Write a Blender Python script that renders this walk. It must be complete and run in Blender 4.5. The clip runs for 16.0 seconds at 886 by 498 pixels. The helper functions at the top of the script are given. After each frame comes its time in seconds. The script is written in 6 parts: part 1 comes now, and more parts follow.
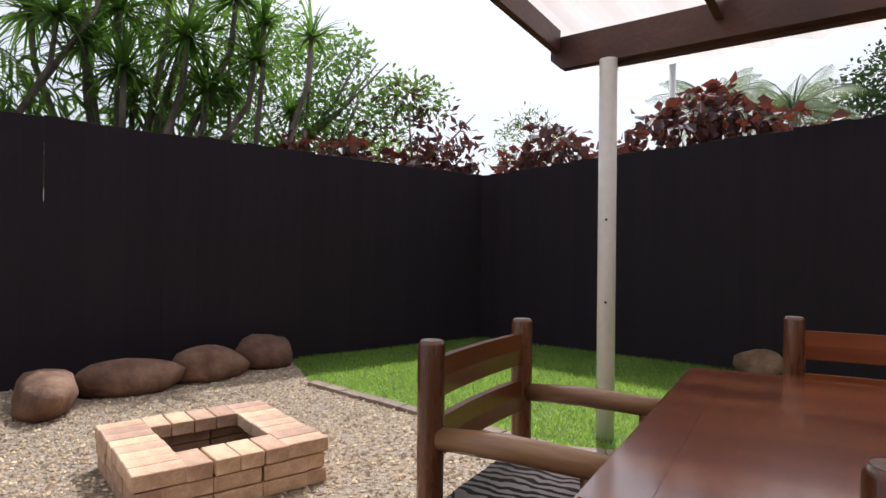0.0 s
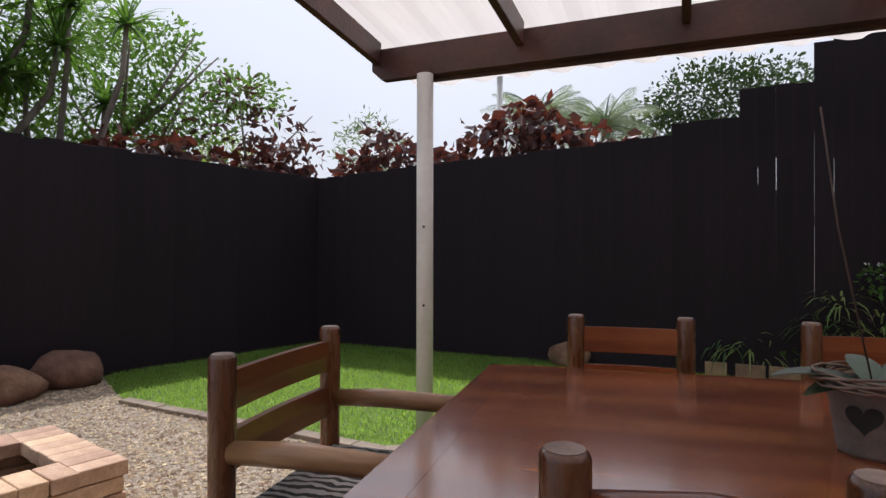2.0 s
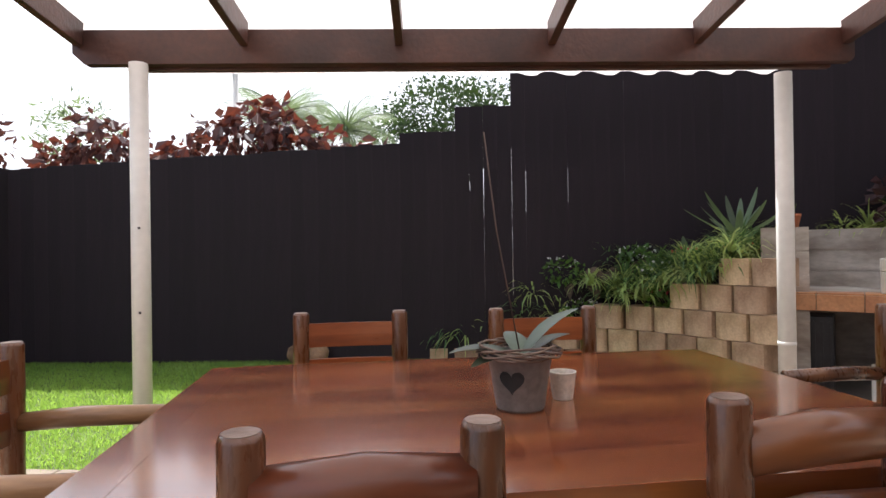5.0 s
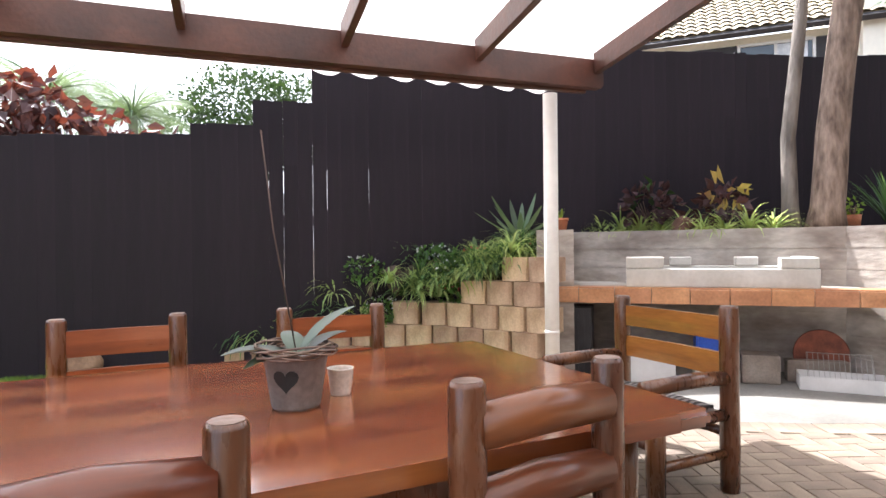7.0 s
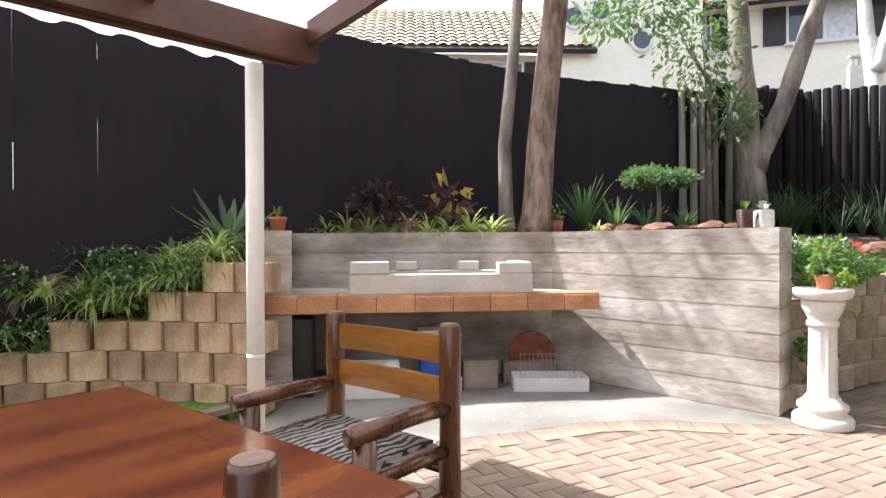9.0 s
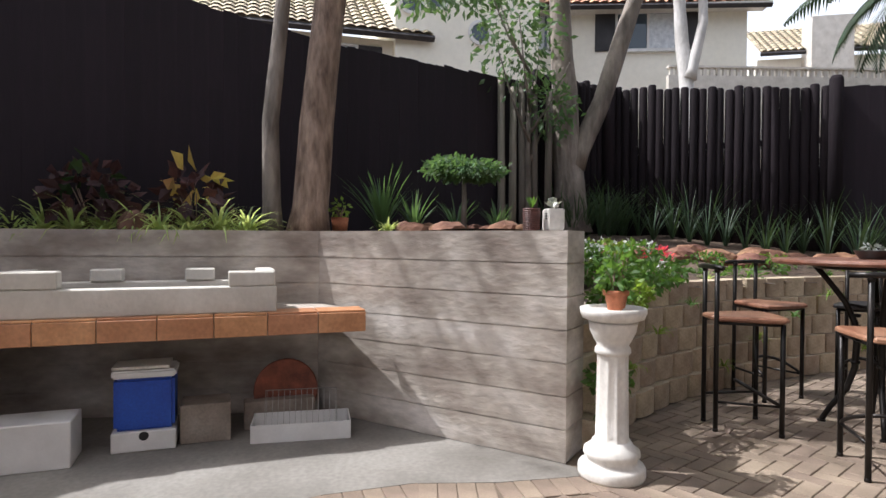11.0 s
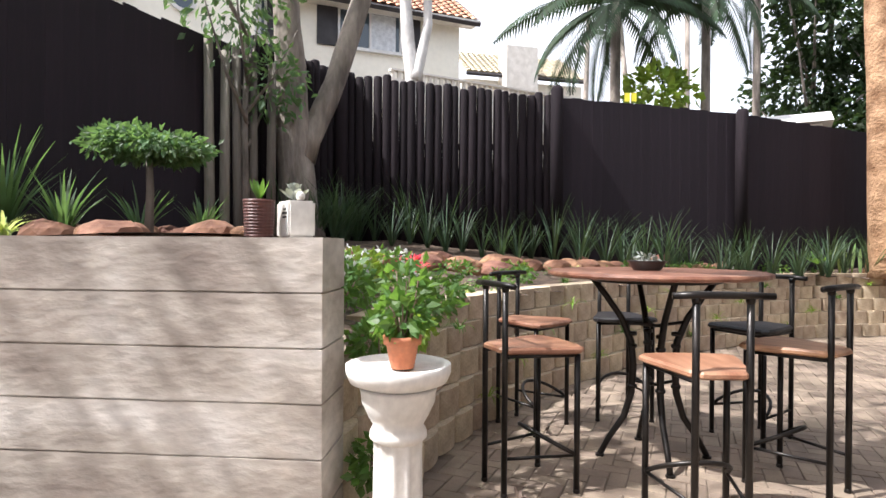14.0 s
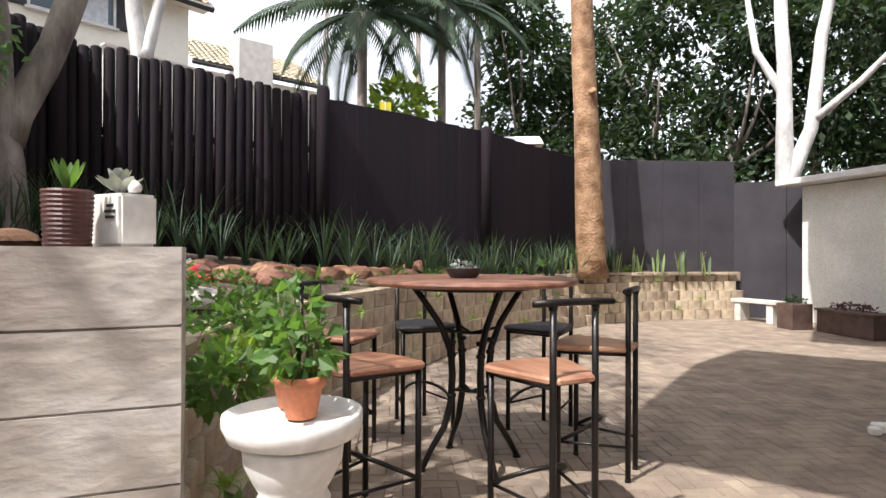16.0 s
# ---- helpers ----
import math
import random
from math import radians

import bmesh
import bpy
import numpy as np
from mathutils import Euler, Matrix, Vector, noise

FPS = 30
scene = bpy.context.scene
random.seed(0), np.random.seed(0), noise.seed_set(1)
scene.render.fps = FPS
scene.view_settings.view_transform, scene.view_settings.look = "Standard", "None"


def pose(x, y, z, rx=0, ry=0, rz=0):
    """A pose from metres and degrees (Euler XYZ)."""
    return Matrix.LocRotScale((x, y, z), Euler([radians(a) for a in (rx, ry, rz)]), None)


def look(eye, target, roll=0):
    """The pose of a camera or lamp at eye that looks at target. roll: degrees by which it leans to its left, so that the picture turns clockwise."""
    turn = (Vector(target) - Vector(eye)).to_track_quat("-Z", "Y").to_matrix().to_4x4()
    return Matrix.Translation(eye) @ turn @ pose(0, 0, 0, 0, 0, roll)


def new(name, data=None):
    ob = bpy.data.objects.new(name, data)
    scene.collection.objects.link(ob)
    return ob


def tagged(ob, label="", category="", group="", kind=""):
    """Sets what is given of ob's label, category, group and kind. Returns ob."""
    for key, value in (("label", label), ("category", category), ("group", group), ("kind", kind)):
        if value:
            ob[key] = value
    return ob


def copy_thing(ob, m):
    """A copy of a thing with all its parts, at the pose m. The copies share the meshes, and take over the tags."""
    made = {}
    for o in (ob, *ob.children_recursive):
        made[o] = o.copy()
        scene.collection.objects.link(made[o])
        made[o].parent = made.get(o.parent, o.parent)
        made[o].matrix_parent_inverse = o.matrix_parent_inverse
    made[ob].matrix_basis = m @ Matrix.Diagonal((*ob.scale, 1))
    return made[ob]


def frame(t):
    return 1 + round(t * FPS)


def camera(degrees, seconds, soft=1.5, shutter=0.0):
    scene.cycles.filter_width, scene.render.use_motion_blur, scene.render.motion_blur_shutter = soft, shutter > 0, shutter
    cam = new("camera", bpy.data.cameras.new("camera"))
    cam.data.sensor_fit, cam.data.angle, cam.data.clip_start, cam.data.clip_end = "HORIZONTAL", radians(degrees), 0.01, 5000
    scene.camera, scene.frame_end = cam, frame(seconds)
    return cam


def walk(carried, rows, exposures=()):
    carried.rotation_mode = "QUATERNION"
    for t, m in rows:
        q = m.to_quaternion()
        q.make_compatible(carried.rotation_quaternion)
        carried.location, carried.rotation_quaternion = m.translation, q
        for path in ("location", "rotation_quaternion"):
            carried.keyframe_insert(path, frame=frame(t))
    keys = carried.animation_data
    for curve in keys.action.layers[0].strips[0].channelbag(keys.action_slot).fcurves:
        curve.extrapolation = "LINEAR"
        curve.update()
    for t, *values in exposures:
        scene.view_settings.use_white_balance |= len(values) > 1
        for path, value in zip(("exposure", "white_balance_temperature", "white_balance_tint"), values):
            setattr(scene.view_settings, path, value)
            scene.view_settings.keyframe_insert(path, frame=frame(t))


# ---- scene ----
cam = camera(74.0, 16.0)
PATH = [
    (0, (0.207, -0.075, 1.24), (0.141, 1.924, 1.247), 0.6),
    (0.5, (0.251, -0.088, 1.263), (0.304, 1.911, 1.268), 0.5),
    (1, (0.32, -0.119, 1.276), (0.489, 1.874, 1.281), 0.2),
    (1.5, (0.351, -0.138, 1.277), (0.659, 1.838, 1.287), 0.2),
    (2, (0.388, -0.169, 1.278), (0.819, 1.784, 1.289), 0.1),
    (2.5, (0.388, -0.199, 1.281), (0.962, 1.717, 1.296), -0.0),
    (3, (0.433, -0.222, 1.283), (1.139, 1.649, 1.3), -0.2),
    (3.5, (0.45, -0.251, 1.284), (1.293, 1.563, 1.3), -0.2),
    (4, (0.453, -0.28, 1.281), (1.418, 1.472, 1.296), -0.2),
    (4.2, (0.47, -0.28, 1.272), (1.483, 1.443, 1.288), -0.4),
    (6.3, (0.431, -0.486, 1.299), (1.901, 0.87, 1.29), -0.6),
    (6.5, (0.439, -0.487, 1.289), (1.958, 0.814, 1.283), -0.6),
    (7, (0.512, -0.469, 1.283), (2.139, 0.693, 1.276), -0.6),
    (7.5, (0.621, -0.466, 1.295), (2.351, 0.538, 1.28), -0.2),
    (8, (0.783, -0.428, 1.296), (2.601, 0.405, 1.279), 0.0),
    (8.5, (1.027, -0.364, 1.304), (2.927, 0.261, 1.289), -0.0),
    (9, (1.26, -0.363, 1.316), (3.225, 0.009, 1.301), -0.2),
    (9.5, (1.619, -0.452, 1.319), (3.612, -0.282, 1.306), -0.5),
    (9.7, (1.741, -0.53, 1.352), (3.737, -0.405, 1.33), -0.4),
    (11.8, (2.999, -1.27, 1.401), (4.977, -1.565, 1.366), 0.8),
    (12, (3.092, -1.24, 1.421), (5.058, -1.606, 1.381), 0.9),
    (12.5, (3.32, -1.27, 1.424), (5.239, -1.83, 1.393), 0.9),
    (13, (3.582, -1.341, 1.408), (5.453, -2.048, 1.384), 0.8),
    (13.5, (3.811, -1.391, 1.412), (5.638, -2.204, 1.393), 0.6),
    (14, (4.023, -1.352, 1.416), (5.759, -2.345, 1.402), 0.4),
    (14.5, (4.189, -1.299, 1.416), (5.784, -2.507, 1.407), 0.4),
    (15, (4.378, -1.26, 1.409), (5.834, -2.631, 1.407), 0.4),
    (15.5, (4.542, -1.219, 1.423), (5.84, -2.74, 1.426), 0.3),
    (16, (4.695, -1.144, 1.431), (5.808, -2.806, 1.439), 0.2),
]
EXPOSURE = [(0, -0.1, 5950, 12), (1.5, -0.42, 5850, 12), (2.7, -0.1, 5950, 12), (4, 0.35, 6050, 12), (6.5, 1.2, 5900, 11), (7.5, 1.6, 5850, 11), (8.3, 1.62, 5850, 11), (9, 1.15, 5900, 11), (10.5, 0.55, 5950, 11), (12, -0.15, 5900, 12), (13, 0.3, 6050, 12), (14.5, 1.05, 6050, 11), (16, 0.6, 6150, 11)]
walk(cam, [(t, look(e, g, r)) for t, e, g, r in PATH], EXPOSURE)

# ---- world, sun, exposure ----
SUN_AZ = Vector((0.21, 0.98, 0)).normalized()
SUN_EL = radians(56)
SUN_DIR = Vector((SUN_AZ.x * math.cos(SUN_EL), SUN_AZ.y * math.cos(SUN_EL), math.sin(SUN_EL)))
world = bpy.data.worlds.new("world")
scene.world = world
world.use_nodes = True
wn = world.node_tree
sky = wn.nodes.new("ShaderNodeTexSky")
sky.sky_type = "NISHITA"
sky.sun_disc = False
sky.sun_elevation = SUN_EL
sky.sun_rotation = math.atan2(SUN_DIR.x, SUN_DIR.y)
sky.dust_density = 8.0
sky.air_density = 0.7
sky.ozone_density = 0.5
cn = wn.nodes.new("ShaderNodeTexNoise")
cn.inputs["Scale"].default_value, cn.inputs["Detail"].default_value = 1.6, 6
cr = wn.nodes.new("ShaderNodeMapRange")
cr.inputs[1].default_value, cr.inputs[2].default_value = 0.35, 0.62
cr.inputs[3].default_value, cr.inputs[4].default_value = 0.3, 0.85
cm = wn.nodes.new("ShaderNodeMix")
cm.data_type = "RGBA"
cm.inputs[7].default_value = (7.6, 7.7, 7.9, 1)
wn.links.new(wn.nodes.new("ShaderNodeTexCoord").outputs["Generated"], cn.inputs["Vector"])
wn.links.new(cn.outputs["Fac"], cr.inputs[0])
wn.links.new(cr.outputs[0], cm.inputs[0])
wn.links.new(sky.outputs[0], cm.inputs[6])
wn.links.new(cm.outputs[2], wn.nodes["Background"].inputs[0])
wn.nodes["Background"].inputs[1].default_value = 0.148
sun = new("sun", bpy.data.lights.new("sun", "SUN"))
sun.data.energy = 5.0
sun.data.angle = radians(0.6)
sun.data.color = (1.0, 0.95, 0.88)
sun.matrix_world = look(SUN_DIR * 30, (0, 0, 0))

# ---- materials ----


def mat(name, c1, c2, rough=0.7, scale=6.0, bump=0.3, metal=0.0, fine=60.0, c3=None, spread=0.0, stretch=None, coords="Object", dist=0.01, coat=0.0, grain=0.38, spec=0.5):
    """Two-scale procedural surface: broad stains c1..c2, fine grain in bump and value, spread: per-object variation."""
    m = bpy.data.materials.new(name)
    m.use_nodes = True
    nt = m.node_tree
    L = nt.links.new
    b = nt.nodes["Principled BSDF"]
    tc = nt.nodes.new("ShaderNodeTexCoord")
    mp = nt.nodes.new("ShaderNodeMapping")
    if stretch:
        mp.inputs["Scale"].default_value = stretch
    L(tc.outputs[coords], mp.inputs[0])
    n1 = nt.nodes.new("ShaderNodeTexNoise")
    n1.inputs["Scale"].default_value = scale
    n1.inputs["Detail"].default_value = 5
    n2 = nt.nodes.new("ShaderNodeTexNoise")
    n2.inputs["Scale"].default_value = fine
    n2.inputs["Detail"].default_value = 4
    L(mp.outputs[0], n1.inputs["Vector"])
    L(mp.outputs[0], n2.inputs["Vector"])
    r = nt.nodes.new("ShaderNodeValToRGB")
    e = r.color_ramp.elements
    e[0].position, e[1].position = 0.33, 0.68
    e[0].color, e[1].color = (*c1, 1), (*c2, 1)
    if c3:
        k = e.new(0.5)
        k.color = (*c3, 1)
    L(n1.outputs["Fac"], r.inputs[0])
    mx = nt.nodes.new("ShaderNodeMix")
    mx.data_type, mx.blend_type = "RGBA", "MULTIPLY"
    mx.inputs[0].default_value = grain
    r2 = nt.nodes.new("ShaderNodeMapRange")
    r2.inputs[1].default_value, r2.inputs[2].default_value = 0.3, 0.7
    r2.inputs[3].default_value, r2.inputs[4].default_value = 0.55, 1.25
    L(n2.outputs["Fac"], r2.inputs[0])
    L(r.outputs[0], mx.inputs[6])
    L(r2.outputs[0], mx.inputs[7])
    col = mx.outputs[2]
    if spread:
        oi = nt.nodes.new("ShaderNodeObjectInfo")
        ge = nt.nodes.new("ShaderNodeNewGeometry")
        ad = nt.nodes.new("ShaderNodeMath")
        L(oi.outputs["Random"], ad.inputs[0])
        L(ge.outputs["Random Per Island"], ad.inputs[1])
        fr = nt.nodes.new("ShaderNodeMath")
        fr.operation = "FRACT"
        L(ad.outputs[0], fr.inputs[0])
        hv = nt.nodes.new("ShaderNodeHueSaturation")
        mr = nt.nodes.new("ShaderNodeMapRange")
        mr.inputs[3].default_value, mr.inputs[4].default_value = 1 - spread, 1 + spread
        L(fr.outputs[0], mr.inputs[0])
        L(mr.outputs[0], hv.inputs["Value"])
        mr2 = nt.nodes.new("ShaderNodeMapRange")
        mr2.inputs[3].default_value, mr2.inputs[4].default_value = 0.5 - spread * 0.05, 0.5 + spread * 0.05
        L(fr.outputs[0], mr2.inputs[0])
        L(mr2.outputs[0], hv.inputs["Hue"])
        L(col, hv.inputs["Color"])
        col = hv.outputs[0]
    L(col, b.inputs["Base Color"])
    rr = nt.nodes.new("ShaderNodeMapRange")
    rr.inputs[3].default_value, rr.inputs[4].default_value = rough * 0.82, min(1, rough * 1.18)
    L(n2.outputs["Fac"], rr.inputs[0])
    L(rr.outputs[0], b.inputs["Roughness"])
    b.inputs["Metallic"].default_value = metal
    b.inputs["Specular IOR Level"].default_value = spec
    b.inputs["Coat Weight"].default_value = coat
    b.inputs["Coat Roughness"].default_value = 0.12
    if bump:
        bm_ = nt.nodes.new("ShaderNodeBump")
        bm_.inputs["Strength"].default_value = bump
        bm_.inputs["Distance"].default_value = dist
        sm = nt.nodes.new("ShaderNodeMath")
        L(n1.outputs["Fac"], sm.inputs[0])
        L(n2.outputs["Fac"], sm.inputs[1])
        L(sm.outputs[0], bm_.inputs["Height"])
        L(bm_.outputs[0], b.inputs["Normal"])
    return m


def leafmat(name, c1, c2, trans=0.35, rough=0.55, spread=0.45, stripe=None):
    """Leaf: green variation per leaf, some light through it; stripe: colour of a pale edge."""
    m = mat(name, c1, c2, rough, 3.0, 0.0, fine=25, spread=spread)
    nt = m.node_tree
    b = nt.nodes["Principled BSDF"]
    out = nt.nodes["Material Output"]
    t = nt.nodes.new("ShaderNodeBsdfTranslucent")
    t.inputs[0].default_value = (min(1, c2[0] * 2.4), min(1, c2[1] * 2.4), c2[2] * 1.4, 1)
    s = nt.nodes.new("ShaderNodeMixShader")
    s.inputs[0].default_value = trans
    nt.links.new(b.outputs[0], s.inputs[1])
    nt.links.new(t.outputs[0], s.inputs[2])
    nt.links.new(s.outputs[0], out.inputs[0])
    return m


M = {
    "fence": mat("black fence stain", (0.015, 0.0105, 0.015), (0.033, 0.023, 0.032), 0.8, 2.2, 0.4, fine=34, spread=0.1, spec=0.3, stretch=(1, 1, 0.12), c3=(0.022, 0.0155, 0.0215)),
    "fence_old": mat("worn fence stain", (0.011, 0.008, 0.010), (0.034, 0.025, 0.030), 0.9, 2.5, 0.6, fine=40, spread=0.3, stretch=(1, 1, 0.12), c3=(0.018, 0.013, 0.0165), spec=0.2),
    "greyfence": mat("grey painted panel", (0.030, 0.026, 0.032), (0.050, 0.044, 0.053), 0.7, 1.5, 0.3, fine=40),
    "greypole": mat("weathered pole", (0.13, 0.11, 0.09), (0.28, 0.25, 0.21), 0.85, 3, 0.6, fine=50, spread=0.3, stretch=(1, 1, 0.1)),
    "concrete": mat("board-marked concrete", (0.25, 0.205, 0.175), (0.62, 0.575, 0.53), 0.85, 2.0, 0.7, fine=13, c3=(0.43, 0.38, 0.33), stretch=(0.8, 0.8, 1.7), dist=0.010),
    "concrete_top": mat("pale concrete", (0.5, 0.47, 0.42), (0.66, 0.63, 0.58), 0.85, 3, 0.3, fine=30, grain=0.15),
    "floor": mat("screed", (0.15, 0.138, 0.122), (0.27, 0.255, 0.232), 0.8, 1.4, 0.3, fine=30),
    "paver": mat("clay paver", (0.175, 0.132, 0.099), (0.305, 0.238, 0.18), 0.8, 3, 0.3, fine=90, spread=0.13, dist=0.004),
    "joint": mat("joint sand", (0.13, 0.10, 0.075), (0.20, 0.155, 0.115), 0.95, 9, 0.4, fine=120),
    "pitbrick": mat("fire pit brick", (0.42, 0.26, 0.17), (0.62, 0.43, 0.30), 0.85, 8, 0.5, fine=80, spread=0.22, dist=0.004),
    "soot": mat("soot and ash", (0.02, 0.015, 0.012), (0.08, 0.065, 0.055), 0.95, 6, 0.6, fine=40),
    "block": mat("retaining block", (0.33, 0.21, 0.13), (0.60, 0.44, 0.30), 0.88, 5, 0.5, fine=60, spread=0.22, dist=0.006),
    "block_pale": mat("pale sandstone-coloured block", (0.38, 0.29, 0.20), (0.62, 0.51, 0.38), 0.88, 5, 0.5, fine=60, spread=0.2, dist=0.006),
    "leaf_sword": leafmat("dark sword leaf", (0.022, 0.046, 0.026), (0.06, 0.10, 0.05), 0.25),
    "gravel": mat("gravel bed", (0.20, 0.155, 0.11), (0.52, 0.43, 0.33), 0.9, 55, 1.0, fine=110, dist=0.012),
    "stone": mat("gravel stones", (0.40, 0.29, 0.19), (0.68, 0.54, 0.38), 0.85, 20, 0.3, fine=90, spread=0.4),
    "soil": mat("garden soil", (0.055, 0.038, 0.026), (0.16, 0.11, 0.08), 0.95, 7, 1.0, fine=50, dist=0.02),
    "turf": mat("turf ground", (0.06, 0.10, 0.015), (0.13, 0.19, 0.035), 0.95, 9, 0.8, fine=60),
    "blade": leafmat("grass blade", (0.11, 0.19, 0.04), (0.23, 0.34, 0.085), 0.4),
    "rock": mat("garden boulder", (0.12, 0.058, 0.036), (0.27, 0.155, 0.10), 0.85, 5, 0.8, fine=30, spread=0.2),
    "redrock": mat("rust red rock", (0.15, 0.065, 0.04), (0.34, 0.18, 0.11), 0.85, 5, 0.8, fine=30, spread=0.3),
    "white": mat("white painted steel", (0.72, 0.7, 0.66), (0.80, 0.775, 0.73), 0.45, 2, 0.03, fine=20, grain=0.12),
    "black": mat("black plastic", (0.01, 0.01, 0.012), (0.025, 0.025, 0.028), 0.5, 6, 0.1),
    "beam": mat("stained beam", (0.045, 0.016, 0.011), (0.10, 0.036, 0.022), 0.5, 2.5, 0.3, fine=30, spread=0.1, coat=0.15),
    "roofsheet": None,
    "tabletop": mat("varnished table top", (0.14, 0.033, 0.013), (0.33, 0.118, 0.032), 0.2, 2.2, 0.0, fine=14, stretch=(0.35, 3.0, 3.0), c3=(0.225, 0.062, 0.02), coat=1.0, dist=0.002, grain=0.2, spread=0.06),
    "chairwood": mat("varnished chair log", (0.06, 0.021, 0.009), (0.17, 0.064, 0.023), 0.28, 2.6, 0.15, fine=22, spread=0.15, stretch=(3, 3, 0.5), coat=0.4, dist=0.003, grain=0.25),
    "backwood": mat("varnished chair rail", (0.075, 0.019, 0.007), (0.20, 0.06, 0.018), 0.33, 1.6, 0.08, fine=16, spread=0.15, stretch=(0.5, 4, 4), coat=0.25, dist=0.003, grain=0.25),
    # for the unseen walls only; tan limits the light they bounce
    "housewall": mat("tan house render", (0.22, 0.18, 0.14), (0.30, 0.25, 0.20), 0.9, 0.6, 0.1, fine=8),
    "bartop": mat("weathered red-brown bar top", (0.17, 0.065, 0.04), (0.36, 0.18, 0.115), 0.45, 2.2, 0.15, fine=24, stretch=(0.5, 5, 4), coat=0.2),
    "slatwood": mat("orange varnished slat", (0.24, 0.085, 0.018), (0.42, 0.17, 0.035), 0.3, 1.6, 0.1, fine=16, spread=0.12, stretch=(0.7, 5, 5), coat=0.5, dist=0.003),
    "redslat": mat("red varnished slat", (0.20, 0.05, 0.014), (0.36, 0.11, 0.03), 0.3, 1.6, 0.1, fine=10, spread=0.12, stretch=(0.7, 5, 5), coat=0.5, dist=0.003, grain=0.3),
    "orchid": leafmat("dull orchid leaf", (0.035, 0.06, 0.04), (0.08, 0.115, 0.08), 0.1, 0.4),
    "armwood": mat("pale worn log", (0.18, 0.085, 0.036), (0.38, 0.22, 0.11), 0.35, 2.5, 0.12, fine=22, stretch=(3, 0.5, 3), coat=0.3),
    "logend": mat("log end grain", (0.16, 0.10, 0.075), (0.33, 0.25, 0.21), 0.5, 12, 0.3, fine=60),
    "zinc": mat("grey zinc", (0.16, 0.15, 0.145), (0.27, 0.255, 0.245), 0.5, 5, 0.2, metal=0.35, fine=40),
    "hole_shade_print": mat("dark card", (0.015, 0.014, 0.014), (0.03, 0.028, 0.027), 0.8, 6, 0),
    "cream": mat("cream enamel", (0.62, 0.58, 0.52), (0.76, 0.72, 0.66), 0.4, 4, 0.05),
    "wicker": mat("wicker twigs", (0.12, 0.08, 0.06), (0.26, 0.19, 0.15), 0.7, 10, 0.3, spread=0.3),
    "tile": mat("terracotta tile", (0.42, 0.19, 0.085), (0.62, 0.32, 0.16), 0.55, 4, 0.15, fine=40, spread=0.12),
    "cardwhite": mat("white box", (0.62, 0.61, 0.6), (0.74, 0.73, 0.72), 0.6, 5, 0.0, grain=0.06),
    "cardbrown": mat("grey brown box", (0.20, 0.16, 0.13), (0.33, 0.28, 0.24), 0.8, 5, 0.1),
    "blue": mat("blue cooler", (0.008, 0.05, 0.34), (0.014, 0.08, 0.45), 0.4, 4, 0.05),
    "steel": mat("wire steel", (0.3, 0.29, 0.27), (0.45, 0.44, 0.42), 0.35, 10, 0.1, metal=0.9),
    "copper": mat("rusty copper pan", (0.10, 0.03, 0.018), (0.26, 0.08, 0.045), 0.5, 8, 0.3, metal=0.4),
    "plaster": mat("white plaster column", (0.68, 0.65, 0.6), (0.82, 0.8, 0.76), 0.6, 4, 0.15, fine=30, grain=0.25),
    "terracotta": mat("terracotta pot", (0.40, 0.13, 0.06), (0.55, 0.22, 0.11), 0.75, 6, 0.2, fine=60),
    "brownpot": mat("ribbed brown pot", (0.07, 0.022, 0.018), (0.13, 0.045, 0.035), 0.5, 6, 0.1),
    "iron": mat("black tube steel", (0.010, 0.009, 0.009), (0.03, 0.025, 0.022), 0.36, 8, 0.15, metal=0.5),
    "seatwood": mat("sun-bleached seat wood", (0.28, 0.13, 0.07), (0.5, 0.29, 0.17), 0.45, 2.4, 0.1, fine=20, spread=0.2, stretch=(4, 0.7, 4), coat=0.15),
    "seatdark": mat("dark seat pad", (0.012, 0.01, 0.011), (0.03, 0.025, 0.025), 0.55, 8, 0.1),
    "bark_grey": mat("grey bark", (0.12, 0.10, 0.085), (0.34, 0.29, 0.25), 0.9, 5, 1.0, fine=26, stretch=(1, 1, 0.3), dist=0.02),
    "bark_brown": mat("red brown bark", (0.12, 0.078, 0.056), (0.36, 0.26, 0.20), 0.9, 14, 1.0, fine=34, stretch=(1, 1, 0.3), dist=0.02),
    "bark_orange": mat("orange flaking bark", (0.17, 0.085, 0.038), (0.44, 0.27, 0.155), 0.9, 3.5, 1.0, fine=22, dist=0.03),
    "bark_white": mat("white gum bark", (0.42, 0.40, 0.38), (0.72, 0.70, 0.68), 0.8, 3, 0.4, fine=20, stretch=(1, 1, 0.4)),
    "leaf": leafmat("garden leaf", (0.04, 0.09, 0.022), (0.10, 0.185, 0.04)),
    "leaf_dark": leafmat("dark leaf", (0.012, 0.028, 0.010), (0.03, 0.055, 0.016), 0.25, 0.7),
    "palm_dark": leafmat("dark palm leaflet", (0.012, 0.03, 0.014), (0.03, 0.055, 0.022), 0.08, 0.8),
    "leaf_lime": leafmat("lime leaf", (0.10, 0.16, 0.02), (0.2, 0.28, 0.05)),
    "leaf_grey": leafmat("grey green frond", (0.08, 0.12, 0.075), (0.15, 0.2, 0.13), 0.3),
    "leaf_strap": leafmat("strap leaf", (0.04, 0.085, 0.035), (0.10, 0.17, 0.075), 0.3),
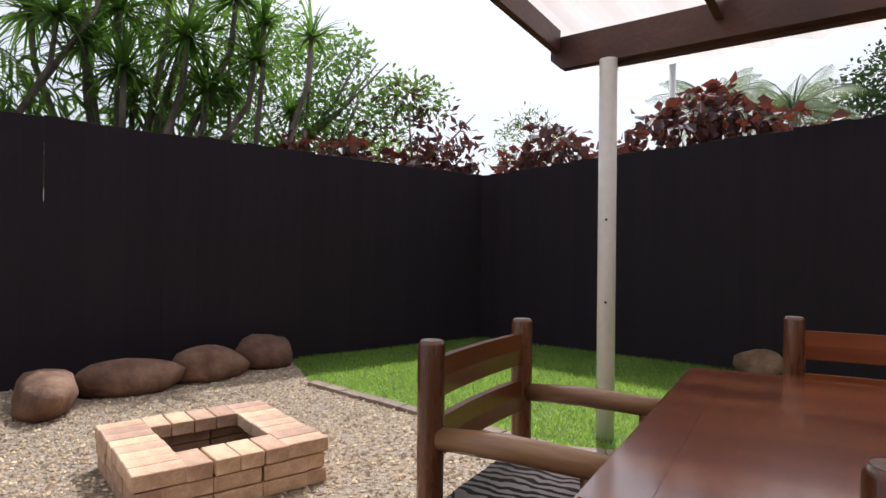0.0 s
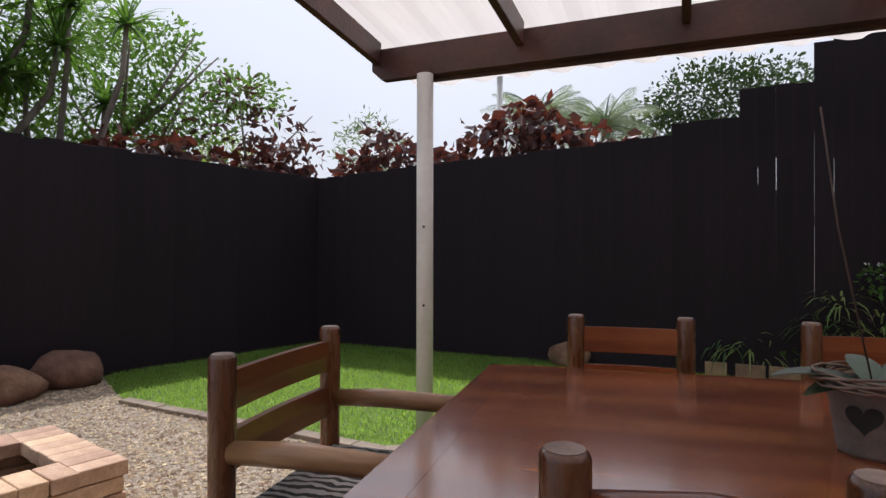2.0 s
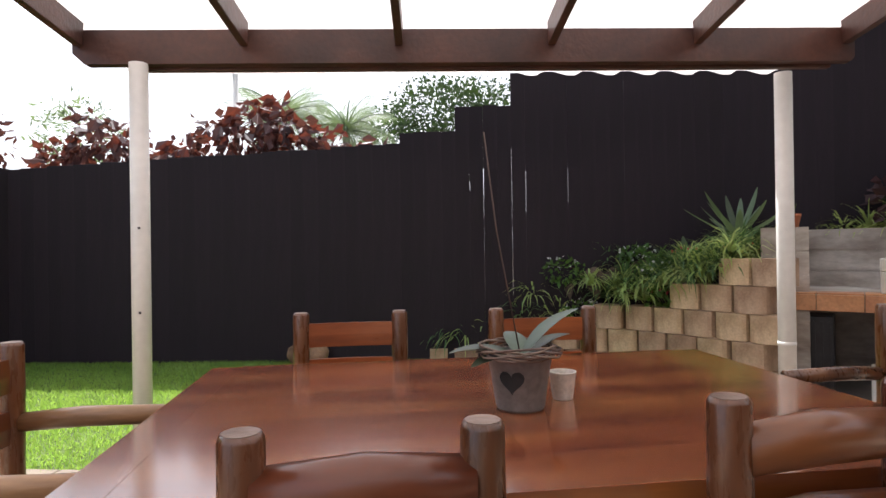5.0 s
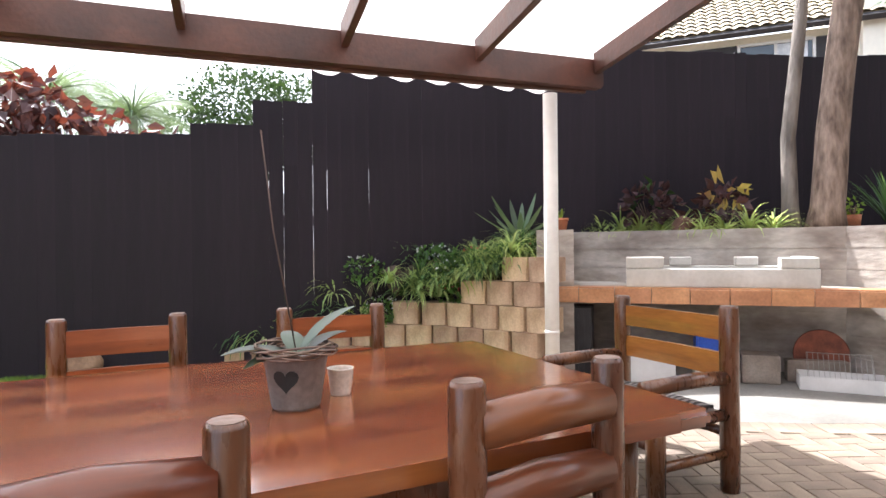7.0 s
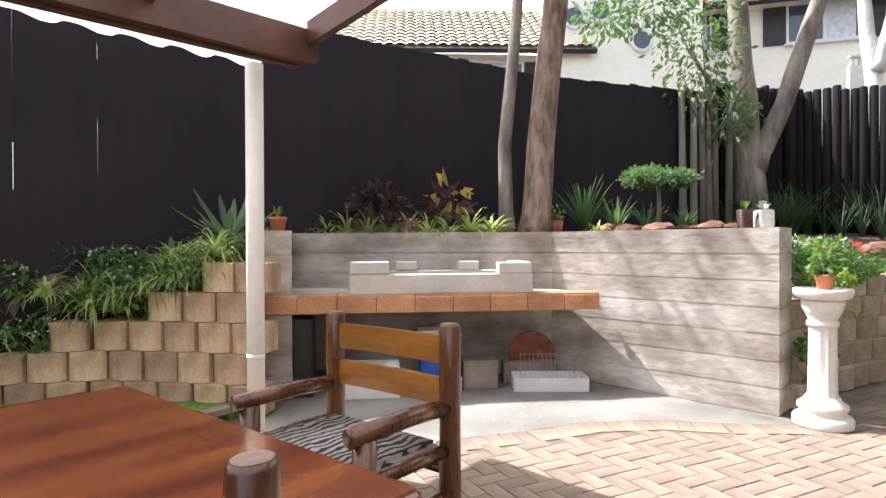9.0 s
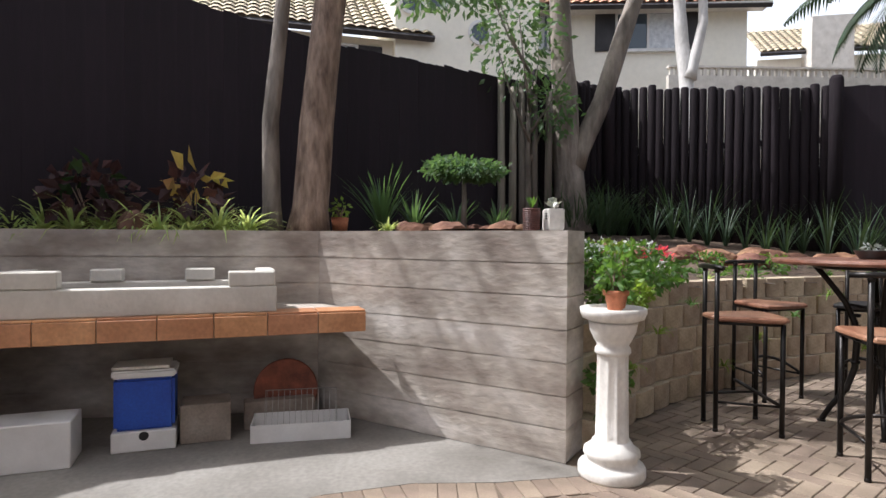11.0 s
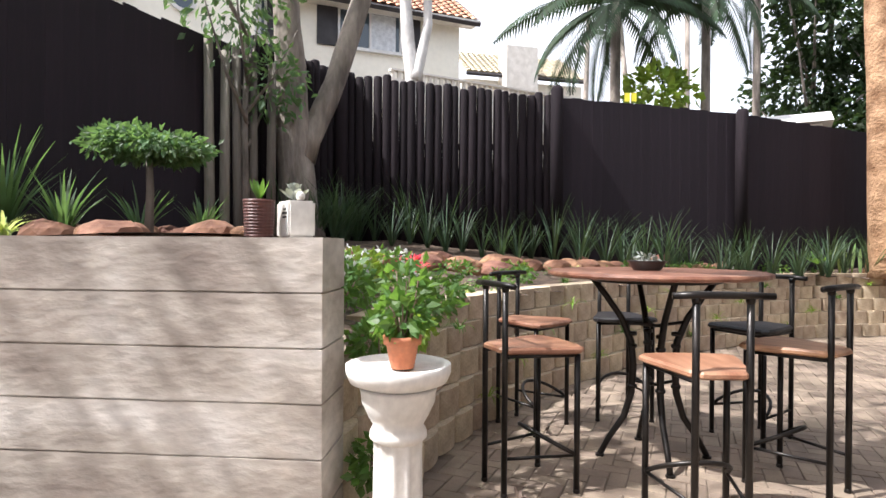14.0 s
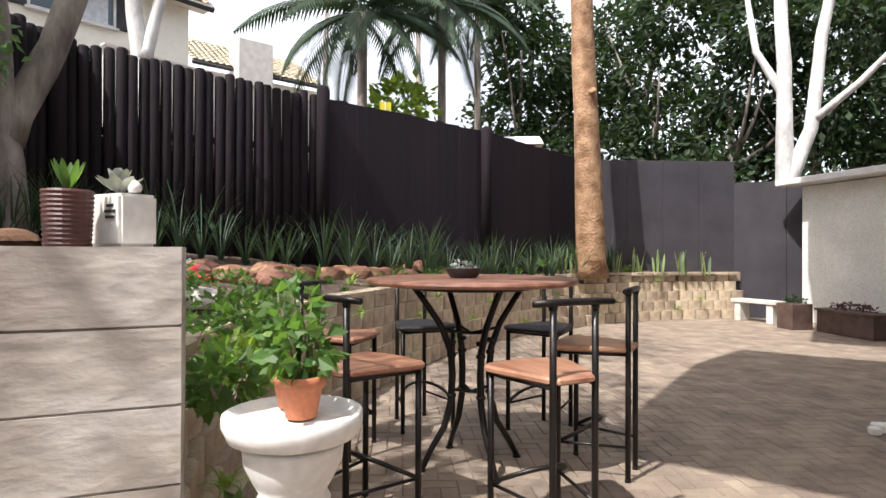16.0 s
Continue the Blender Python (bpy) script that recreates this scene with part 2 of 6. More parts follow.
    "leaf_spider": leafmat("pale edged strap leaf", (0.12, 0.22, 0.07), (0.38, 0.47, 0.22), 0.4),
    "leaf_red": leafmat("copper red leaf", (0.05, 0.014, 0.014), (0.12, 0.03, 0.028), 0.22),
    "leaf_purple": leafmat("purple brown leaf", (0.035, 0.015, 0.02), (0.09, 0.035, 0.04), 0.2),
    "leaf_gold": leafmat("golden orange leaf", (0.45, 0.24, 0.06), (0.6, 0.38, 0.14), 0.3),
    "flower_red": leafmat("red petal", (0.45, 0.02, 0.05), (0.65, 0.05, 0.12), 0.3),
    "flower_white": leafmat("white petal", (0.7, 0.7, 0.66), (0.8, 0.8, 0.76), 0.3),
    "succulent": leafmat("grey succulent", (0.24, 0.27, 0.25), (0.42, 0.44, 0.43), 0.1),
    "render": mat("cream wall render", (0.82, 0.78, 0.68), (0.87, 0.83, 0.74), 0.9, 0.4, 0.05, fine=6, grain=0.1),
    "roof": mat("clay roof tile", (0.42, 0.2, 0.12), (0.58, 0.32, 0.2), 0.8, 2, 0.2, fine=10, spread=0.2),
    "roof_pale": mat("pale roof tile", (0.44, 0.37, 0.25), (0.58, 0.5, 0.36), 0.8, 2, 0.2, fine=10, spread=0.2),
    "shutter": mat("dark shutter", (0.02, 0.018, 0.02), (0.04, 0.036, 0.04), 0.6, 3, 0.1),
    "whitewall": mat("white painted block wall", (0.66, 0.65, 0.6), (0.78, 0.77, 0.72), 0.8, 1.5, 0.3, fine=30),
    "curtain": mat("curtain", (0.5, 0.52, 0.56), (0.7, 0.72, 0.75), 0.8, 8, 0.1),
    "yellow": mat("yellow sign", (0.7, 0.6, 0.03), (0.8, 0.7, 0.05), 0.5, 4, 0),
    "planter": mat("dark wood trough", (0.06, 0.035, 0.028), (0.12, 0.075, 0.06), 0.6, 5, 0.3),
    "bonsaipot": mat("dark glazed bowl", (0.018, 0.016, 0.017), (0.035, 0.03, 0.03), 0.35, 8, 0.1),
}


def zebra():
    m = mat("zebra print cloth", (0.03, 0.027, 0.026), (0.045, 0.04, 0.04), 0.85, 8, 0.3)
    nt = m.node_tree
    w = nt.nodes.new("ShaderNodeTexWave")
    w.inputs["Scale"].default_value, w.inputs["Distortion"].default_value = 7.0, 7.0
    w.inputs["Detail Scale"].default_value = 1.2
    tc = nt.nodes.new("ShaderNodeTexCoord")
    nt.links.new(tc.outputs["Object"], w.inputs[0])
    r = nt.nodes.new("ShaderNodeValToRGB")
    r.color_ramp.elements[0].position, r.color_ramp.elements[1].position = 0.42, 0.56
    r.color_ramp.elements[0].color, r.color_ramp.elements[1].color = (0.03, 0.027, 0.027, 1), (0.36, 0.34, 0.32, 1)
    nt.links.new(w.outputs[0], r.inputs[0])
    nt.links.new(r.outputs[0], nt.nodes["Principled BSDF"].inputs["Base Color"])
    return m


def glass():
    m = bpy.data.materials.new("window glass")
    m.use_nodes = True
    b = m.node_tree.nodes["Principled BSDF"]
    b.inputs["Base Color"].default_value = (0.05, 0.07, 0.09, 1)
    b.inputs["Roughness"].default_value = 0.05
    b.inputs["Specular IOR Level"].default_value = 0.8
    return m


def sheeting():
    """Translucent white corrugated roof sheet."""
    m = bpy.data.materials.new("translucent roof sheet")
    m.use_nodes = True
    nt = m.node_tree
    d = nt.nodes.new("ShaderNodeBsdfDiffuse")
    t = nt.nodes.new("ShaderNodeBsdfTranslucent")
    n = nt.nodes.new("ShaderNodeTexNoise")
    n.inputs["Scale"].default_value = 3
    r = nt.nodes.new("ShaderNodeValToRGB")
    r.color_ramp.elements[0].color, r.color_ramp.elements[1].color = (0.60, 0.53, 0.50, 1), (0.85, 0.80, 0.78, 1)
    nt.links.new(n.outputs[0], r.inputs[0])
    nt.links.new(r.outputs[0], t.inputs[0])
    d.inputs[0].default_value = (0.75, 0.72, 0.7, 1)
    s = nt.nodes.new("ShaderNodeMixShader")
    s.inputs[0].default_value = 0.62
    nt.links.new(d.outputs[0], s.inputs[1])
    nt.links.new(t.outputs[0], s.inputs[2])
    nt.links.new(s.outputs[0], nt.nodes["Material Output"].inputs[0])
    return m


M["zebra"], M["glass"], M["roofsheet"] = zebra(), glass(), sheeting()

# ---- mesh helpers ----
rnd = random.Random(7)


def raw(name, verts, faces, material, parent=None, label="", smooth=False, kind=""):
    me = bpy.data.meshes.new(name)
    me.from_pydata([tuple(v) for v in verts], [], faces)
    me.materials.append(M[material])
    if smooth:
        me.shade_smooth()
    ob = new(name, me)
    if parent:
        ob.parent = parent
    return tagged(ob, label=label, kind=kind)


def part(name, bm, material, parent=None, label="", smooth=False, kind=""):
    me = bpy.data.meshes.new(name)
    bm.normal_update()
    bm.to_mesh(me)
    bm.free()
    me.materials.append(M[material])
    if smooth:
        me.shade_smooth()
    ob = new(name, me)
    if parent:
        ob.parent = parent
    return tagged(ob, label=label, kind=kind)


def thing(name, label, category, at=(0, 0, 0), rz=0, group=""):
    ob = new(name)
    ob.matrix_basis = pose(*at, 0, 0, rz)
    ob.empty_display_size = 0.1
    return tagged(ob, label, category, group)


def box(bm, c, s, m=None, bev=0.0, seg=1):
    """Box of size s at centre c, edges bevelled."""
    r = bmesh.ops.create_cube(bm, size=1)
    vs = r["verts"]
    mm = Matrix.Translation(c) @ Matrix.Diagonal((*s, 1))
    if m:
        mm = m @ mm
    bmesh.ops.transform(bm, matrix=mm, verts=vs)
    if bev:
        es = list({e for v in vs for e in v.link_edges})
        bmesh.ops.bevel(bm, geom=es, offset=bev, segments=seg, affect="EDGES")
    return bm


def B(c, s, bev=0.0, m=None, seg=1):
    return box(bmesh.new(), c, s, m, bev, seg)


def rings(bm, prof, n=16, c=(0, 0), cap=True, wob=0.0):
    """Lathe: prof is (radius, z) from bottom to top."""
    loops = []
    for r, z in prof:
        loops.append([bm.verts.new((c[0] + r * math.cos(2 * math.pi * i / n), c[1] + r * math.sin(2 * math.pi * i / n), z)) for i in range(n)])
    for a, b in zip(loops, loops[1:]):
        for i in range(n):
            bm.faces.new((a[i], a[(i + 1) % n], b[(i + 1) % n], b[i]))
    if cap:
        bm.faces.new(list(reversed(loops[0])))
        bm.faces.new(loops[-1])
    return bm


def tube(bm, pts, r, n=8, cap=True):
    """A tube along points; r a number or a radius per point."""
    pts = [Vector(p) for p in pts]
    rs = r if isinstance(r, (list, tuple)) else [r] * len(pts)
    loops = []
    up = Vector((0, 0, 1))
    d0 = (pts[1] - pts[0]).normalized()
    x = d0.cross(up)
    if x.length < 0.1:
        x = d0.cross(Vector((1, 0, 0)))
    x.normalize()
    for i, p in enumerate(pts):
        d = (pts[min(i + 1, len(pts) - 1)] - pts[max(i - 1, 0)]).normalized()
        x = (x - d * x.dot(d)).normalized()
        y = d.cross(x)
        loops.append([bm.verts.new(p + (x * math.cos(2 * math.pi * k / n) + y * math.sin(2 * math.pi * k / n)) * rs[i]) for k in range(n)])
    for a, b in zip(loops, loops[1:]):
        for i in range(n):
            bm.faces.new((a[i], a[(i + 1) % n], b[(i + 1) % n], b[i]))
    if cap:
        bm.faces.new(list(reversed(loops[0])))
        bm.faces.new(loops[-1])
    return bm


def prism(bm, poly, z0, z1):
    a = [bm.verts.new((x, y, z0)) for x, y in poly]
    b = [bm.verts.new((x, y, z1)) for x, y in poly]
    n = len(poly)
    bm.faces.new(list(reversed(a)))
    bm.faces.new(b)
    for i in range(n):
        bm.faces.new((a[i], a[(i + 1) % n], b[(i + 1) % n], b[i]))
    return bm


def rockmesh(bm, c, s, seed, sub=2):
    rr = random.Random(seed)
    v0 = len(bm.verts)
    res = bmesh.ops.create_icosphere(bm, subdivisions=sub, radius=1)
    off = Vector((rr.random() * 50, rr.random() * 50, rr.random() * 50))
    az = rr.random() * 3.1
    for v in res["verts"]:
        k = 1 + 0.32 * noise.noise(v.co * 0.9 + off) + 0.12 * noise.noise(v.co * 2.6 + off)
        p = v.co * k
        p = Vector((p.x * s[0], p.y * s[1], max(p.z, -0.55) * s[2]))
        v.co = Matrix.Rotation(az, 3, "Z") @ p + Vector(c)
    return bm


def leafcloud(name, blobs, n, size, material, parent=None, seed=1, droop=0.3, aspect=0.45, label="", shell=0.55):
    """n folded leaves scattered through blobs (centre, radii)."""
    r = np.random.default_rng(seed)
    vol = np.array([b[1][0] * b[1][1] * b[1][2] for b in blobs]) ** 0.67
    idx = r.choice(len(blobs), n, p=vol / vol.sum())
    d = r.normal(size=(n, 3))
    d /= np.linalg.norm(d, axis=1)[:, None]
    rad = shell + (1 - shell) * r.random(n) ** 0.6
    rad *= 0.8 + 0.4 * r.random(n)
    c = np.array([b[0] for b in blobs])[idx] + d * np.array([b[1] for b in blobs])[idx] * rad[:, None]
    ax = d + r.normal(size=(n, 3)) * 0.7
    ax[:, 2] -= droop
    ax /= np.linalg.norm(ax, axis=1)[:, None]
    sd = np.cross(ax, r.normal(size=(n, 3)))
    sd /= np.linalg.norm(sd, axis=1)[:, None]
    nn = np.cross(ax, sd)
    L = size * (0.6 + 0.8 * r.random(n))[:, None]
    w = L * aspect
    V = np.stack([c, c + ax * L * 0.5 + sd * w * 0.5 + nn * w * 0.18, c + ax * L, c + ax * L * 0.5 - sd * w * 0.5 + nn * w * 0.18], 1).reshape(-1, 3)
    i = np.arange(n) * 4
    F = np.concatenate([np.stack([i, i + 1, i + 2], 1), np.stack([i, i + 2, i + 3], 1)])
    return raw(name, V.tolist(), F.tolist(), material, parent, label, kind="stuff" if name == "flowers" else "")


def straps(bm, c, n, length, width, arch, seed, lean=0.5, seg=4, rise=1.0):
    """A tuft of arching strap leaves."""
    r = random.Random(seed)
    for _ in range(n):
        a = r.random() * 6.283
        L = length * (0.6 + 0.5 * r.random())
        el = radians(90) - lean * r.random() ** 0.7
        d = Vector((math.cos(a), math.sin(a), 0))
        s = Vector((-d.y, d.x, 0))
        p = Vector(c) + d * 0.03 * r.random()
        w = width * (0.7 + 0.6 * r.random())
        prev = None
        for k in range(seg + 1):
            f = k / seg
            ww = w * (1 - f ** 2.2) * 0.5 + 0.0008
            cur = (bm.verts.new(p + s * ww), bm.verts.new(p - s * ww))
            if prev:
                bm.faces.new((prev[0], prev[1], cur[1], cur[0]))
            prev = cur
            th = el - arch * f * 1.6
            p = p + (d * math.cos(th) + Vector((0, 0, 1)) * math.sin(th) * rise) * L / seg
    return bm

# ---- ground ----
G = 0.1


def in_poly(x, y, poly):
    c = False
    for (x0, y0), (x1, y1) in zip(poly, poly[1:] + poly[:1]):
        if (y0 > y) != (y1 > y) and x < (x1 - x0) * (y - y0) / (y1 - y0) + x0:
            c = not c
    return c


WALL_E = Vector((6.116, -2.04, 0))
WALL_C = Vector((7.31, -0.30, 0))
U = (WALL_C - WALL_E).normalized()
V2 = Vector((-U.y, U.x, 0))
PIER_R = Vector((5.955, 1.842, 0))
BACK_L = Vector((7.12, 2.45, 0))
FA0, FCOR, FBC = Vector((-5.6, 2.55, 0)), Vector((0.45, 7.7, 0)), Vector((6.55, 2.89, 0))
FC2, FD0, FD1, FD2, FD3, FD4 = [Vector((*p, 0)) for p in ((9.5, -0.3), (11.6, -2.9), (12.3, -4.3), (10.9, -7.15), (9.9, -10.1), (9.2, -13.7))]
FE1, FE2 = Vector((6.6, -15.62, 0)), Vector((5.2, -16.1, 0))
BED_L = [Vector((5.45, 1.98, 0)), Vector((5.46, 2.6, 0)), Vector((5.42, 3.2, 0)), Vector((5.15, 3.85, 0)), Vector((4.6, 4.45, 0)), Vector((4.05, 4.95, 0))]
BED_R = [Vector((*p, 0)) for p in ((6.45, -2.35), (6.95, -2.75), (7.4, -3.2), (7.85, -3.85), (8.25, -4.6), (8.6, -5.5), (8.95, -6.7), (9.2, -8.0), (9.25, -9.6), (9.1, -11.2), (8.45, -12.9), (7.5, -14.4), (6.35, -15.45))]

bm = bmesh.new()
bmesh.ops.create_grid(bm, x_segments=8, y_segments=8, size=400)
tagged(part("ground", bm, "joint"), "bare brown ground around the paved yard and reaching the horizon", "ground", kind="structure").location = (0, 0, -0.06)

EDGE0, EDGE1 = Vector((0.80, 3.28, 0)), Vector((5.45, 1.98, 0))
KERB0, KERB1 = Vector((-1.05, 4.86, 0)), Vector((0.80, 3.28, 0))
lawn_poly = [(0.80, 3.28), (3.0, 2.9), (5.45, 1.98), (5.42, 3.2), (4.6, 4.45), (4.05, 4.95), (0.45, 7.7), (-1.6, 6.05), (-1.05, 4.86)]
gravel_poly = [(0.80, 3.28), (-1.05, 4.86), (-1.6, 6.05), (-5.6, 2.6), (-5.6, -2.5), (-0.9, -2.5), (-0.35, 1.2)]
bm = prism(bmesh.new(), lawn_poly, -0.05, G)
tagged(part("lawn", bm, "turf"), "short green lawn, partly in fence shade", "lawn", kind="structure")
bm = prism(bmesh.new(), gravel_poly, -0.05, G)
tagged(part("gravel_bed", bm, "gravel"), "tan gravel bed around a brick fire pit", "gravel", kind="structure")
pave_poly = [(-0.9, -2.5), (-0.35, 1.2), (0.8, 3.28), (3.0, 2.9), (5.45, 1.98), (7.6, 2.2), (7.6, -0.3), (9.6, -4), (9.6, -16.5), (-5, -16.5), (-5, -2.5)]
bm = prism(bmesh.new(), pave_poly, -0.05, -0.008)
tagged(part("paving_bed", bm, "joint"), "sand joints under the yard paving", "ground", kind="structure")

# curved edge between the smooth floor and the brick paving
CURVE = [Vector((*p, 0)) for p in ((5.0, 1.75), (5.0, 1.1), (5.12, 0.4), (5.42, -0.15), (5.72, -0.6), (5.86, -1.1), (5.86, -1.6), (5.95, -2.2))]


def along(pts, step):
    """Points and directions at even steps along a polyline."""
    out, left = [], 0.0
    for a, b in zip(pts, pts[1:]):
        d = b - a
        l = d.length
        s = left
        while s < l:
            out.append((a + d * (s / l), d.normalized()))
            s += step
        left = s - l
    return out


floor_poly = [(p.x, p.y) for p in CURVE] + [(6.15, -2.0), (7.35, -0.3), (7.15, 2.5), (5.95, 1.85)]
bm = prism(bmesh.new(), floor_poly, -0.05, 0.0)
tagged(part("cement_floor", bm, "floor"), "smooth grey cement floor in front of the barbecue", "floor", kind="structure")

# ---- fences ----


def ztop(a, b, za, zb):
    return lambda f: za + (zb - za) * f


def fence(name, a, b, top, z0, board=0.15, material="fence", label="", gaps=0.0, seed=1, jitter=0.012, round_=False, slits=()):
    """Boards side by side from a to b; top(f) gives the height along it; slits: (place along it, from, to) of open cracks."""
    d = b - a
    L = d.length
    ang = math.degrees(math.atan2(d.y, d.x))
    root = thing(name, label or "tall black-stained timber board fence", "fence", (a.x, a.y, 0), ang)
    root["kind"] = "structure"
    r = random.Random(seed)
    me = {}
    n = max(1, round(L / board))
    w = L / n
    for i in range(n):
        f = (i + 0.5) / n
        zt = top(f) + (r.random() - 0.5) * 2 * jitter
        h = round(zt - z0, 2)
        if h not in me:
            bb = bmesh.new()
            if round_:
                rings(bb, [(w * 0.56, 0), (w * 0.54, h * 0.5), (w * 0.5, h - 0.02), (w * 0.4, h)], 8)
            else:
                box(bb, (0, 0, h / 2), (w + 0.0006 - gaps, 0.022, h), bev=0.0012)
            bb.normal_update()
            m_ = bpy.data.meshes.new("board")
            bb.to_mesh(m_)
            bb.free()
            m_.materials.append(M[material])
            if round_:
                m_.shade_smooth()
            me[h] = m_
        m_ = me[h]
        cut = [q for q in slits if i * w <= q[0] < (i + 1) * w]
        if cut:
            bb = bmesh.new()
            z_ = 0.0
            for lo, hi in sorted((q[1] - z0, min(q[2] - z0, h - 0.02)) for q in cut):
                if hi - lo > 0.01 and lo > z_:
                    box(bb, (0, 0, (z_ + lo) / 2), (w - 0.001, 0.022, lo - z_))
                    box(bb, (0.0016, 0, (lo + hi) / 2), (w - 0.004, 0.022, hi - lo))
                    z_ = hi
            box(bb, (0, 0, (z_ + h) / 2), (w - 0.001, 0.022, h - z_))
            m_ = bpy.data.meshes.new("board")
            bb.normal_update()
            bb.to_mesh(m_)
            bb.free()
            m_.materials.append(M[material])
        ob = new("board", m_)
        ob.parent = root
        ob.location = ((i + 0.5) * w, (r.random() - 0.5) * (0.004 if not round_ else 0.03), z0)
        ob.rotation_euler = (0, (r.random() - 0.5) * (0.001 if not round_ else 0.012), (r.random() - 0.5) * (0.01 if not round_ else 0.03))
    rb = B((L / 2, 0.06, z0 + 0.45), (L, 0.05, 0.09))
    box(rb, (L / 2, 0.06, (z0 + min(top(0), top(1))) * 0.5 + 0.45), (L, 0.05, 0.09))
    part("rail", rb, material, root)
    return root


def stepped(f):
    s = f * (FBC - FCOR).length
    if s < 4.27:
        return 2.24 + s * 0.047
    if s < 4.98:
        return 2.56
    if s < 5.55:
        return 2.82
    return 3.17 + (s - 5.55) * 0.21


fence("fence_west", FA0, FCOR, ztop(0, 0, 2.34, 2.24), 0.0, seed=2, slits=[(2.91, 1.04, 1.53), (2.91, 1.97, 2.11), (3.27, 1.56, 2.09)])
fence("fence_north", FCOR, FBC, stepped, 0.0, seed=3, slits=[(5.16, 1.92, 2.09), (5.24, 1.86, 2.15), (5.59, 0.79, 2.38), (6.21, 1.77, 2.15), (6.78, 1.96, 2.41), (6.85, 2.93, 3.07), (5.76, 1.69, 2.12)], label="tall black-stained timber fence with a top stepped upwards")
fence("fence_east", FBC, FC2, ztop(0, 0, 3.62, 3.62), 0.9, seed=4, slits=[(-0.28, 2.89, 2.97), (-0.76, 1.97, 2.09), (2.77, 2.62, 2.84), (2.95, 2.85, 3.03), (3.21, 2.62, 3.08), (-0.56, 2.05, 2.22)])
fence("fence_corner", FC2, FD0, ztop(0, 0, 3.62, 3.80), 1.0, seed=5, slits=[(0.84, 2.78, 3.19), (0.02, 2.33, 2.79), (0.48, 2.68, 3.19), (0.56, 3.5, 3.58), (2.06, 3.65, 3.79)])
fence("fence_poles", FD0, FD1, ztop(0, 0, 4.0, 3.95), 1.2, 0.13, "fence_old", "black-stained pole fence behind the planted bank", seed=6, jitter=0.03, round_=True)
fence("fence_poles", FD1, FD2, lambda f: 3.92 - 0.27 * f + 0.1 * (f - 0.5) ** 2, 1.2, 0.125, "fence_old", "black-stained pole fence with uneven tops behind the bank", seed=7, jitter=0.04, round_=True)
fence("fence_far", FD2, FD3, ztop(0, 0, 3.66, 3.56), 1.1, 0.16, "fence", seed=8)
fence("fence_far", FD3, FD4, ztop(0, 0, 3.56, 3.42), 1.0, 0.16, "fence", seed=9)
for p, h in ((FD1, 4.0), (FD2, 3.78), (FD3, 3.6)):
    q = p - Vector((0.12, 0, 0))
    t = thing("fence_post", "dark round timber post of the pole fence", "fence post", (q.x, q.y, 1.1))
    part("shaft", rings(bmesh.new(), [(0.1, 0), (0.095, h - 1.15), (0.07, h - 1.1)], 10), "fence_old", t, smooth=True)
d = FE1 - FD4
for a, b, h, lab in ((FD4, FE1, 3.45, "grey-painted screen wall at the far end of the yard"), (FE1, FE2 + Vector((-0.6, -0.05, 0)), 2.98, "lower grey-painted screen wall beside the white building")):
    d = b - a
    t = thing("screen_wall", lab, "fence", (a.x, a.y, 0), math.degrees(math.atan2(d.y, d.x)))
    t["kind"] = "structure"
    n = max(2, round(d.length / 0.9))
    for i in range(n):
        w = d.length / n
        part("panel", B(((i + 0.5) * w, 0, h / 2), (w - 0.006, 0.05, h), 0.004), "greyfence", t)

# ---- concrete barbecue walls ----


def plankwall(name, a, b, thick, h, label, side=1, courses=7):
    """Wall cast against boards: recessed joints between proud courses."""
    d = b - a
    L = d.length
    ang = math.degrees(math.atan2(d.y, d.x))
    root = thing(name, label, "wall", (a.x, a.y, 0), ang)
    root["kind"] = "structure"
    part("core", B((L / 2, side * thick / 2, h / 2 - 0.005), (L - 0.02, thick - 0.02, h - 0.03)), "concrete", root)
    r = random.Random(len(name))
    z = 0.0
    for i in range(courses):
        hh = h / courses
        bb = bmesh.new()
        n = 14
        vs = []
        top = i == courses - 1
        z0, z1 = z + 0.004, z + hh - (0.0 if top else 0.004)
        for y in (0, thick):
            for zz in (z0, z1):
                row = []
                for k in range(n + 1):
                    wob = 0.006 * noise.noise(Vector((k * 0.6, zz * 5, i * 3.1 + L)))
                    yy = (y + (wob if y == 0 else -wob)) * side
                    row.append(bb.verts.new((L * k / n, yy, zz + 0.003 * noise.noise(Vector((k * 0.8, i, 4 + L))))))
                vs.append(row)
        f0, f1, b0, b1 = vs
        for k in range(n):
            bb.faces.new((f0[k], f0[k + 1], f1[k + 1], f1[k]))
            bb.faces.new((b0[k + 1], b0[k], b1[k], b1[k + 1]))
            bb.faces.new((f1[k], f1[k + 1], b1[k + 1], b1[k]))
            bb.faces.new((f0[k + 1], f0[k], b0[k], b0[k + 1]))
        bb.faces.new((f0[0], f1[0], b1[0], b0[0]))
        bb.faces.new((f0[n], b0[n], b1[n], f1[n]))
        bmesh.ops.recalc_face_normals(bb, faces=bb.faces[:])
        part("course", bb, "concrete", root)
        z += hh
    return root


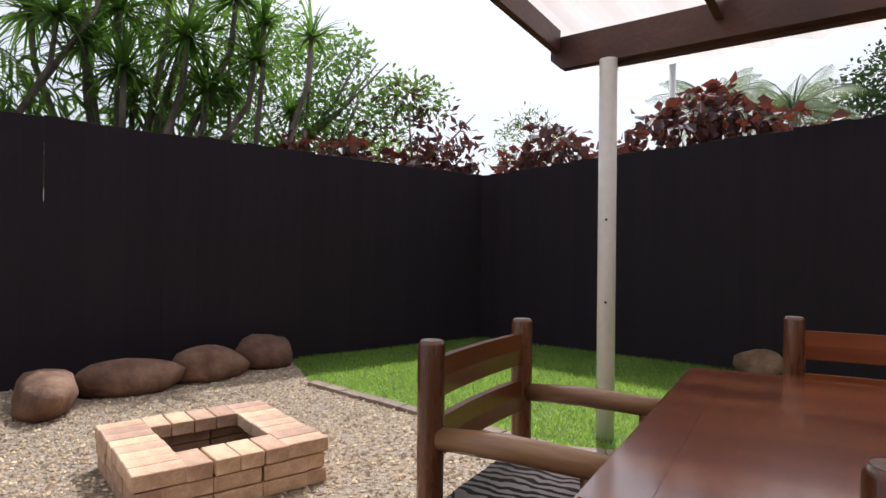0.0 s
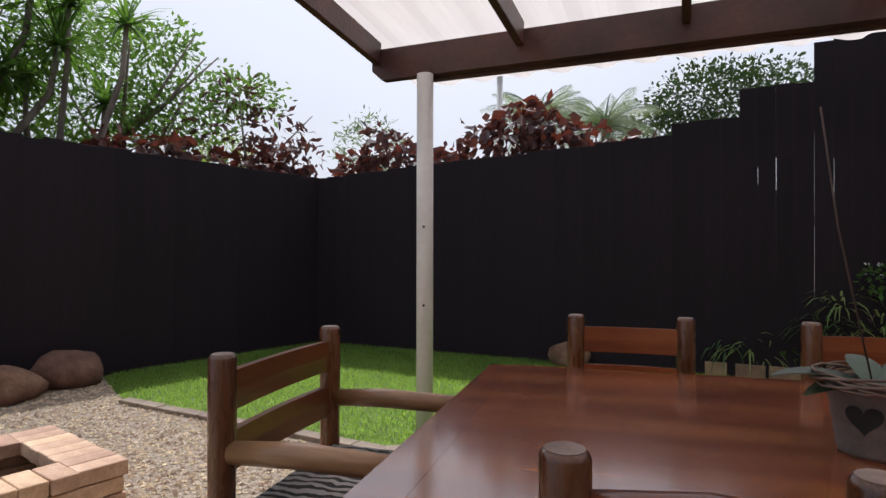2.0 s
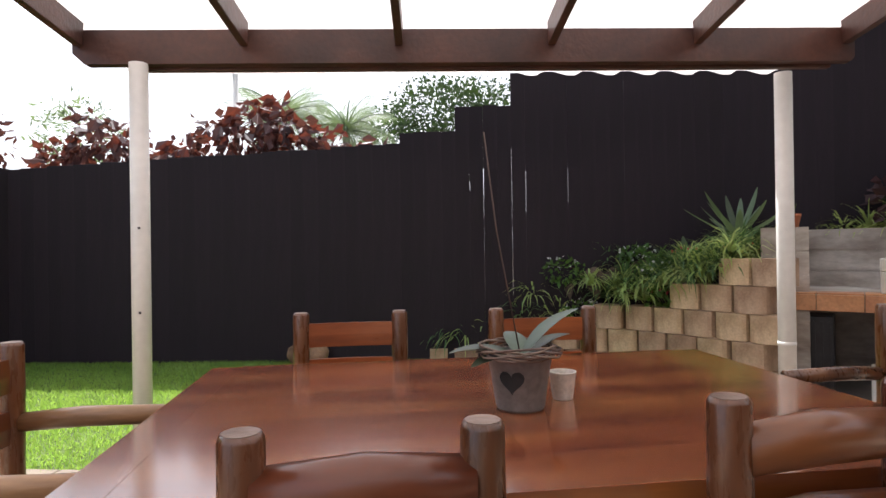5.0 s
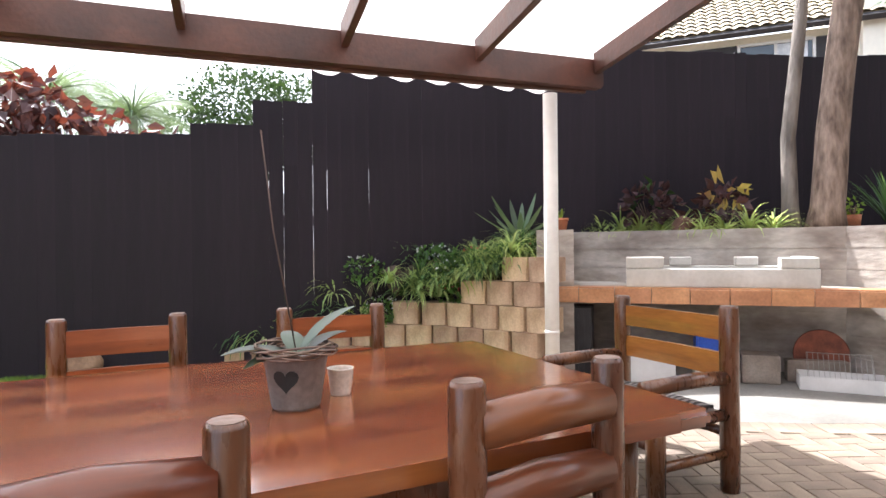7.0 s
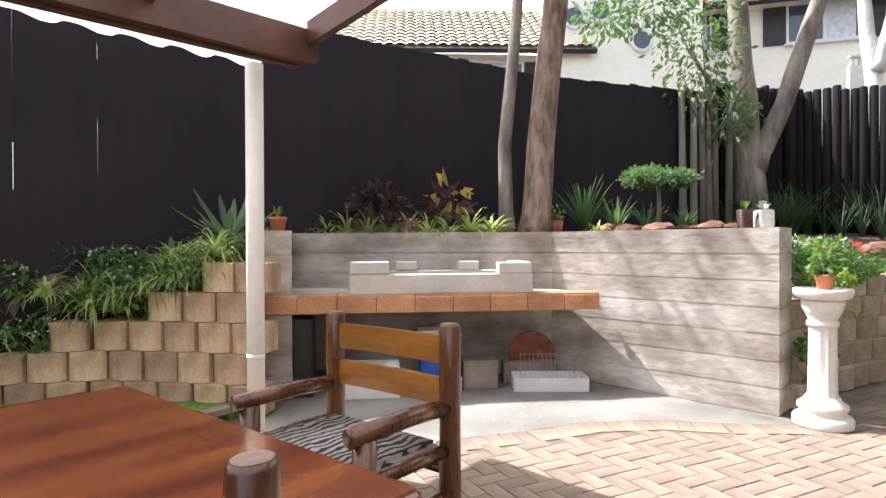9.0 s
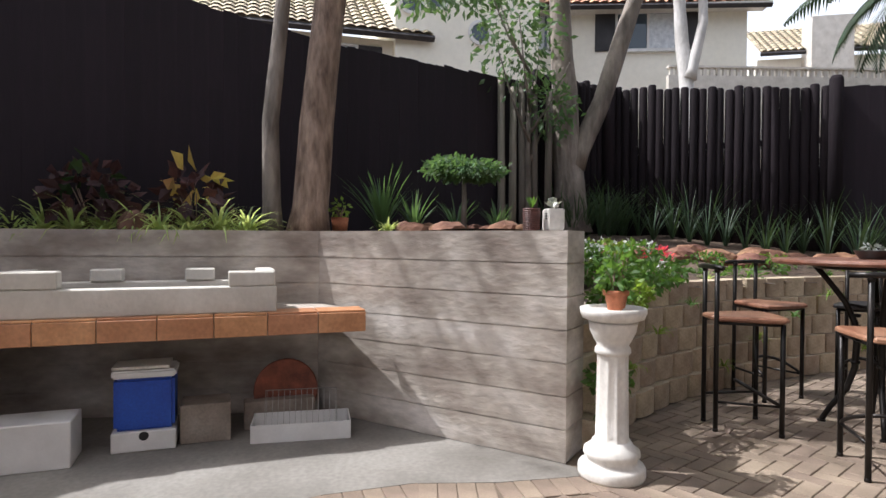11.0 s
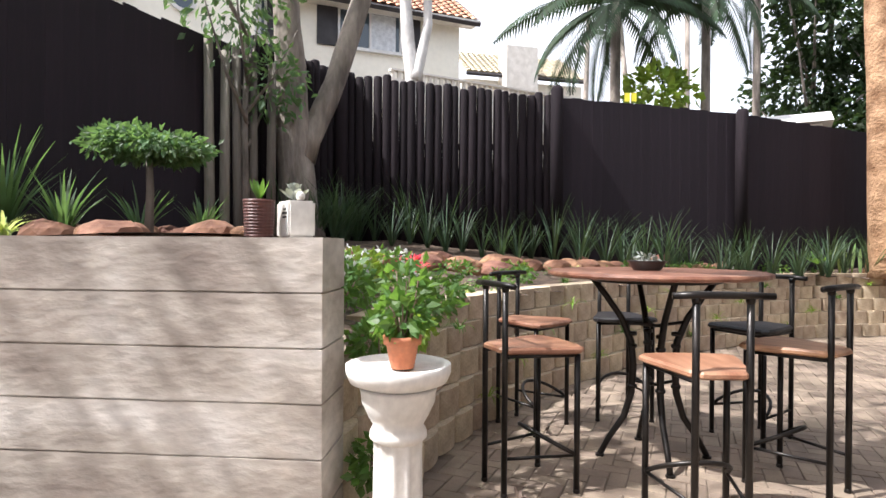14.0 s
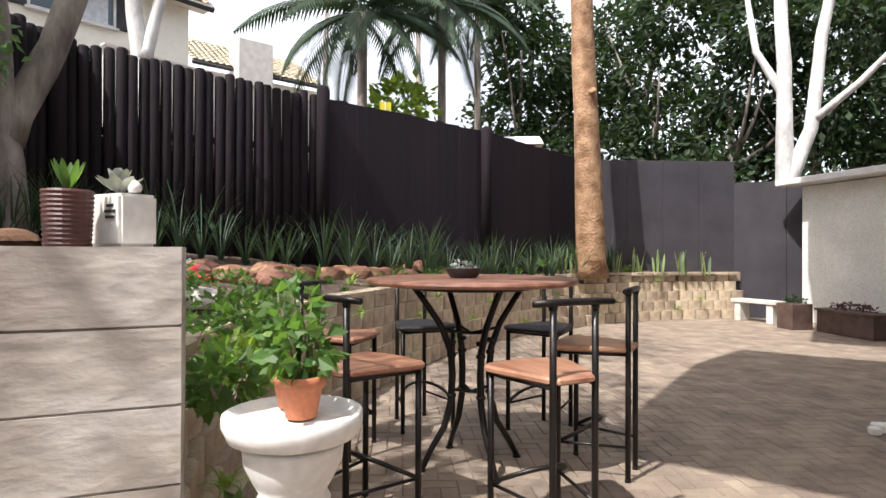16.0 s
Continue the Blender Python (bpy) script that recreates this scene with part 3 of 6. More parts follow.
H = 1.44
plankwall("barbecue_wall_right", WALL_E, WALL_C, 0.32, H, "board-marked grey concrete wing wall, dappled with sun", side=-1)
plankwall("barbecue_wall_back", WALL_C + Vector((0.0, -0.33, 0)), BACK_L + Vector((-0.1, 0.12, 0)), 0.3, H, "board-marked grey concrete wall behind the barbecue, in shade", side=-1)
plankwall("barbecue_wall_left", PIER_R, BACK_L + Vector((0.12, 0.0, 0)), 0.36, H, "board-marked grey concrete pier beside the block wall", side=1)

# frame of the recess: x along the back wall from its right corner, y out of the wall
BD = (BACK_L - WALL_C).normalized()
BN = Vector((-BD.y, BD.x, 0))
BL = (BACK_L - WALL_C).length
RX = math.degrees(math.atan2(BD.y, BD.x))

t = thing("counter_slab", "thick concrete counter shelf with orange terracotta edge tiles", "counter", (WALL_C.x, WALL_C.y, 0), RX)
sl = bmesh.new()
prism(sl, [(-0.42, 0.62), (0.0, 0.0), (BL, 0.0), (BL - 0.15, 1.3), (BL - 0.25, 1.33)], 0.76, 0.87)
bmesh.ops.recalc_face_normals(sl, faces=sl.faces[:])
part("slab", sl, "concrete", t)
fa, fb = Vector((-0.42, 0.635, 0)), Vector((BL - 0.27, 1.345, 0))
n = 9
for i in range(n):
    p = fa.lerp(fb, (i + 0.5) / n)
    w = (fb - fa).length / n
    mm = Matrix.Translation(p) @ Matrix.Rotation(math.atan2(fb.y - fa.y, fb.x - fa.x), 4, "Z")
    part("edge_tile", B((0, 0, 0.80), (w - 0.006, 0.016, 0.135), 0.003, mm), "tile", t)
    part("top_tile", B((0, -0.115, 0.876), (w - 0.006, 0.22, 0.014), 0.003, mm), "tile", t)
ft = t
TP = (fb - fa).normalized()
TN = Vector((-TP.y, TP.x, 0))


def slab_pt(s, back, z):
    """World point on the counter: s along its front edge from the right, back from the front edge."""
    p = fa + TP * s - TN * back
    return ft.matrix_basis @ Vector((p.x, p.y, z))


# ---- fire box on the counter ----
SL = (fb - fa).length
o = slab_pt(0.60, 0.06, 0.884)
ang = RX + math.degrees(math.atan2(TP.y, TP.x))
t = thing("firebox", "low board-marked concrete firebox with notched rim on the counter", "barbecue", tuple(o), ang)
W, D = 1.62, 0.5
part("front_wall", B((W / 2, -0.06, 0.075), (W, 0.12, 0.15), 0.006), "concrete_top", t)
part("end_block", B((0.16, -0.06, 0.195), (0.30, 0.12, 0.085), 0.008), "concrete_top", t)
part("end_block", B((W - 0.17, -0.06, 0.2), (0.34, 0.12, 0.095), 0.008), "concrete_top", t)
for x in (0.06, W - 0.06):
    part("side_wall", B((x, -0.12 - (D - 0.12) / 2, 0.12), (0.12, D - 0.12, 0.24), 0.006), "concrete_top", t)
part("back_wall", B((W / 2, -D - 0.06, 0.08), (W, 0.12, 0.16), 0.006), "concrete_top", t)
for x in (0.38, 0.98):
    part("grid_rest", B((x + 0.12, -D - 0.05, 0.2), (0.2, 0.13, 0.075), 0.008), "concrete_top", t)
part("ash", B((W / 2, -D / 2 - 0.06, 0.02), (W - 0.26, D - 0.14, 0.03)), "soot", t)
t.scale = (1, 1, 1.15)

# ---- pergola ----
BLp, BRp = Vector((0.79, 3.81, 0)), Vector((4.71, 1.09, 0))
BDIR = (BRp - BLp).normalized()
BPER = Vector((BDIR.y, -BDIR.x, 0))
pang = math.degrees(math.atan2(BDIR.y, BDIR.x))
LB = (BRp - BLp).length
perg = thing("pergola", "dark brown stained timber pergola roofed with translucent white sheeting", "pergola", (BLp.x, BLp.y, 0), pang)
# local x along the beam, local y outwards (away from the house)
bb = bmesh.new()
prof = [(0.0, 2.63), (0.0, 2.49), (0.07, 2.425), (LB - 0.02, 2.425), (LB, 2.45), (LB, 2.63)]
a_ = [bb.verts.new((x, -0.035, z)) for x, z in prof]
b_ = [bb.verts.new((x, 0.035, z)) for x, z in prof]
bb.faces.new(a_)
bb.faces.new(list(reversed(b_)))
for i in range(6):
    bb.faces.new((a_[(i + 1) % 6], a_[i], b_[i], b_[(i + 1) % 6]))
bmesh.ops.recalc_face_normals(bb, faces=bb.faces[:])
part("beam", bb, "beam", perg)
part("inner_beam", B((LB / 2 + 0.15, 0.062, 2.47), (LB - 0.5, 0.05, 0.13), 0.004), "beam", perg)
SLP = 0.10
for i, x in enumerate((0.045, 1.02, 1.95, 2.88, 3.78, LB - 0.06)):
    L_ = 5.2
    m_ = Matrix.Translation((x, -0.036, 2.60)) @ Matrix.Rotation(math.atan(-SLP), 4, "X")
    part("rafter", B((0, -L_ / 2, 0), (0.048, L_, 0.15), 0.004, m_), "beam", perg)
for k in (1.25, 2.7, 4.2):
    m_ = Matrix.Translation((0, -k, 2.685 + SLP * k)) @ Matrix.Rotation(math.atan(-SLP), 4, "X")
    part("purlin", B((LB / 2, 0, 0), (LB + 0.1, 0.05, 0.04), 0.003, m_), "beam", perg)
# corrugated sheets
nx = int((LB + 0.1) / 0.0265)
verts, faces = [], []
ys = [0.85, 0.0, -1.7, -3.4, -5.2]
for j, y in enumerate(ys):
    for i in range(nx + 1):
        x = -0.05 + (LB + 0.1) * i / nx
        u = (x / 0.30) % 1.0
        zc = 0.03 * (1 if u < 0.28 else (0 if u > 0.62 else (1 - (u - 0.28) / 0.34 * 1.0)))
        if u > 0.85:
            zc = 0.03 * (u - 0.85) / 0.15
        verts.append((x, y, 2.69 - SLP * y + zc))
for j in range(len(ys) - 1):
    for i in range(nx):
        a = j * (nx + 1) + i
        faces.append((a, a + 1, a + nx + 2, a + nx + 1))
raw("roof_sheet", verts, faces, "roofsheet", perg, smooth=False)

for (x, y), z0, lab in (((1.09, 3.555), G, "round white-painted steel post rising from the lawn"), ((4.59, 1.44), 0.0, "round white-painted steel post beside the concrete pier")):
    t = thing("steel_post", lab, "post", (x, y, z0))
    part("shaft", rings(bmesh.new(), [(0.054, 0), (0.054, 2.425 - z0)], 20), "white", t, smooth=True)
    if z0:
        for z in (0.84, 1.34):
            # uncut holes: black discs on the shaft give the dark of the recess
            hb = rings(bmesh.new(), [(0.008, 0), (0.008, 0.004)], 8)
            bmesh.ops.transform(hb, matrix=Matrix.Translation((-0.018, -0.0525, z)) @ Matrix.Rotation(radians(90), 4, "X") , verts=hb.verts)
            part("bolt_hole", hb, "black", t)
    else:
        part("joint_ring", rings(bmesh.new(), [(0.056, 0.62), (0.057, 0.635), (0.056, 0.65)], 20), "white", t, smooth=True)
t = thing("flag_pole", "slim white pole with flat cap standing beyond the fence", "pole", (3.0, 7.9, 0))
part("shaft", rings(bmesh.new(), [(0.05, 0), (0.045, 3.85)], 12), "white", t, smooth=True)
part("cap", rings(bmesh.new(), [(0.1, 3.85), (0.1, 3.88)], 12), "white", t)

# ---- dining table ----
TA, TB = Vector((0.877, -0.48, 0)).normalized(), Vector((0.48, 0.877, 0)).normalized()
TC = Vector((1.94, 1.285, 0))
TZ = 0.73
TANG = math.degrees(math.atan2(TA.y, TA.x))


def tpt(a, b, z=0.0):
    p = TC + TA * a + TB * b
    return (p.x, p.y, z)


t = thing("dining_table", "large varnished reddish timber dining table with thick rounded top", "table", tpt(0, 0), TANG)
LX, LY = 2.54, 1.68
nb = 7
for i in range(nb):
    y0 = -LY / 2 + LY * i / nb
    part("board", B((0, y0 + LY / nb / 2, TZ - 0.03), (LX - 0.32, LY / nb - 0.0003, 0.06), 0.0004), "tabletop", t)
for s in (-1, 1):
    bb = B((s * (LX / 2 - 0.081), 0, TZ - 0.032), (0.156, LY, 0.064))
    es = [e for e in bb.edges if any(v.co.x * s > LX / 2 - 0.05 for v in e.verts)]
    bmesh.ops.bevel(bb, geom=es, offset=0.02, segments=3, affect="EDGES")
    part("breadboard_end", bb, "tabletop", t)
for s in (-1, 1):
    part("apron", B((0, s * (LY / 2 - 0.16), TZ - 0.12), (LX - 0.5, 0.05, 0.12), 0.006), "chairwood", t)
    for q in (-1, 1):
        part("leg", rings(bmesh.new(), [(0.075, 0), (0.07, 0.3), (0.072, TZ - 0.066)], 14, (s * (LX / 2 - 0.25), q * (LY / 2 - 0.2))), "chairwood", t, smooth=True)


# ---- chairs ----
def logpost(x, y, h, r, t, name="back_post", seed=0):
    rr = random.Random(seed)
    bb = bmesh.new()
    rings(bb, [(r * 0.96, 0), (r * 1.03, 0.25), (r * 0.97, 0.5), (r * 1.02, 0.75), (r, h - 0.012), (r * 0.86, h)], 14, (x, y))
    p = part(name, bb, "chairwood", t, smooth=True)
    cap = rings(bmesh.new(), [(r * 0.8, h + 0.0005), (r * 0.8, h + 0.002)], 14, (x, y))
    part("end_grain", cap, "logend", p, "pale weathered end grain")
    return p


def chair(w, arms, slat="backwood", logs=False, label="", h=0.96, drop=0.0, r=0.043):
    """Front faces +y; posts at the back (y = 0), seat depth towards +y."""
    t = thing("armchair" if arms else "dining_chair", label, "chair", group="chairs round the table")
    for s in (-1, 1):
        logpost(s * w / 2, 0, h, r, t, seed=1)
        fh = 0.64 - drop if arms else 0.44
        bb = rings(bmesh.new(), [(r * 0.95, 0), (r, fh)], 12, (s * w / 2, 0.52))
        part("front_leg", bb, "chairwood", t, smooth=True)
        for z in (0.2,):
            part("side_stretcher", tube(bmesh.new(), [(s * w / 2, 0.03, z), (s * w / 2, 0.49, z)], 0.026, 8), "chairwood", t, smooth=True)
        part("side_rail", tube(bmesh.new(), [(s * w / 2, 0.03, 0.40), (s * w / 2, 0.49, 0.40)], 0.032, 8), "chairwood", t, smooth=True)
        if arms:
            part("arm", tube(bmesh.new(), [(s * w / 2, 0.035, 0.66 - drop), (s * w / 2, 0.25, 0.672 - drop), (s * w / 2, 0.60, 0.665 - drop)], [0.036, 0.04, 0.037], 12), "armwood" if arms == 2 else "chairwood", t, "pale sun-worn log arm" if arms == 2 else "", smooth=True)
    part("front_stretcher", tube(bmesh.new(), [(-w / 2 + 0.02, 0.52, 0.3), (w / 2 - 0.02, 0.52, 0.3)], 0.026, 8), "chairwood", t, smooth=True)
    part("back_stretcher", tube(bmesh.new(), [(-w / 2 + 0.02, 0, 0.3), (w / 2 - 0.02, 0, 0.3)], 0.026, 8), "chairwood", t, smooth=True)
    for z, hh in ((h - 0.12, 0.125), (h - 0.31, 0.125)):
        if logs:
            part("back_log", tube(bmesh.new(), [(-w / 2 + 0.02, 0, z), (0, 0.004, z + 0.008), (w / 2 - 0.02, 0, z)], [0.055, 0.062, 0.056], 14), "backwood", t, smooth=True)
        else:
            n = 8
            bb = bmesh.new()
            rows = []
            for i in range(n + 1):
                x = -w / 2 + 0.03 + (w - 0.06) * i / n
                y = -0.018 * math.sin(math.pi * i / n)
                rows.append([bb.verts.new((x, y + dy, z + dz)) for dy, dz in ((-0.014, -hh / 2), (0.014, -hh / 2), (0.018, 0), (0.014, hh / 2), (-0.014, hh / 2), (-0.018, 0))])
            for a, b in zip(rows, rows[1:]):
                for k in range(6):
                    bb.faces.new((a[k], b[k], b[(k + 1) % 6], a[(k + 1) % 6]))
            bb.faces.new(list(reversed(rows[0])))
            bb.faces.new(rows[-1])
            bmesh.ops.recalc_face_normals(bb, faces=bb.faces[:])
            part("back_slat", bb, slat, t)
    sb = B((0, 0.27, 0.445 - drop * 0.6), (w - 0.06, 0.5, 0.07), 0.028, seg=3)
    part("seat_cushion", sb, "zebra", t, "black and grey zebra-striped cushion", smooth=True)
    return t


def place(ob, a, b, face):
    """Move a chair so that its back centre is at table place (a, b), turned by face degrees from the table's axes."""
    ob.matrix_basis = pose(*tpt(a, b), 0, 0, TANG + face)


c = chair(0.52, 0, "redslat", label="varnished log dining chair with two flat red-brown back slats")
place(c, -0.59, 1.05, 180)
copy_thing(c, pose(*tpt(0.455, 1.0), 0, 0, TANG + 178))
c = chair(0.44, 0, logs=True, label="dark varnished log dining chair with round back logs")
place(c, -0.52, -1.05, 0)
copy_thing(c, pose(*tpt(0.50, -0.94), 0, 0, TANG + 8)).scale = (1.136, 1, 1)
c = chair(0.72, 2, "backwood", label="brown varnished armchair with pale log arms and zebra cushion")
place(c, -1.83, -0.10, -90)
c = chair(0.78, 1, "slatwood", label="varnished armchair with orange slats, at the table end", drop=0.07, r=0.05)
place(c, 2.25, 0.27, 90)

# ---- on the table ----
bx = onp = Vector((1.885, 1.15, TZ))
t = thing("zinc_planter", "grey zinc bucket planter with heart cut-out on the dining table", "planter", tuple(bx), -54)
part("bucket", rings(bmesh.new(), [(0.078, 0), (0.085, 0.012), (0.112, 0.19), (0.116, 0.195), (0.106, 0.196), (0.1, 0.17), (0.098, 0.165)], 24), "zinc", t, smooth=True)
hb = bmesh.new()
hp = []
for i in range(24):
    a = 2 * math.pi * i / 24
    hx = 0.0028 * 16 * math.sin(a) ** 3
    hz = 0.0028 * (13 * math.cos(a) - 5 * math.cos(2 * a) - 2 * math.cos(3 * a) - math.cos(4 * a))
    z = 0.112 + hz
    rad = 0.0855 + (0.112 - 0.085) * (z - 0.012) / 0.178 + 0.0035
    aa = -math.pi / 2 - 0.1 + hx / rad
    hp.append(hb.verts.new((rad * math.cos(aa), rad * math.sin(aa), z)))
hb.faces.new(hp)
# nothing is cut out: a dark face stands for the shade inside
part("heart_opening", hb, "hole_shade_print", t, "heart-shaped opening, its inner shade a dark patch")
part("soil", rings(bmesh.new(), [(0.098, 0.166), (0.097, 0.17)], 20), "soil", t)
wb = bmesh.new()
for k in range(7):
    pts = []
    for i in range(17):
        a = 2 * math.pi * i / 16
        rr = 0.122 + 0.012 * math.sin(3 * a + k) + 0.006 * k % 0.02
        pts.append((rr * math.cos(a), rr * math.sin(a), 0.19 + 0.012 * math.sin(2 * a + k * 1.7) + 0.004 * k))
    tube(wb, pts, 0.004, 5)
part("twig_wreath", wb, "wicker", t, smooth=True, kind="stuff")


def bigleaf(t, base, az, el, L, w, material="orchid", bend=0.6):
    bb = bmesh.new()
    d = Vector((math.cos(az), math.sin(az), 0))
    s = Vector((-d.y, d.x, 0))
    p = Vector(base)
    rows = []
    n = 8
    for k in range(n + 1):
        f = k / n
        ww = w * 0.5 * math.sin(math.pi * min(0.985, f * 0.93 + 0.05)) ** 0.7
        th = el - bend * f
        nn = Vector((-d.x * math.sin(th), -d.y * math.sin(th), math.cos(th)))
        rows.append([bb.verts.new(p + s * ww + nn * ww * 0.25), bb.verts.new(p), bb.verts.new(p - s * ww + nn * ww * 0.25)])
        p = p + (d * math.cos(th) + Vector((0, 0, 1)) * math.sin(th)) * L / n
    for a, b in zip(rows, rows[1:]):
        bb.faces.new((a[0], a[1], b[1], b[0]))
        bb.faces.new((a[1], a[2], b[2], b[1]))
    return part("leaf", bb, material, t, smooth=True)


for az, el, L, w in ((3.45, 0.35, 0.26, 0.12), (3.85, 0.2, 0.2, 0.1), (0.45, 0.95, 0.27, 0.12), (0.75, 0.6, 0.22, 0.08), (2.1, 0.7, 0.18, 0.08)):
    bigleaf(t, (0.01, 0, 0.17), az, el, L, w)
part("stake", tube(bmesh.new(), [(0, 0.02, 0.17), (-0.085, 0.04, 0.62), (-0.13, 0.055, 0.98)], 0.0026, 6), "planter", t, smooth=True)

t = thing("tin_bucket", "small cream enamel bucket with wire handle, on the table", "bucket", (2.095, 1.145, TZ), 10)
part("bucket", rings(bmesh.new(), [(0.036, 0), (0.038, 0.004), (0.049, 0.095), (0.052, 0.1), (0.047, 0.101), (0.045, 0.09), (0.035, 0.01)], 20), "cream", t, smooth=True)
part("handle", tube(bmesh.new(), [(0.05, 0.005, 0.088), (0.07, 0.0, 0.06), (0.073, -0.005, 0.035), (0.06, -0.008, 0.016)], 0.0016, 6), "steel", t, smooth=True)

# ---- fire pit ----
PC = Vector((-1.06, 2.85, G))
PX = Vector((-0.585, 0.81, 0)).normalized()
pitang = math.degrees(math.atan2(0.70, -0.60))
t = thing("fire_pit", "low square fire pit of pale orange bricks on the gravel", "fire pit", tuple(PC), pitang)
PW, PL = 0.85, 0.88
bw, bl, bh = 0.108, 0.215, 0.075
br = B((0, 0, bh / 2), (bl, bw, bh - 0.006), 0.004)
me_b = bpy.data.meshes.new("brick")
br.to_mesh(me_b)
br.free()
me_b.materials.append(M["pitbrick"])
bh2 = B((0, 0, bh / 2), (bw, bl, bh - 0.006), 0.004)
me_h = bpy.data.meshes.new("brick")
bh2.to_mesh(me_h)
bh2.free()
me_h.materials.append(M["pitbrick"])


def brick(x, y, z, a, me, jit=0.006):
    ob = new("brick", me)
    ob.parent = t
    ob.location = (x + rnd.uniform(-jit, jit), y + rnd.uniform(-jit, jit), z)
    ob.rotation_euler = (0, 0, a + rnd.uniform(-0.02, 0.02))


for c_ in range(3):
    z = c_ * bh + 0.001
    if c_ < 2:
        off = 0.11 * (c_ % 2)
        for s in (-1, 1):
            nn = 4
            for i in range(nn):
                w_ = PL / nn
                brick(-PL / 2 + w_ * (i + 0.5), s * (PW / 2 - bw / 2), z, 0, me_b)
            for i in range(3):
                brick(s * (PL / 2 - bw / 2), -0.222 + 0.222 * i, z, math.pi / 2, me_b)
    else:
        for s in (-1, 1):
            nn = 8
            for i in range(nn):
                brick(-PL / 2 + PL / nn * (i + 0.5), s * (PW / 2 - bl / 2 + 0.01), z, 0, me_h, 0.004)
            for i in range(4):
                brick(s * (PL / 2 - bl / 2 + 0.01), -0.171 + 0.114 * i, z, 0, me_b, 0.003)
part("ash_bed", B((0, 0, 0.01), (PL - 0.25, PW - 0.25, 0.02)), "soot", t)
part("soot_lining", prism(bmesh.new(), [(-PL / 2 + 0.11, -PW / 2 + 0.11), (PL / 2 - 0.11, -PW / 2 + 0.11), (PL / 2 - 0.11, PW / 2 - 0.11), (-PL / 2 + 0.11, PW / 2 - 0.11)], 0.002, 0.004), "soot", t)

# ---- boulders by the west fence ----
for i, (x, y, sx, sy, sz, az) in enumerate(((-3.1, 3.3, 0.3, 0.2, 0.2, 0), (-2.68, 3.92, 0.33, 0.2, 0.2, 0), (-2.4, 4.48, 0.31, 0.2, 0.2, 0), (-2.02, 5.0, 0.29, 0.2, 0.22, 0), (-1.68, 5.55, 0.24, 0.18, 0.24, 0))):
    rb = rockmesh(bmesh.new(), (0, 0, 0), (sx * 1.2, sy, sz * 0.85), 20 + i, 3)
    ob = part("boulder", rb, "rock", smooth=True)
    ob.location = (x, y, G + sz * 0.5)
    ob.rotation_euler = (0, 0, 0.75)
    tagged(ob, "rounded brown garden boulder on gravel beside the black fence", "boulder", "boulders along the fence")
for x, y, s in ((3.0, 5.55, 0.17),):
    ob = part("boulder", rockmesh(bmesh.new(), (0, 0, 0), (s * 1.3, s, s), 51, 3), "rock", smooth=True)
    ob.location = (x, y, G + s * 0.5)
    tagged(ob, "small brown boulder on the lawn beside the black fence", "boulder", "boulders along the fence")

# ---- block retaining walls ----
bb = bmesh.new()
bw_, bh_ = 0.3, 0.2
prof = []
for i in range(10):
    a = math.pi * i / 9
    prof.append((-math.cos(a) * bw_ * 0.485, -math.sin(a) ** 0.7 * 0.085 if 0 < i < 9 else 0.0))
poly = [(x, y) for x, y in prof] + [(bw_ * 0.48, 0.17), (-bw_ * 0.48, 0.17)]
prism(bb, poly, 0.003, bh_ - 0.003)
bmesh.ops.recalc_face_normals(bb, faces=bb.faces[:])
me_blk = bpy.data.meshes.new("block")
bb.to_mesh(me_blk)
bb.free()
me_blk.materials.append(M["block"])
me_pale = me_blk.copy()
me_pale.materials[0] = M["block_pale"]
for v in me_pale.vertices:
    if v.co.y < 0:
        v.co.y *= 0.5


def blockwall(name, pts, height_at, label, outward, hb=0.2, seed=1, back=0.028, mesh=None):
    root = thing(name, label, "retaining wall", (0, 0, 0))
    root["kind"] = "structure"
    total = sum((b - a).length for a, b in zip(pts, pts[1:]))
    r = random.Random(seed)
    for c_ in range(7):
        z = c_ * hb
        st = along(pts, 0.3)
        off = 0.15 if c_ % 2 else 0.0
        sh = along(pts, 0.15)[(1 if c_ % 2 else 0)::2]
        for i, (p, d) in enumerate(sh):
            if z + hb * 0.6 > height_at((i * 0.3 + off) / total):
                continue
            nrm = Vector((d.y, -d.x, 0)) * outward
            q = p - nrm * (back * c_)
            ob = new("block", mesh or me_blk)
            ob.parent = root
            ob.location = (q.x + r.uniform(-0.006, 0.006), q.y + r.uniform(-0.006, 0.006), z)
            ob.rotation_euler = (0, 0, math.atan2(nrm.y, nrm.x) + math.pi / 2 + r.uniform(-0.05, 0.05))
            ob.scale = (1, 1, hb / 0.2)
    return root


def hl(f):
    return 1.2 if f < 0.14 else (0.97 if f < 0.24 else (0.72 if f < 0.5 else (0.48 if f < 0.72 else 0.25)))


def hr(f):
    return 0.82 if f < 0.055 else 1.02


blockwall("block_wall_left", BED_L, hl, "stepped tan concrete block retaining wall with plants", -1, 0.236, 3)
blockwall("block_wall_right", BED_R, hr, "curved tan concrete block retaining wall of the planted bank", 1, 0.2, 4, 0.05, me_pale)

# ---- planted banks ----


def dist_poly(x, y, pts):
    best = 1e9
    p = Vector((x, y, 0))
    for a, b in zip(pts, pts[1:]):
        d = b - a
        t_ = max(0, min(1, (p - a).dot(d) / d.length_squared))
        best = min(best, (p - a - d * t_).length)
    return best


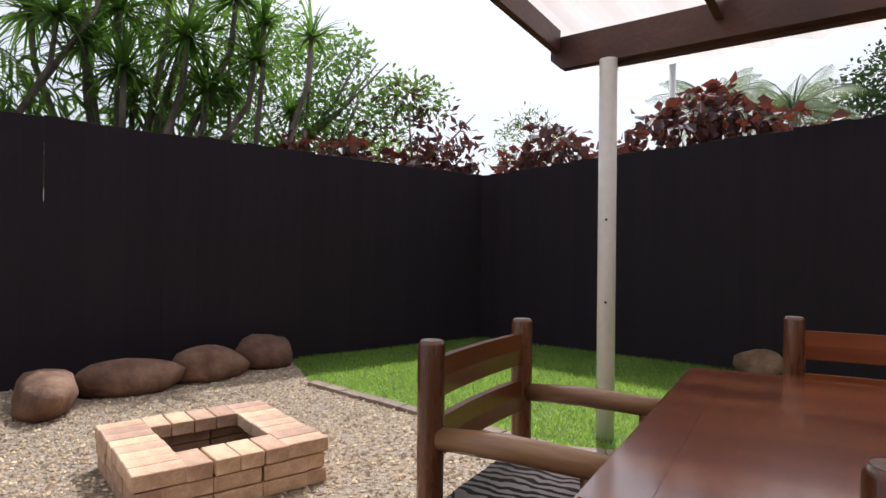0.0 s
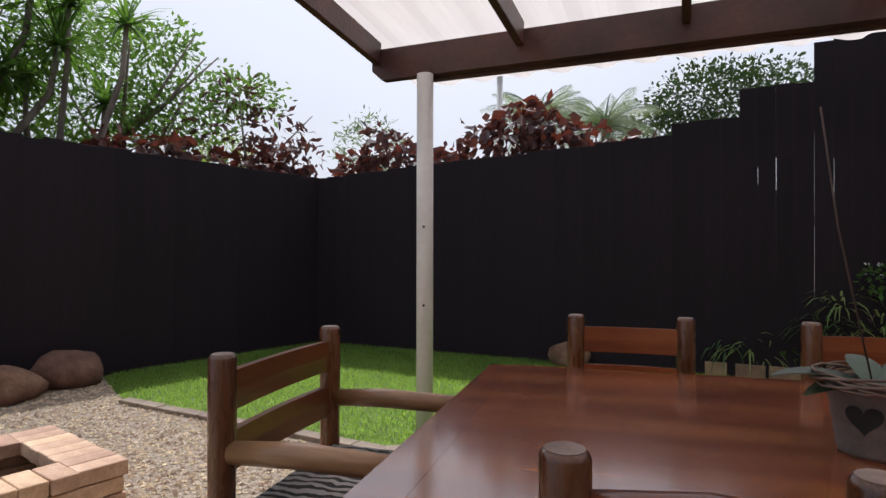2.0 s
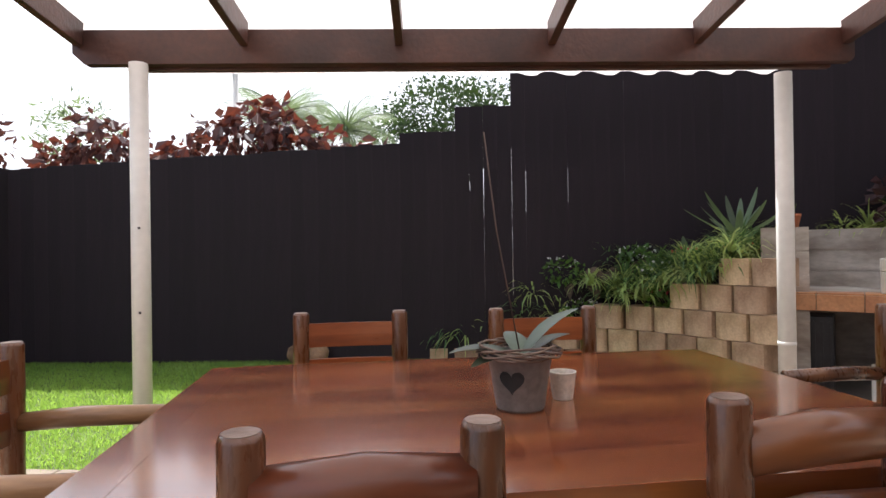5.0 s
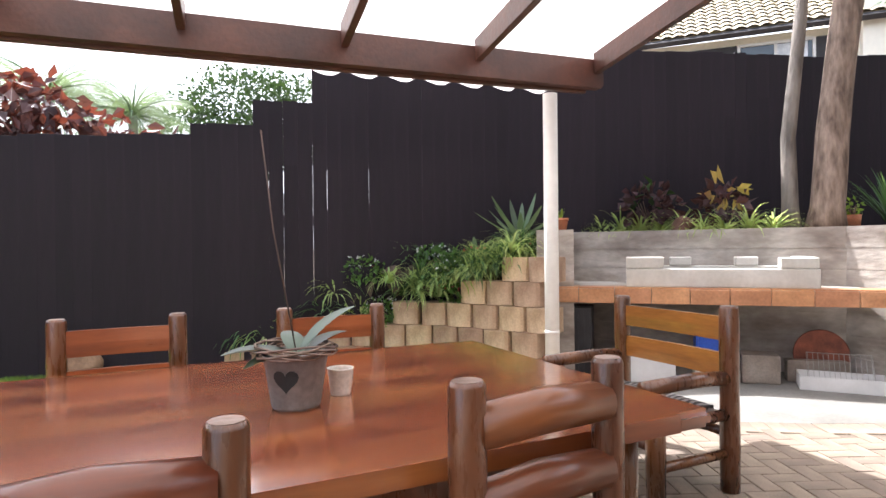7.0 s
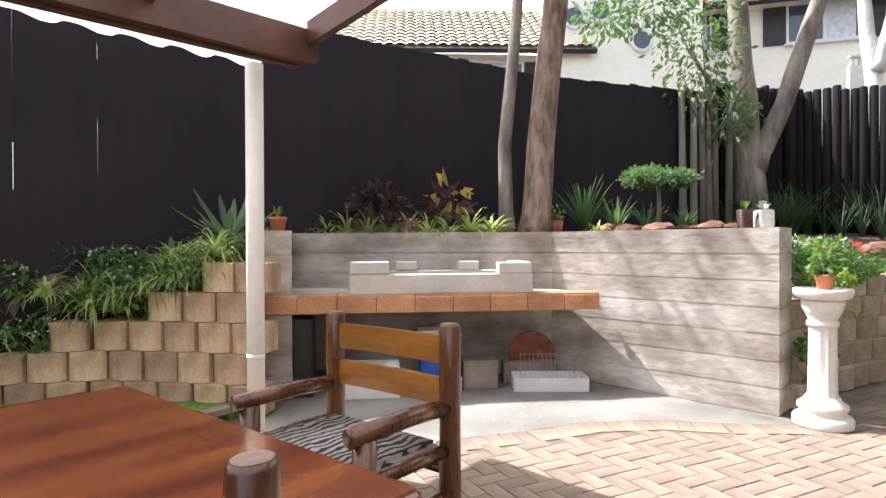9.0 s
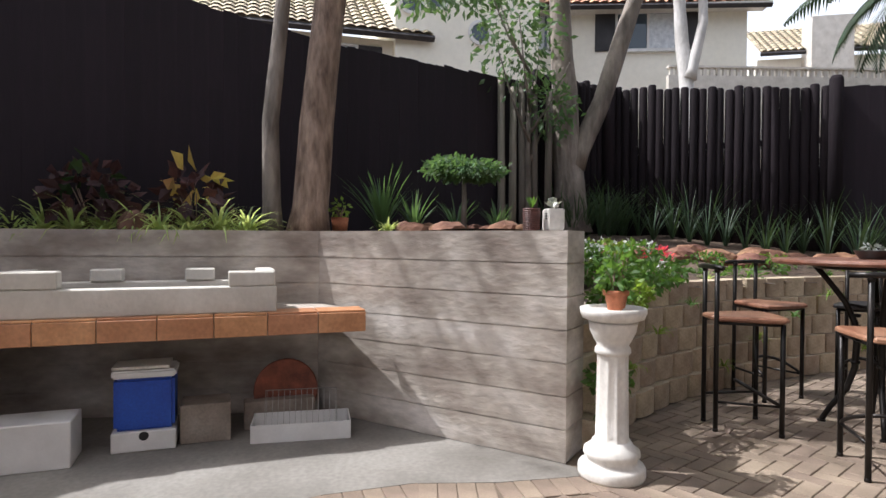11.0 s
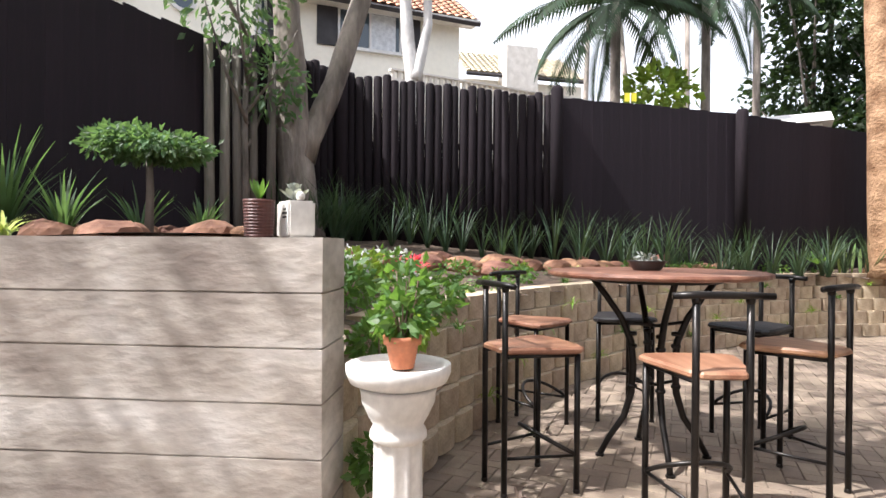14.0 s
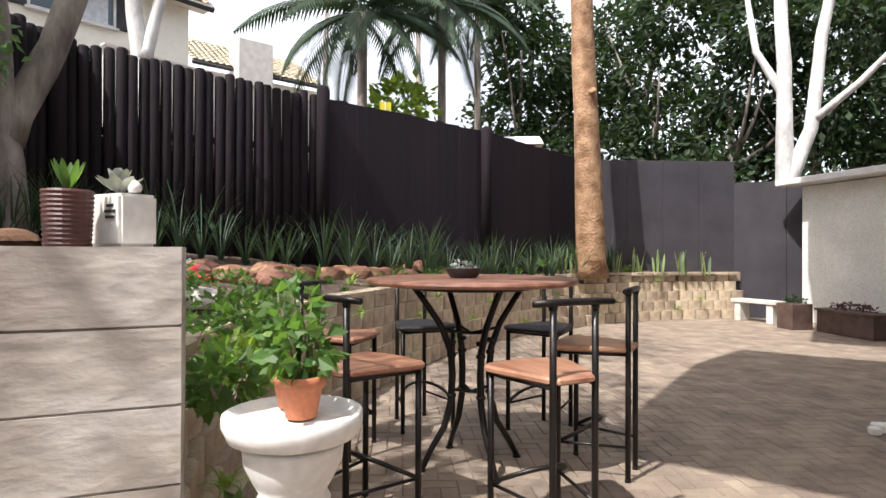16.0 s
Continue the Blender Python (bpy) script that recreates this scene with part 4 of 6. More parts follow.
BANK_R = [(p.x + 0.16, p.y + 0.1) for p in BED_R] + [(6.6, -15.62), (9.2, -13.7), (9.9, -10.1), (10.9, -7.15), (12.3, -4.3), (11.6, -2.9), (9.5, -0.3), (6.7, 2.9), (7.2, 2.5), (7.45, -0.35), (6.5, -2.2)]
BANK_L = [(p.x + 0.12, p.y + 0.05) for p in BED_L] + [(6.5, 2.9), (7.1, 2.5), (6.0, 2.15)]


def bank_z(x, y):
    """Soil height of the bank on the right, behind the block wall."""
    d = dist_poly(x, y, BED_R)
    if y > -2.2 and x < 10.5:
        k = min(1, max(0, (y + 2.7) / 0.5))
    else:
        k = 0
    low = 0.92 + min(0.55, 0.17 * d)
    up = 1.40 + 0.05 * min(1, dist_poly(x, y, [WALL_C, BACK_L]))
    return low * (1 - k) + up * k + 0.03 * noise.noise(Vector((x * 1.7, y * 1.7, 0)))


def bank_lz(x, y):
    d = dist_poly(x, y, BED_L)
    f = 0
    p = Vector((x, y, 0))
    best, acc = 1e9, 0.0
    tot = sum((b - a).length for a, b in zip(BED_L, BED_L[1:]))
    for a, b in zip(BED_L, BED_L[1:]):
        dd = b - a
        t_ = max(0, min(1, (p - a).dot(dd) / dd.length_squared))
        q = (p - a - dd * t_).length
        if q < best:
            best, f = q, (acc + dd.length * t_) / tot
        acc += dd.length
    zw = 1.08 - 0.95 * min(1, max(0, (f - 0.1) / 0.85)) ** 0.9
    df = dist_poly(x, y, [FCOR, FBC])
    k = d / (d + df + 1e-3)
    zf = bank_near_fence(x) + (0.2 * min(1, max(0, x - 5.6)))
    return zw * (1 - k) + max(zf, zw) * k


def bank_near_fence(x):
    g = max(0, min(1, (x - 3.75) / 1.75))
    return 0.12 + 1.02 * g ** 0.85


def bank(name, poly, zf, label, step=0.13):
    xs = [p[0] for p in poly]
    ys = [p[1] for p in poly]
    nx_, ny_ = int((max(xs) - min(xs)) / step) + 2, int((max(ys) - min(ys)) / step) + 2
    idx, verts, faces = {}, [], []
    for i in range(nx_):
        for j in range(ny_):
            x, y = min(xs) + i * step, min(ys) + j * step
            if all(in_poly(x + dx, y + dy, poly) for dx, dy in ((step / 2, step / 2),)):
                f = []
                for a, b in ((0, 0), (1, 0), (1, 1), (0, 1)):
                    k = (i + a, j + b)
                    if k not in idx:
                        idx[k] = len(verts)
                        vx, vy = x + a * step, y + b * step
                        verts.append((vx, vy, zf(vx, vy)))
                    f.append(idx[k])
                faces.append(f)
    ob = raw(name, verts, faces, "soil", smooth=True)
    return tagged(ob, label, "soil", kind="structure")


bank("soil_bank", BANK_R, bank_z, "brown soil bank with mulch behind the block wall")
bank("soil_bank", BANK_L, bank_lz, "sloping soil bank behind the stepped block wall")

# ---- trees on the bank ----


def tree(label, at, path, r0, r1, bark, forks=(), blobs=(), leaves=0, size=0.09, leaf="leaf", seed=1, aspect=0.45, knot=0):
    t = thing("tree", label, "tree", at)
    r = random.Random(seed)

    def limb(name, pts, ra, rb, parent, n=14):
        q = []
        rad = []
        m = 12
        P = [Vector(p) for p in pts]
        for i in range(m + 1):
            f = i / m * (len(P) - 1)
            k = min(len(P) - 2, int(f))
            v = P[k].lerp(P[k + 1], f - k)
            v = v + Vector((noise.noise(v * 0.8 + Vector((seed, 0, 0))), noise.noise(v * 0.8 + Vector((0, seed, 0))), 0)) * ra * 0.12
            q.append(v)
            rad.append((ra + (rb - ra) * i / m) * (1 + 0.10 * noise.noise(v * 2.2)) * (1.25 if i == 0 else 1))
        bb_ = tube(bmesh.new(), q, rad, n)
        return part(name, bb_, bark, parent, smooth=True)
    tr = limb("trunk", path, r0, r1, t)
    if knot:
        kb = rings(bmesh.new(), [(0.085, 0), (0.075, 0.03), (0.05, 0.045), (0.03, 0.02)], 12)
        bmesh.ops.transform(kb, matrix=Matrix.Translation((-0.1, 0.17, knot)) @ Matrix.Rotation(radians(-60), 4, "X"), verts=kb.verts)
        part("branch_scar", kb, bark, tr, smooth=True)
    for f in forks:
        limb("limb", f[0], f[1], f[2], t, 10)
    if leaves:
        leafcloud("crown", blobs, leaves, size, leaf, t, seed, aspect=aspect, label="")
    return t


# leaf blobs of these three trees: unseen, set sunward to cast dappled shade
tree("slim grey-barked tree trunk on the bank behind the barbecue wall", (7.82, 0.16, 1.42), [(0, 0, 0), (0.02, 0.02, 1.0), (0.05, -0.12, 2.5), (0.0, -0.25, 4.6)], 0.085, 0.05, "bark_grey",
     blobs=[((0.3, 2.3, 6.0), (1.0, 1.1, 0.4))], leaves=650, size=0.13, seed=3)
tree("thick red-brown tree trunk on the bank behind the barbecue wall", (7.85, -0.15, 1.40), [(0, 0, 0), (0.04, -0.06, 1.0), (0.08, -0.22, 2.4), (0.1, -0.4, 4.6)], 0.165, 0.125, "bark_brown",
     blobs=[((0.3, -0.6, 6.2), (1.1, 1.0, 0.5)), ((0.2, -2.0, 6.0), (1.0, 0.9, 0.5)), ((0.35, 1.0, 5.8), (1.0, 1.0, 0.4))], leaves=2100, size=0.13, seed=4)
tree("grey forked tree rising from the bank beside the pole fence", (11.35, -3.45, 1.5), [(0, 0, 0), (0.0, 0.02, 0.75), (0.05, 0.1, 1.6), (0.1, 0.15, 3.2), (0.1, 0.3, 5.5)], 0.27, 0.13, "bark_grey",
     forks=[([(0, -0.02, 1.0), (0.0, -0.45, 2.0), (0.1, -1.0, 3.6), (0.1, -1.4, 5.0)], 0.16, 0.1)],
     blobs=[((-1.2, 1.2, 6.4), (1.6, 1.4, 0.7)), ((-2.0, -1.0, 6.8), (1.5, 1.4, 0.6))], leaves=3200, size=0.13, seed=5)
tree("tall orange-brown tree trunk with a branch scar on the bank", (8.75, -12.45, 0.92), [(0, 0, 0), (0.02, 0.03, 1.5), (0.1, 0.0, 3.2), (0.3, -0.1, 7.5)], 0.30, 0.22, "bark_orange", seed=6, knot=3.65)

# loose weathered poles leaning on the fence
for i, (dx, h, lean) in enumerate(((0.0, 3.7, 0.02), (0.16, 3.6, -0.015), (0.33, 3.66, 0.03), (0.5, 3.62, 0.0), (0.72, 3.55, -0.02))):
    p = Vector((11.0, -2.35, 0)) + Vector((0.1, -0.95, 0)) * dx
    ob = part("timber_pole", tube(bmesh.new(), [(p.x, p.y, 1.35), (p.x + 0.05, p.y + lean, h)], [0.06, 0.05], 10), "greypole", smooth=True)
    tagged(ob, "weathered grey pole standing against the black fence", "pole", "poles against the fence")

# ---- plants ----


def tuft(name, label, cat, at, n, L, w, arch, seed, material="leaf_strap", lean=0.6, group="", rise=1.0):
    bb_ = straps(bmesh.new(), (0, 0, 0), n, L, w, arch, seed, lean, 4, rise)
    ob = part(name, bb_, material, smooth=False)
    ob.location = at
    return tagged(ob, label, cat, group)


def lz(x, y, extra=0.0):
    return (x, y, bank_lz(x, y) + extra)


def rz_(x, y, extra=0.0):
    return (x, y, bank_z(x, y) + extra)


rp = random.Random(11)
# left bank: spider plants and lily turf
for i in range(170):
    for _ in range(30):
        x, y = rp.uniform(3.7, 6.6), rp.uniform(2.0, 5.4)
        if in_poly(x, y, BANK_L) and dist_poly(x, y, [FCOR, FBC]) > 0.2 and y > 2.35:
            break
    else:
        continue
    pale = rp.random() < 0.45
    tuft("spider_plant" if pale else "lily_turf", "pale-edged spider plant on the bank by the black fence" if pale else "dark green tufted grass plant on the bank", "plant", lz(x, y), 34, rp.uniform(0.3, 0.46), 0.017, 1.0, i, "leaf_spider" if pale else "leaf_strap", 1.1, "tufts on the stepped bank")
for i, (x, y) in enumerate(((5.58, 2.75), (5.52, 3.2), (5.5, 2.95), (5.35, 3.7), (5.0, 4.2), (5.66, 2.4))):
    tuft("spider_plant", "bright pale-edged spider plant spilling over the block wall", "plant", (x, y, bank_lz(x, y) + 0.04), 60, 0.4, 0.02, 1.3, 90 + i, "leaf_spider", 1.25, "spider plants on the wall")
for i, (x, y) in enumerate(((5.9, 2.9), (5.75, 3.4), (5.45, 4.0), (4.9, 4.5), (6.1, 2.5), (5.2, 3.95), (4.6, 4.75), (5.6, 3.05))):
    ob = leafcloud("bedding_plant", [((0, 0, 0.08), (0.2, 0.2, 0.13))], 240, 0.055, "leaf", seed=30 + i, aspect=0.6)
    ob.location = lz(x, y)
    tagged(ob, "low green bedding plant with small flowers on the bank", "plant", "bedding plants")
    fl = leafcloud("flowers", [((0, 0, 0.16), (0.2, 0.2, 0.07))], 46, 0.028, "flower_white" if i % 2 else "flower_red", ob, 40 + i, aspect=0.9, shell=0.8)
for i, (x, y) in enumerate(((6.05, 3.05), (5.65, 3.6), (4.75, 4.75), (6.35, 2.75))):
    bb_ = bmesh.new()
    ob = thing("snake_plant", "upright pointed snake plant leaf with pale edge", "plant", lz(x, y), 0, "snake plants")
    bigleaf(ob, (0, 0, 0), 1.0 + i, 1.5, 0.26, 0.075, "leaf_lime" if i == 9 else "leaf_grey", 0.1)
    bigleaf(ob, (0.05, 0, 0), 4.0 + i, 1.35, 0.16, 0.06, "leaf_grey", 0.1)


TOT_L = sum((b - a).length for a, b in zip(BED_L, BED_L[1:]))
for i, (p, d) in enumerate(along(BED_L, 0.2)):
    f = i * 0.2 / TOT_L
    h_ = hl(min(1, f))
    z = 0.236 * sum(1 for c_ in range(7) if c_ * 0.236 + 0.14 <= h_)
    if i < 2:
        continue
    n_ = Vector((-d.y, d.x, 0))
    if n_.x < 0:
        n_ = -n_
    k = i % 4
    q = p + n_ * (0.12 + 0.05 * (i % 3))
    if k == 1:
        ob = leafcloud("bedding_plant", [((0, 0, 0.1), (0.2, 0.2, 0.14))], 260, 0.06, "leaf", seed=950 + i, aspect=0.6)
        ob.location = (q.x, q.y, z)
        tagged(ob, "green bedding plant with white and red flowers above the blocks", "plant", "bedding plants")
        leafcloud("flowers", [((0, 0, 0.2), (0.2, 0.2, 0.08))], 40, 0.03, "flower_white" if i % 8 == 1 else "flower_red", ob, 40 + i, aspect=0.9, shell=0.8)
    else:
        tuft("spider_plant" if k else "lily_turf", "pale-edged spider plant spilling over the block wall" if k else "dark tufted grass plant above the block wall", "plant", (q.x, q.y, z + 0.05), 56, rp.uniform(0.4, 0.52), 0.02, 1.25, 960 + i, "leaf_spider" if k else "leaf_strap", 1.25, "plants above the blocks")
    q = p + n_ * 0.42
    tuft("lily_turf", "dark tufted grass plant on the bank", "plant", (q.x, q.y, max(z + 0.08, bank_lz(q.x, q.y))), 46, rp.uniform(0.36, 0.5), 0.016, 1.1, 990 + i, "leaf_strap" if i % 3 else "leaf", 1.15, "tufts on the stepped bank")


def agave(label, at, n, L, w, seed, material="leaf_grey", el0=0.9):
    ob = thing("aloe", label, "plant", at)
    r = random.Random(seed)
    for k in range(n):
        bigleaf(ob, (0, 0, 0), k * 2.4, el0 - 0.7 * r.random(), L * r.uniform(0.7, 1), w, material, -0.35)
    return ob


agave("spiky grey-green aloe on the bank beside the concrete pier", (6.3, 2.62, 1.38), 15, 0.6, 0.07, 5)
agave("small spiky aloe on the bank under the orange tree trunk", (9.2, -11.2, 1.15), 12, 0.3, 0.05, 6, "leaf")

t = thing("plant_pot", "small terracotta pot with a cut succulent on the concrete pier", "pot", (6.12, 2.05, H))
part("pot", rings(bmesh.new(), [(0.055, 0), (0.075, 0.10), (0.08, 0.10), (0.08, 0.125), (0.07, 0.125), (0.06, 0.1)], 18), "terracotta", t, smooth=True)
for k in range(5):
    bigleaf(t, (0, 0, 0.1), k * 1.3, 1.1, 0.13, 0.025, "leaf_lime", -0.3)

# upper bank: spider plants along the back wall
for i in range(12):
    f = 0.05 + i / 11 * 0.9
    p = WALL_C.lerp(BACK_L, f) + Vector((0.2 + 0.1 * rp.random(), 0.0, 0))
    if f < 0.2:
        continue
    tuft("spider_plant", "pale-edged spider plant along the top of the concrete wall", "plant", rz_(p.x, p.y, -0.02), 60, rp.uniform(0.36, 0.5), 0.019, 1.1, 200 + i, "leaf_spider", 1.1, "spider plants above the barbecue")


def broad(name, label, at, size, n, leafsize, material, seed, parts2=None, h=0.3, stem=True):
    t_ = thing(name, label, "plant", at)
    r = random.Random(seed)
    if stem:
        sb_ = bmesh.new()
        for k in range(6):
            a = r.random() * 6.28
            tube(sb_, [(0, 0, 0), (math.cos(a) * size * 0.3, math.sin(a) * size * 0.3, h * 0.6), (math.cos(a) * size * 0.55, math.sin(a) * size * 0.55, h)], [0.008, 0.006, 0.003], 5)
        part("stem", sb_, "bark_brown", t_, smooth=True)
    leafcloud("foliage", [((0, 0, h * 0.9), (size, size, h * 0.6))], n, leafsize, material, t_, seed, aspect=0.62)
    if parts2:
        leafcloud("top_leaves", [((0, 0, h * 1.35), (size * 0.8, size * 0.8, h * 0.25))], parts2[0], parts2[1], parts2[2], t_, seed + 5, aspect=0.6, label="golden top leaves")
    return t_


broad("croton", "croton bush with golden top leaves and purple lower leaves", rz_(7.72, 0.78), 0.26, 80, 0.15, "leaf_purple", 61, (16, 0.18, "leaf_gold"), 0.34)
broad("croton", "dark purple-brown leaved bush on the bank by the black fence", rz_(7.5, 1.55), 0.28, 130, 0.13, "leaf_purple", 62, (14, 0.16, "leaf_dark"), 0.36)
ob = part("boulder", rockmesh(bmesh.new(), (0, 0, 0), (0.17, 0.13, 0.12), 71, 2), "rock", smooth=True)
ob.location = rz_(7.42, 1.15, 0.05)
tagged(ob, "tan stone half buried among spider plants above the barbecue", "boulder")
t = broad("pot_plant", "small lime-leaved plant in a brown pot on the bank", rz_(8.25, -0.38, 0.1), 0.09, 60, 0.05, "leaf_lime", 63, None, 0.14)
part("pot", rings(bmesh.new(), [(0.07, -0.1), (0.085, 0.04), (0.08, 0.04)], 12), "terracotta", t, smooth=True)
for i, (x, y, L, n) in enumerate(((8.95, -0.75, 0.75, 60), (8.7, -1.1, 0.5, 34), (9.6, -1.6, 0.5, 36), (9.7, -2.1, 0.45, 30))):
    tuft("sword_plant", "tall dark sword-leaved clump before the black fence", "plant", rz_(x, y), n, L, 0.026, 0.35, 300 + i, "leaf_strap", 0.6, "sword-leaved clumps")
tuft("spider_plant", "pale tufted plant at the edge of the concrete wall", "plant", rz_(8.1, -0.85), 34, 0.22, 0.018, 1.0, 310, "leaf_spider", 1.1)
# topiary tree with a flat crown
t = thing("topiary_tree", "small topiary tree with a flat umbrella crown on the bank", "tree", rz_(8.85, -1.62))
part("trunk", tube(bmesh.new(), [(0, 0, 0), (0.01, -0.01, 0.35), (0.0, 0.0, 0.62)], [0.035, 0.028, 0.022], 9), "bark_grey", t, smooth=True)
leafcloud("crown", [((0, 0, 0.68), (0.42, 0.44, 0.10)), ((0.05, 0.15, 0.74), (0.25, 0.25, 0.08)), ((0, -0.2, 0.66), (0.24, 0.22, 0.09))], 2600, 0.06, "leaf_strap", t, 8, aspect=0.55, shell=0.3)
for i in range(9):
    x, y = 9.0 + rp.uniform(-0.5, 0.6), -1.0 - i * 0.13
    ob = part("stone", rockmesh(bmesh.new(), (0, 0, 0), (0.13, 0.1, 0.075), 80 + i, 2), "redrock", smooth=True)
    ob.location = rz_(x, y, 0.03)
    tagged(ob, "orange-brown stone on the bank under the topiary tree", "stone", "stones on the bank")

for i, (u_, sz) in enumerate(((0.5, 0.07), (0.72, 0.11), (0.9, 0.06), (1.15, 0.12), (1.32, 0.08), (1.62, 0.1))):
    q = WALL_E + U * u_ - V2 * (0.5 + 0.09 * (i % 3))
    ob = part("stone", rockmesh(bmesh.new(), (0, 0, 0), (sz * 1.4, sz, sz * 0.7), 1300 + i, 2), "redrock")
    ob.location = (q.x, q.y, 1.45)
    tagged(ob, "orange-brown stone lying on the soil behind the concrete wing wall", "stone", "stones on the bank")

# right bank: sword leaves in front of the fence, rocks, low cover
for i in range(52):
    f = i / 51
    pts = [FD0, FD1, FD2, FD3, FD4]
    k = min(3, int(f * 4))
    q = pts[k].lerp(pts[k + 1], f * 4 - k)
    nrm = Vector((-(pts[k + 1] - pts[k]).y, (pts[k + 1] - pts[k]).x, 0)).normalized()
    if nrm.x > 0:
        nrm = -nrm
    q = q + nrm * rp.uniform(0.35, 0.8)
    tuft("sword_plant", "tall dark green sword-leaved clump in front of the pole fence", "plant", rz_(q.x, q.y), 28, rp.uniform(0.65, 1.05), 0.016, 0.45, 400 + i, "leaf_sword", 0.5, "sword-leaved clumps")
for i in range(52):
    f = i / 51
    a, b = (Vector((9.7, -2.6, 0)), Vector((9.3, -5.2, 0))) if f < 0.3 else (Vector((9.6, -4.6, 0)), Vector((10.0, -10.5, 0)))
    ff = f / 0.3 if f < 0.3 else (f - 0.3) / 0.7
    q = a.lerp(b, ff) + Vector((rp.uniform(-0.1, 0.45), rp.uniform(-0.1, 0.1), 0))
    if not in_poly(q.x, q.y, BANK_R):
        continue
    s = rp.uniform(0.08, 0.18)
    ob = part("rock", rockmesh(bmesh.new(), (0, 0, 0), (s * 1.3, s, s * 0.75), 500 + i, 2), "redrock", smooth=False)
    ob.location = rz_(q.x, q.y, s * 0.25)
    tagged(ob, "rust-red garden rock edging the planted bank", "rock", "rust-red rocks")
for i in range(70):
    st = along(BED_R, 0.235)
    p, d = st[min(len(st) - 1, i)]
    nrm = Vector((-d.y, d.x, 0))
    q = p + nrm * rp.uniform(0.35, 1.1)
    if not in_poly(q.x, q.y, BANK_R) or q.y > -2.75:
        continue
    k = rp.random()
    if k < 0.5:
        tuft("ground_cover", "low green tufted ground cover on the bank", "plant", rz_(q.x, q.y), 30, rp.uniform(0.12, 0.22), 0.014, 0.9, 600 + i, "leaf_spider" if k < 0.12 else "leaf", 1.2, "ground cover tufts")
    else:
        ob = leafcloud("ground_cover", [((0, 0, 0.05), (0.22, 0.22, 0.09))], 170, 0.05, "leaf" if k < 0.85 else "leaf_lime", seed=700 + i, aspect=0.6)
        ob.location = rz_(q.x, q.y)
        tagged(ob, "low leafy ground cover on the bank behind the block wall", "plant", "leafy ground cover", "stuff")
for i in range(26):
    st = along(BED_R, 0.55)
    p, d = st[min(len(st) - 1, i)]
    nrm = Vector((d.y, -d.x, 0))
    z = (0.2, 0.4, 0.6, 0.8)[i % 4] + 0.02
    q = p + nrm * 0.03
    tuft("wall_plant", "small fern-like plant growing from a gap in the block wall", "plant", (q.x, q.y, z), 18, 0.17, 0.013, 1.3, 800 + i, "leaf_lime" if i % 3 else "leaf", 1.2, "plants in the block wall")
for i, (x, y, m_) in enumerate(((7.75, -2.55, "leaf"), (8.1, -2.9, "leaf_lime"), (7.3, -2.5, "leaf"), (8.35, -3.3, "leaf"))):
    t = broad("flowering_plant", "leafy flowering plant on the bank beside the column", rz_(x, y), 0.24, 260, 0.07, m_, 900 + i, None, 0.22)
    leafcloud("flowers", [((0, 0, 0.3), (0.22, 0.22, 0.07))], 40, 0.035, "flower_white", t, 910 + i, aspect=0.9)
t = broad("red_foliage", "small plant with dark red leaves on the bank", rz_(8.75, -3.7), 0.15, 120, 0.06, "flower_red", 930, None, 0.16, False)
t = thing("garden_ornament", "small white rounded garden ornament among the plants", "ornament", rz_(8.3, -3.55))
gb = rockmesh(bmesh.new(), (0, 0, 0.07), (0.14, 0.09, 0.09), 940, 3)
rockmesh(gb, (0.1, 0.02, 0.17), (0.06, 0.05, 0.055), 941, 2)
part("body", gb, "cream", t, smooth=True)

for i, (x, y, z, s_, m_) in enumerate(((6.45, -2.42, 0.84, 0.13, "leaf"), (6.62, -2.62, 0.86, 0.13, "leaf_lime"), (6.32, -2.38, 0.35, 0.13, "leaf"), (6.9, -2.85, 0.95, 0.2, "leaf"), (7.2, -3.1, 1.0, 0.2, "leaf"))):
    t = broad("leafy_plant", "leafy green bedding plant crowding the low block wall by the column", (x, y, z), s_, 240, 0.055, m_, 1200 + i, None, 0.16)
for i in range(9):
    f = i / 8
    x, y = 9.3 - 2.2 * f ** 1.6, -11.9 - 3.0 * f
    ob = thing("snake_plant", "upright pointed snake plant with pale edges before the grey screen wall", "plant", rz_(x - 0.05, y, -0.02), 40 * i, "snake plants")
    for k in range(6):
        bigleaf(ob, (0.09 * math.cos(k * 2.4), 0.09 * math.sin(k * 2.4), 0), k * 1.3, 1.45, rnd.uniform(0.35, 0.6), 0.055, "leaf_spider" if k % 2 else "leaf_grey", 0.1)

# ---- pots on the wing wall ----
pw = WALL_E + U * 0.20 - V2 * 0.14
t = thing("ribbed_pot", "ribbed dark brown pot with small aloe on the concrete wall end", "pot", (pw.x - 0.019, pw.y + 0.097, H))
prof = []
for i in range(25):
    prof.append((0.052 + 0.0035 * (i % 2) + 0.006 * i / 24, 0.006 * i))
part("pot", rings(bmesh.new(), prof, 20), "brownpot", t)
for k in range(9):
    bigleaf(t, (0, 0, 0.14), k * 2.4, 0.9, 0.09, 0.022, "leaf", -0.5)
t = thing("white_pot", "square white ceramic pot with worn grey lettering and a succulent rosette", "pot", (pw.x - 0.015, pw.y - 0.046, H), math.degrees(math.atan2(V2.y, V2.x)) + 38)
t.scale = (0.98, 0.98, 1.1)
part("pot", B((0, 0, 0.065), (0.15, 0.11, 0.13), 0.008, seg=2), "plaster", t)
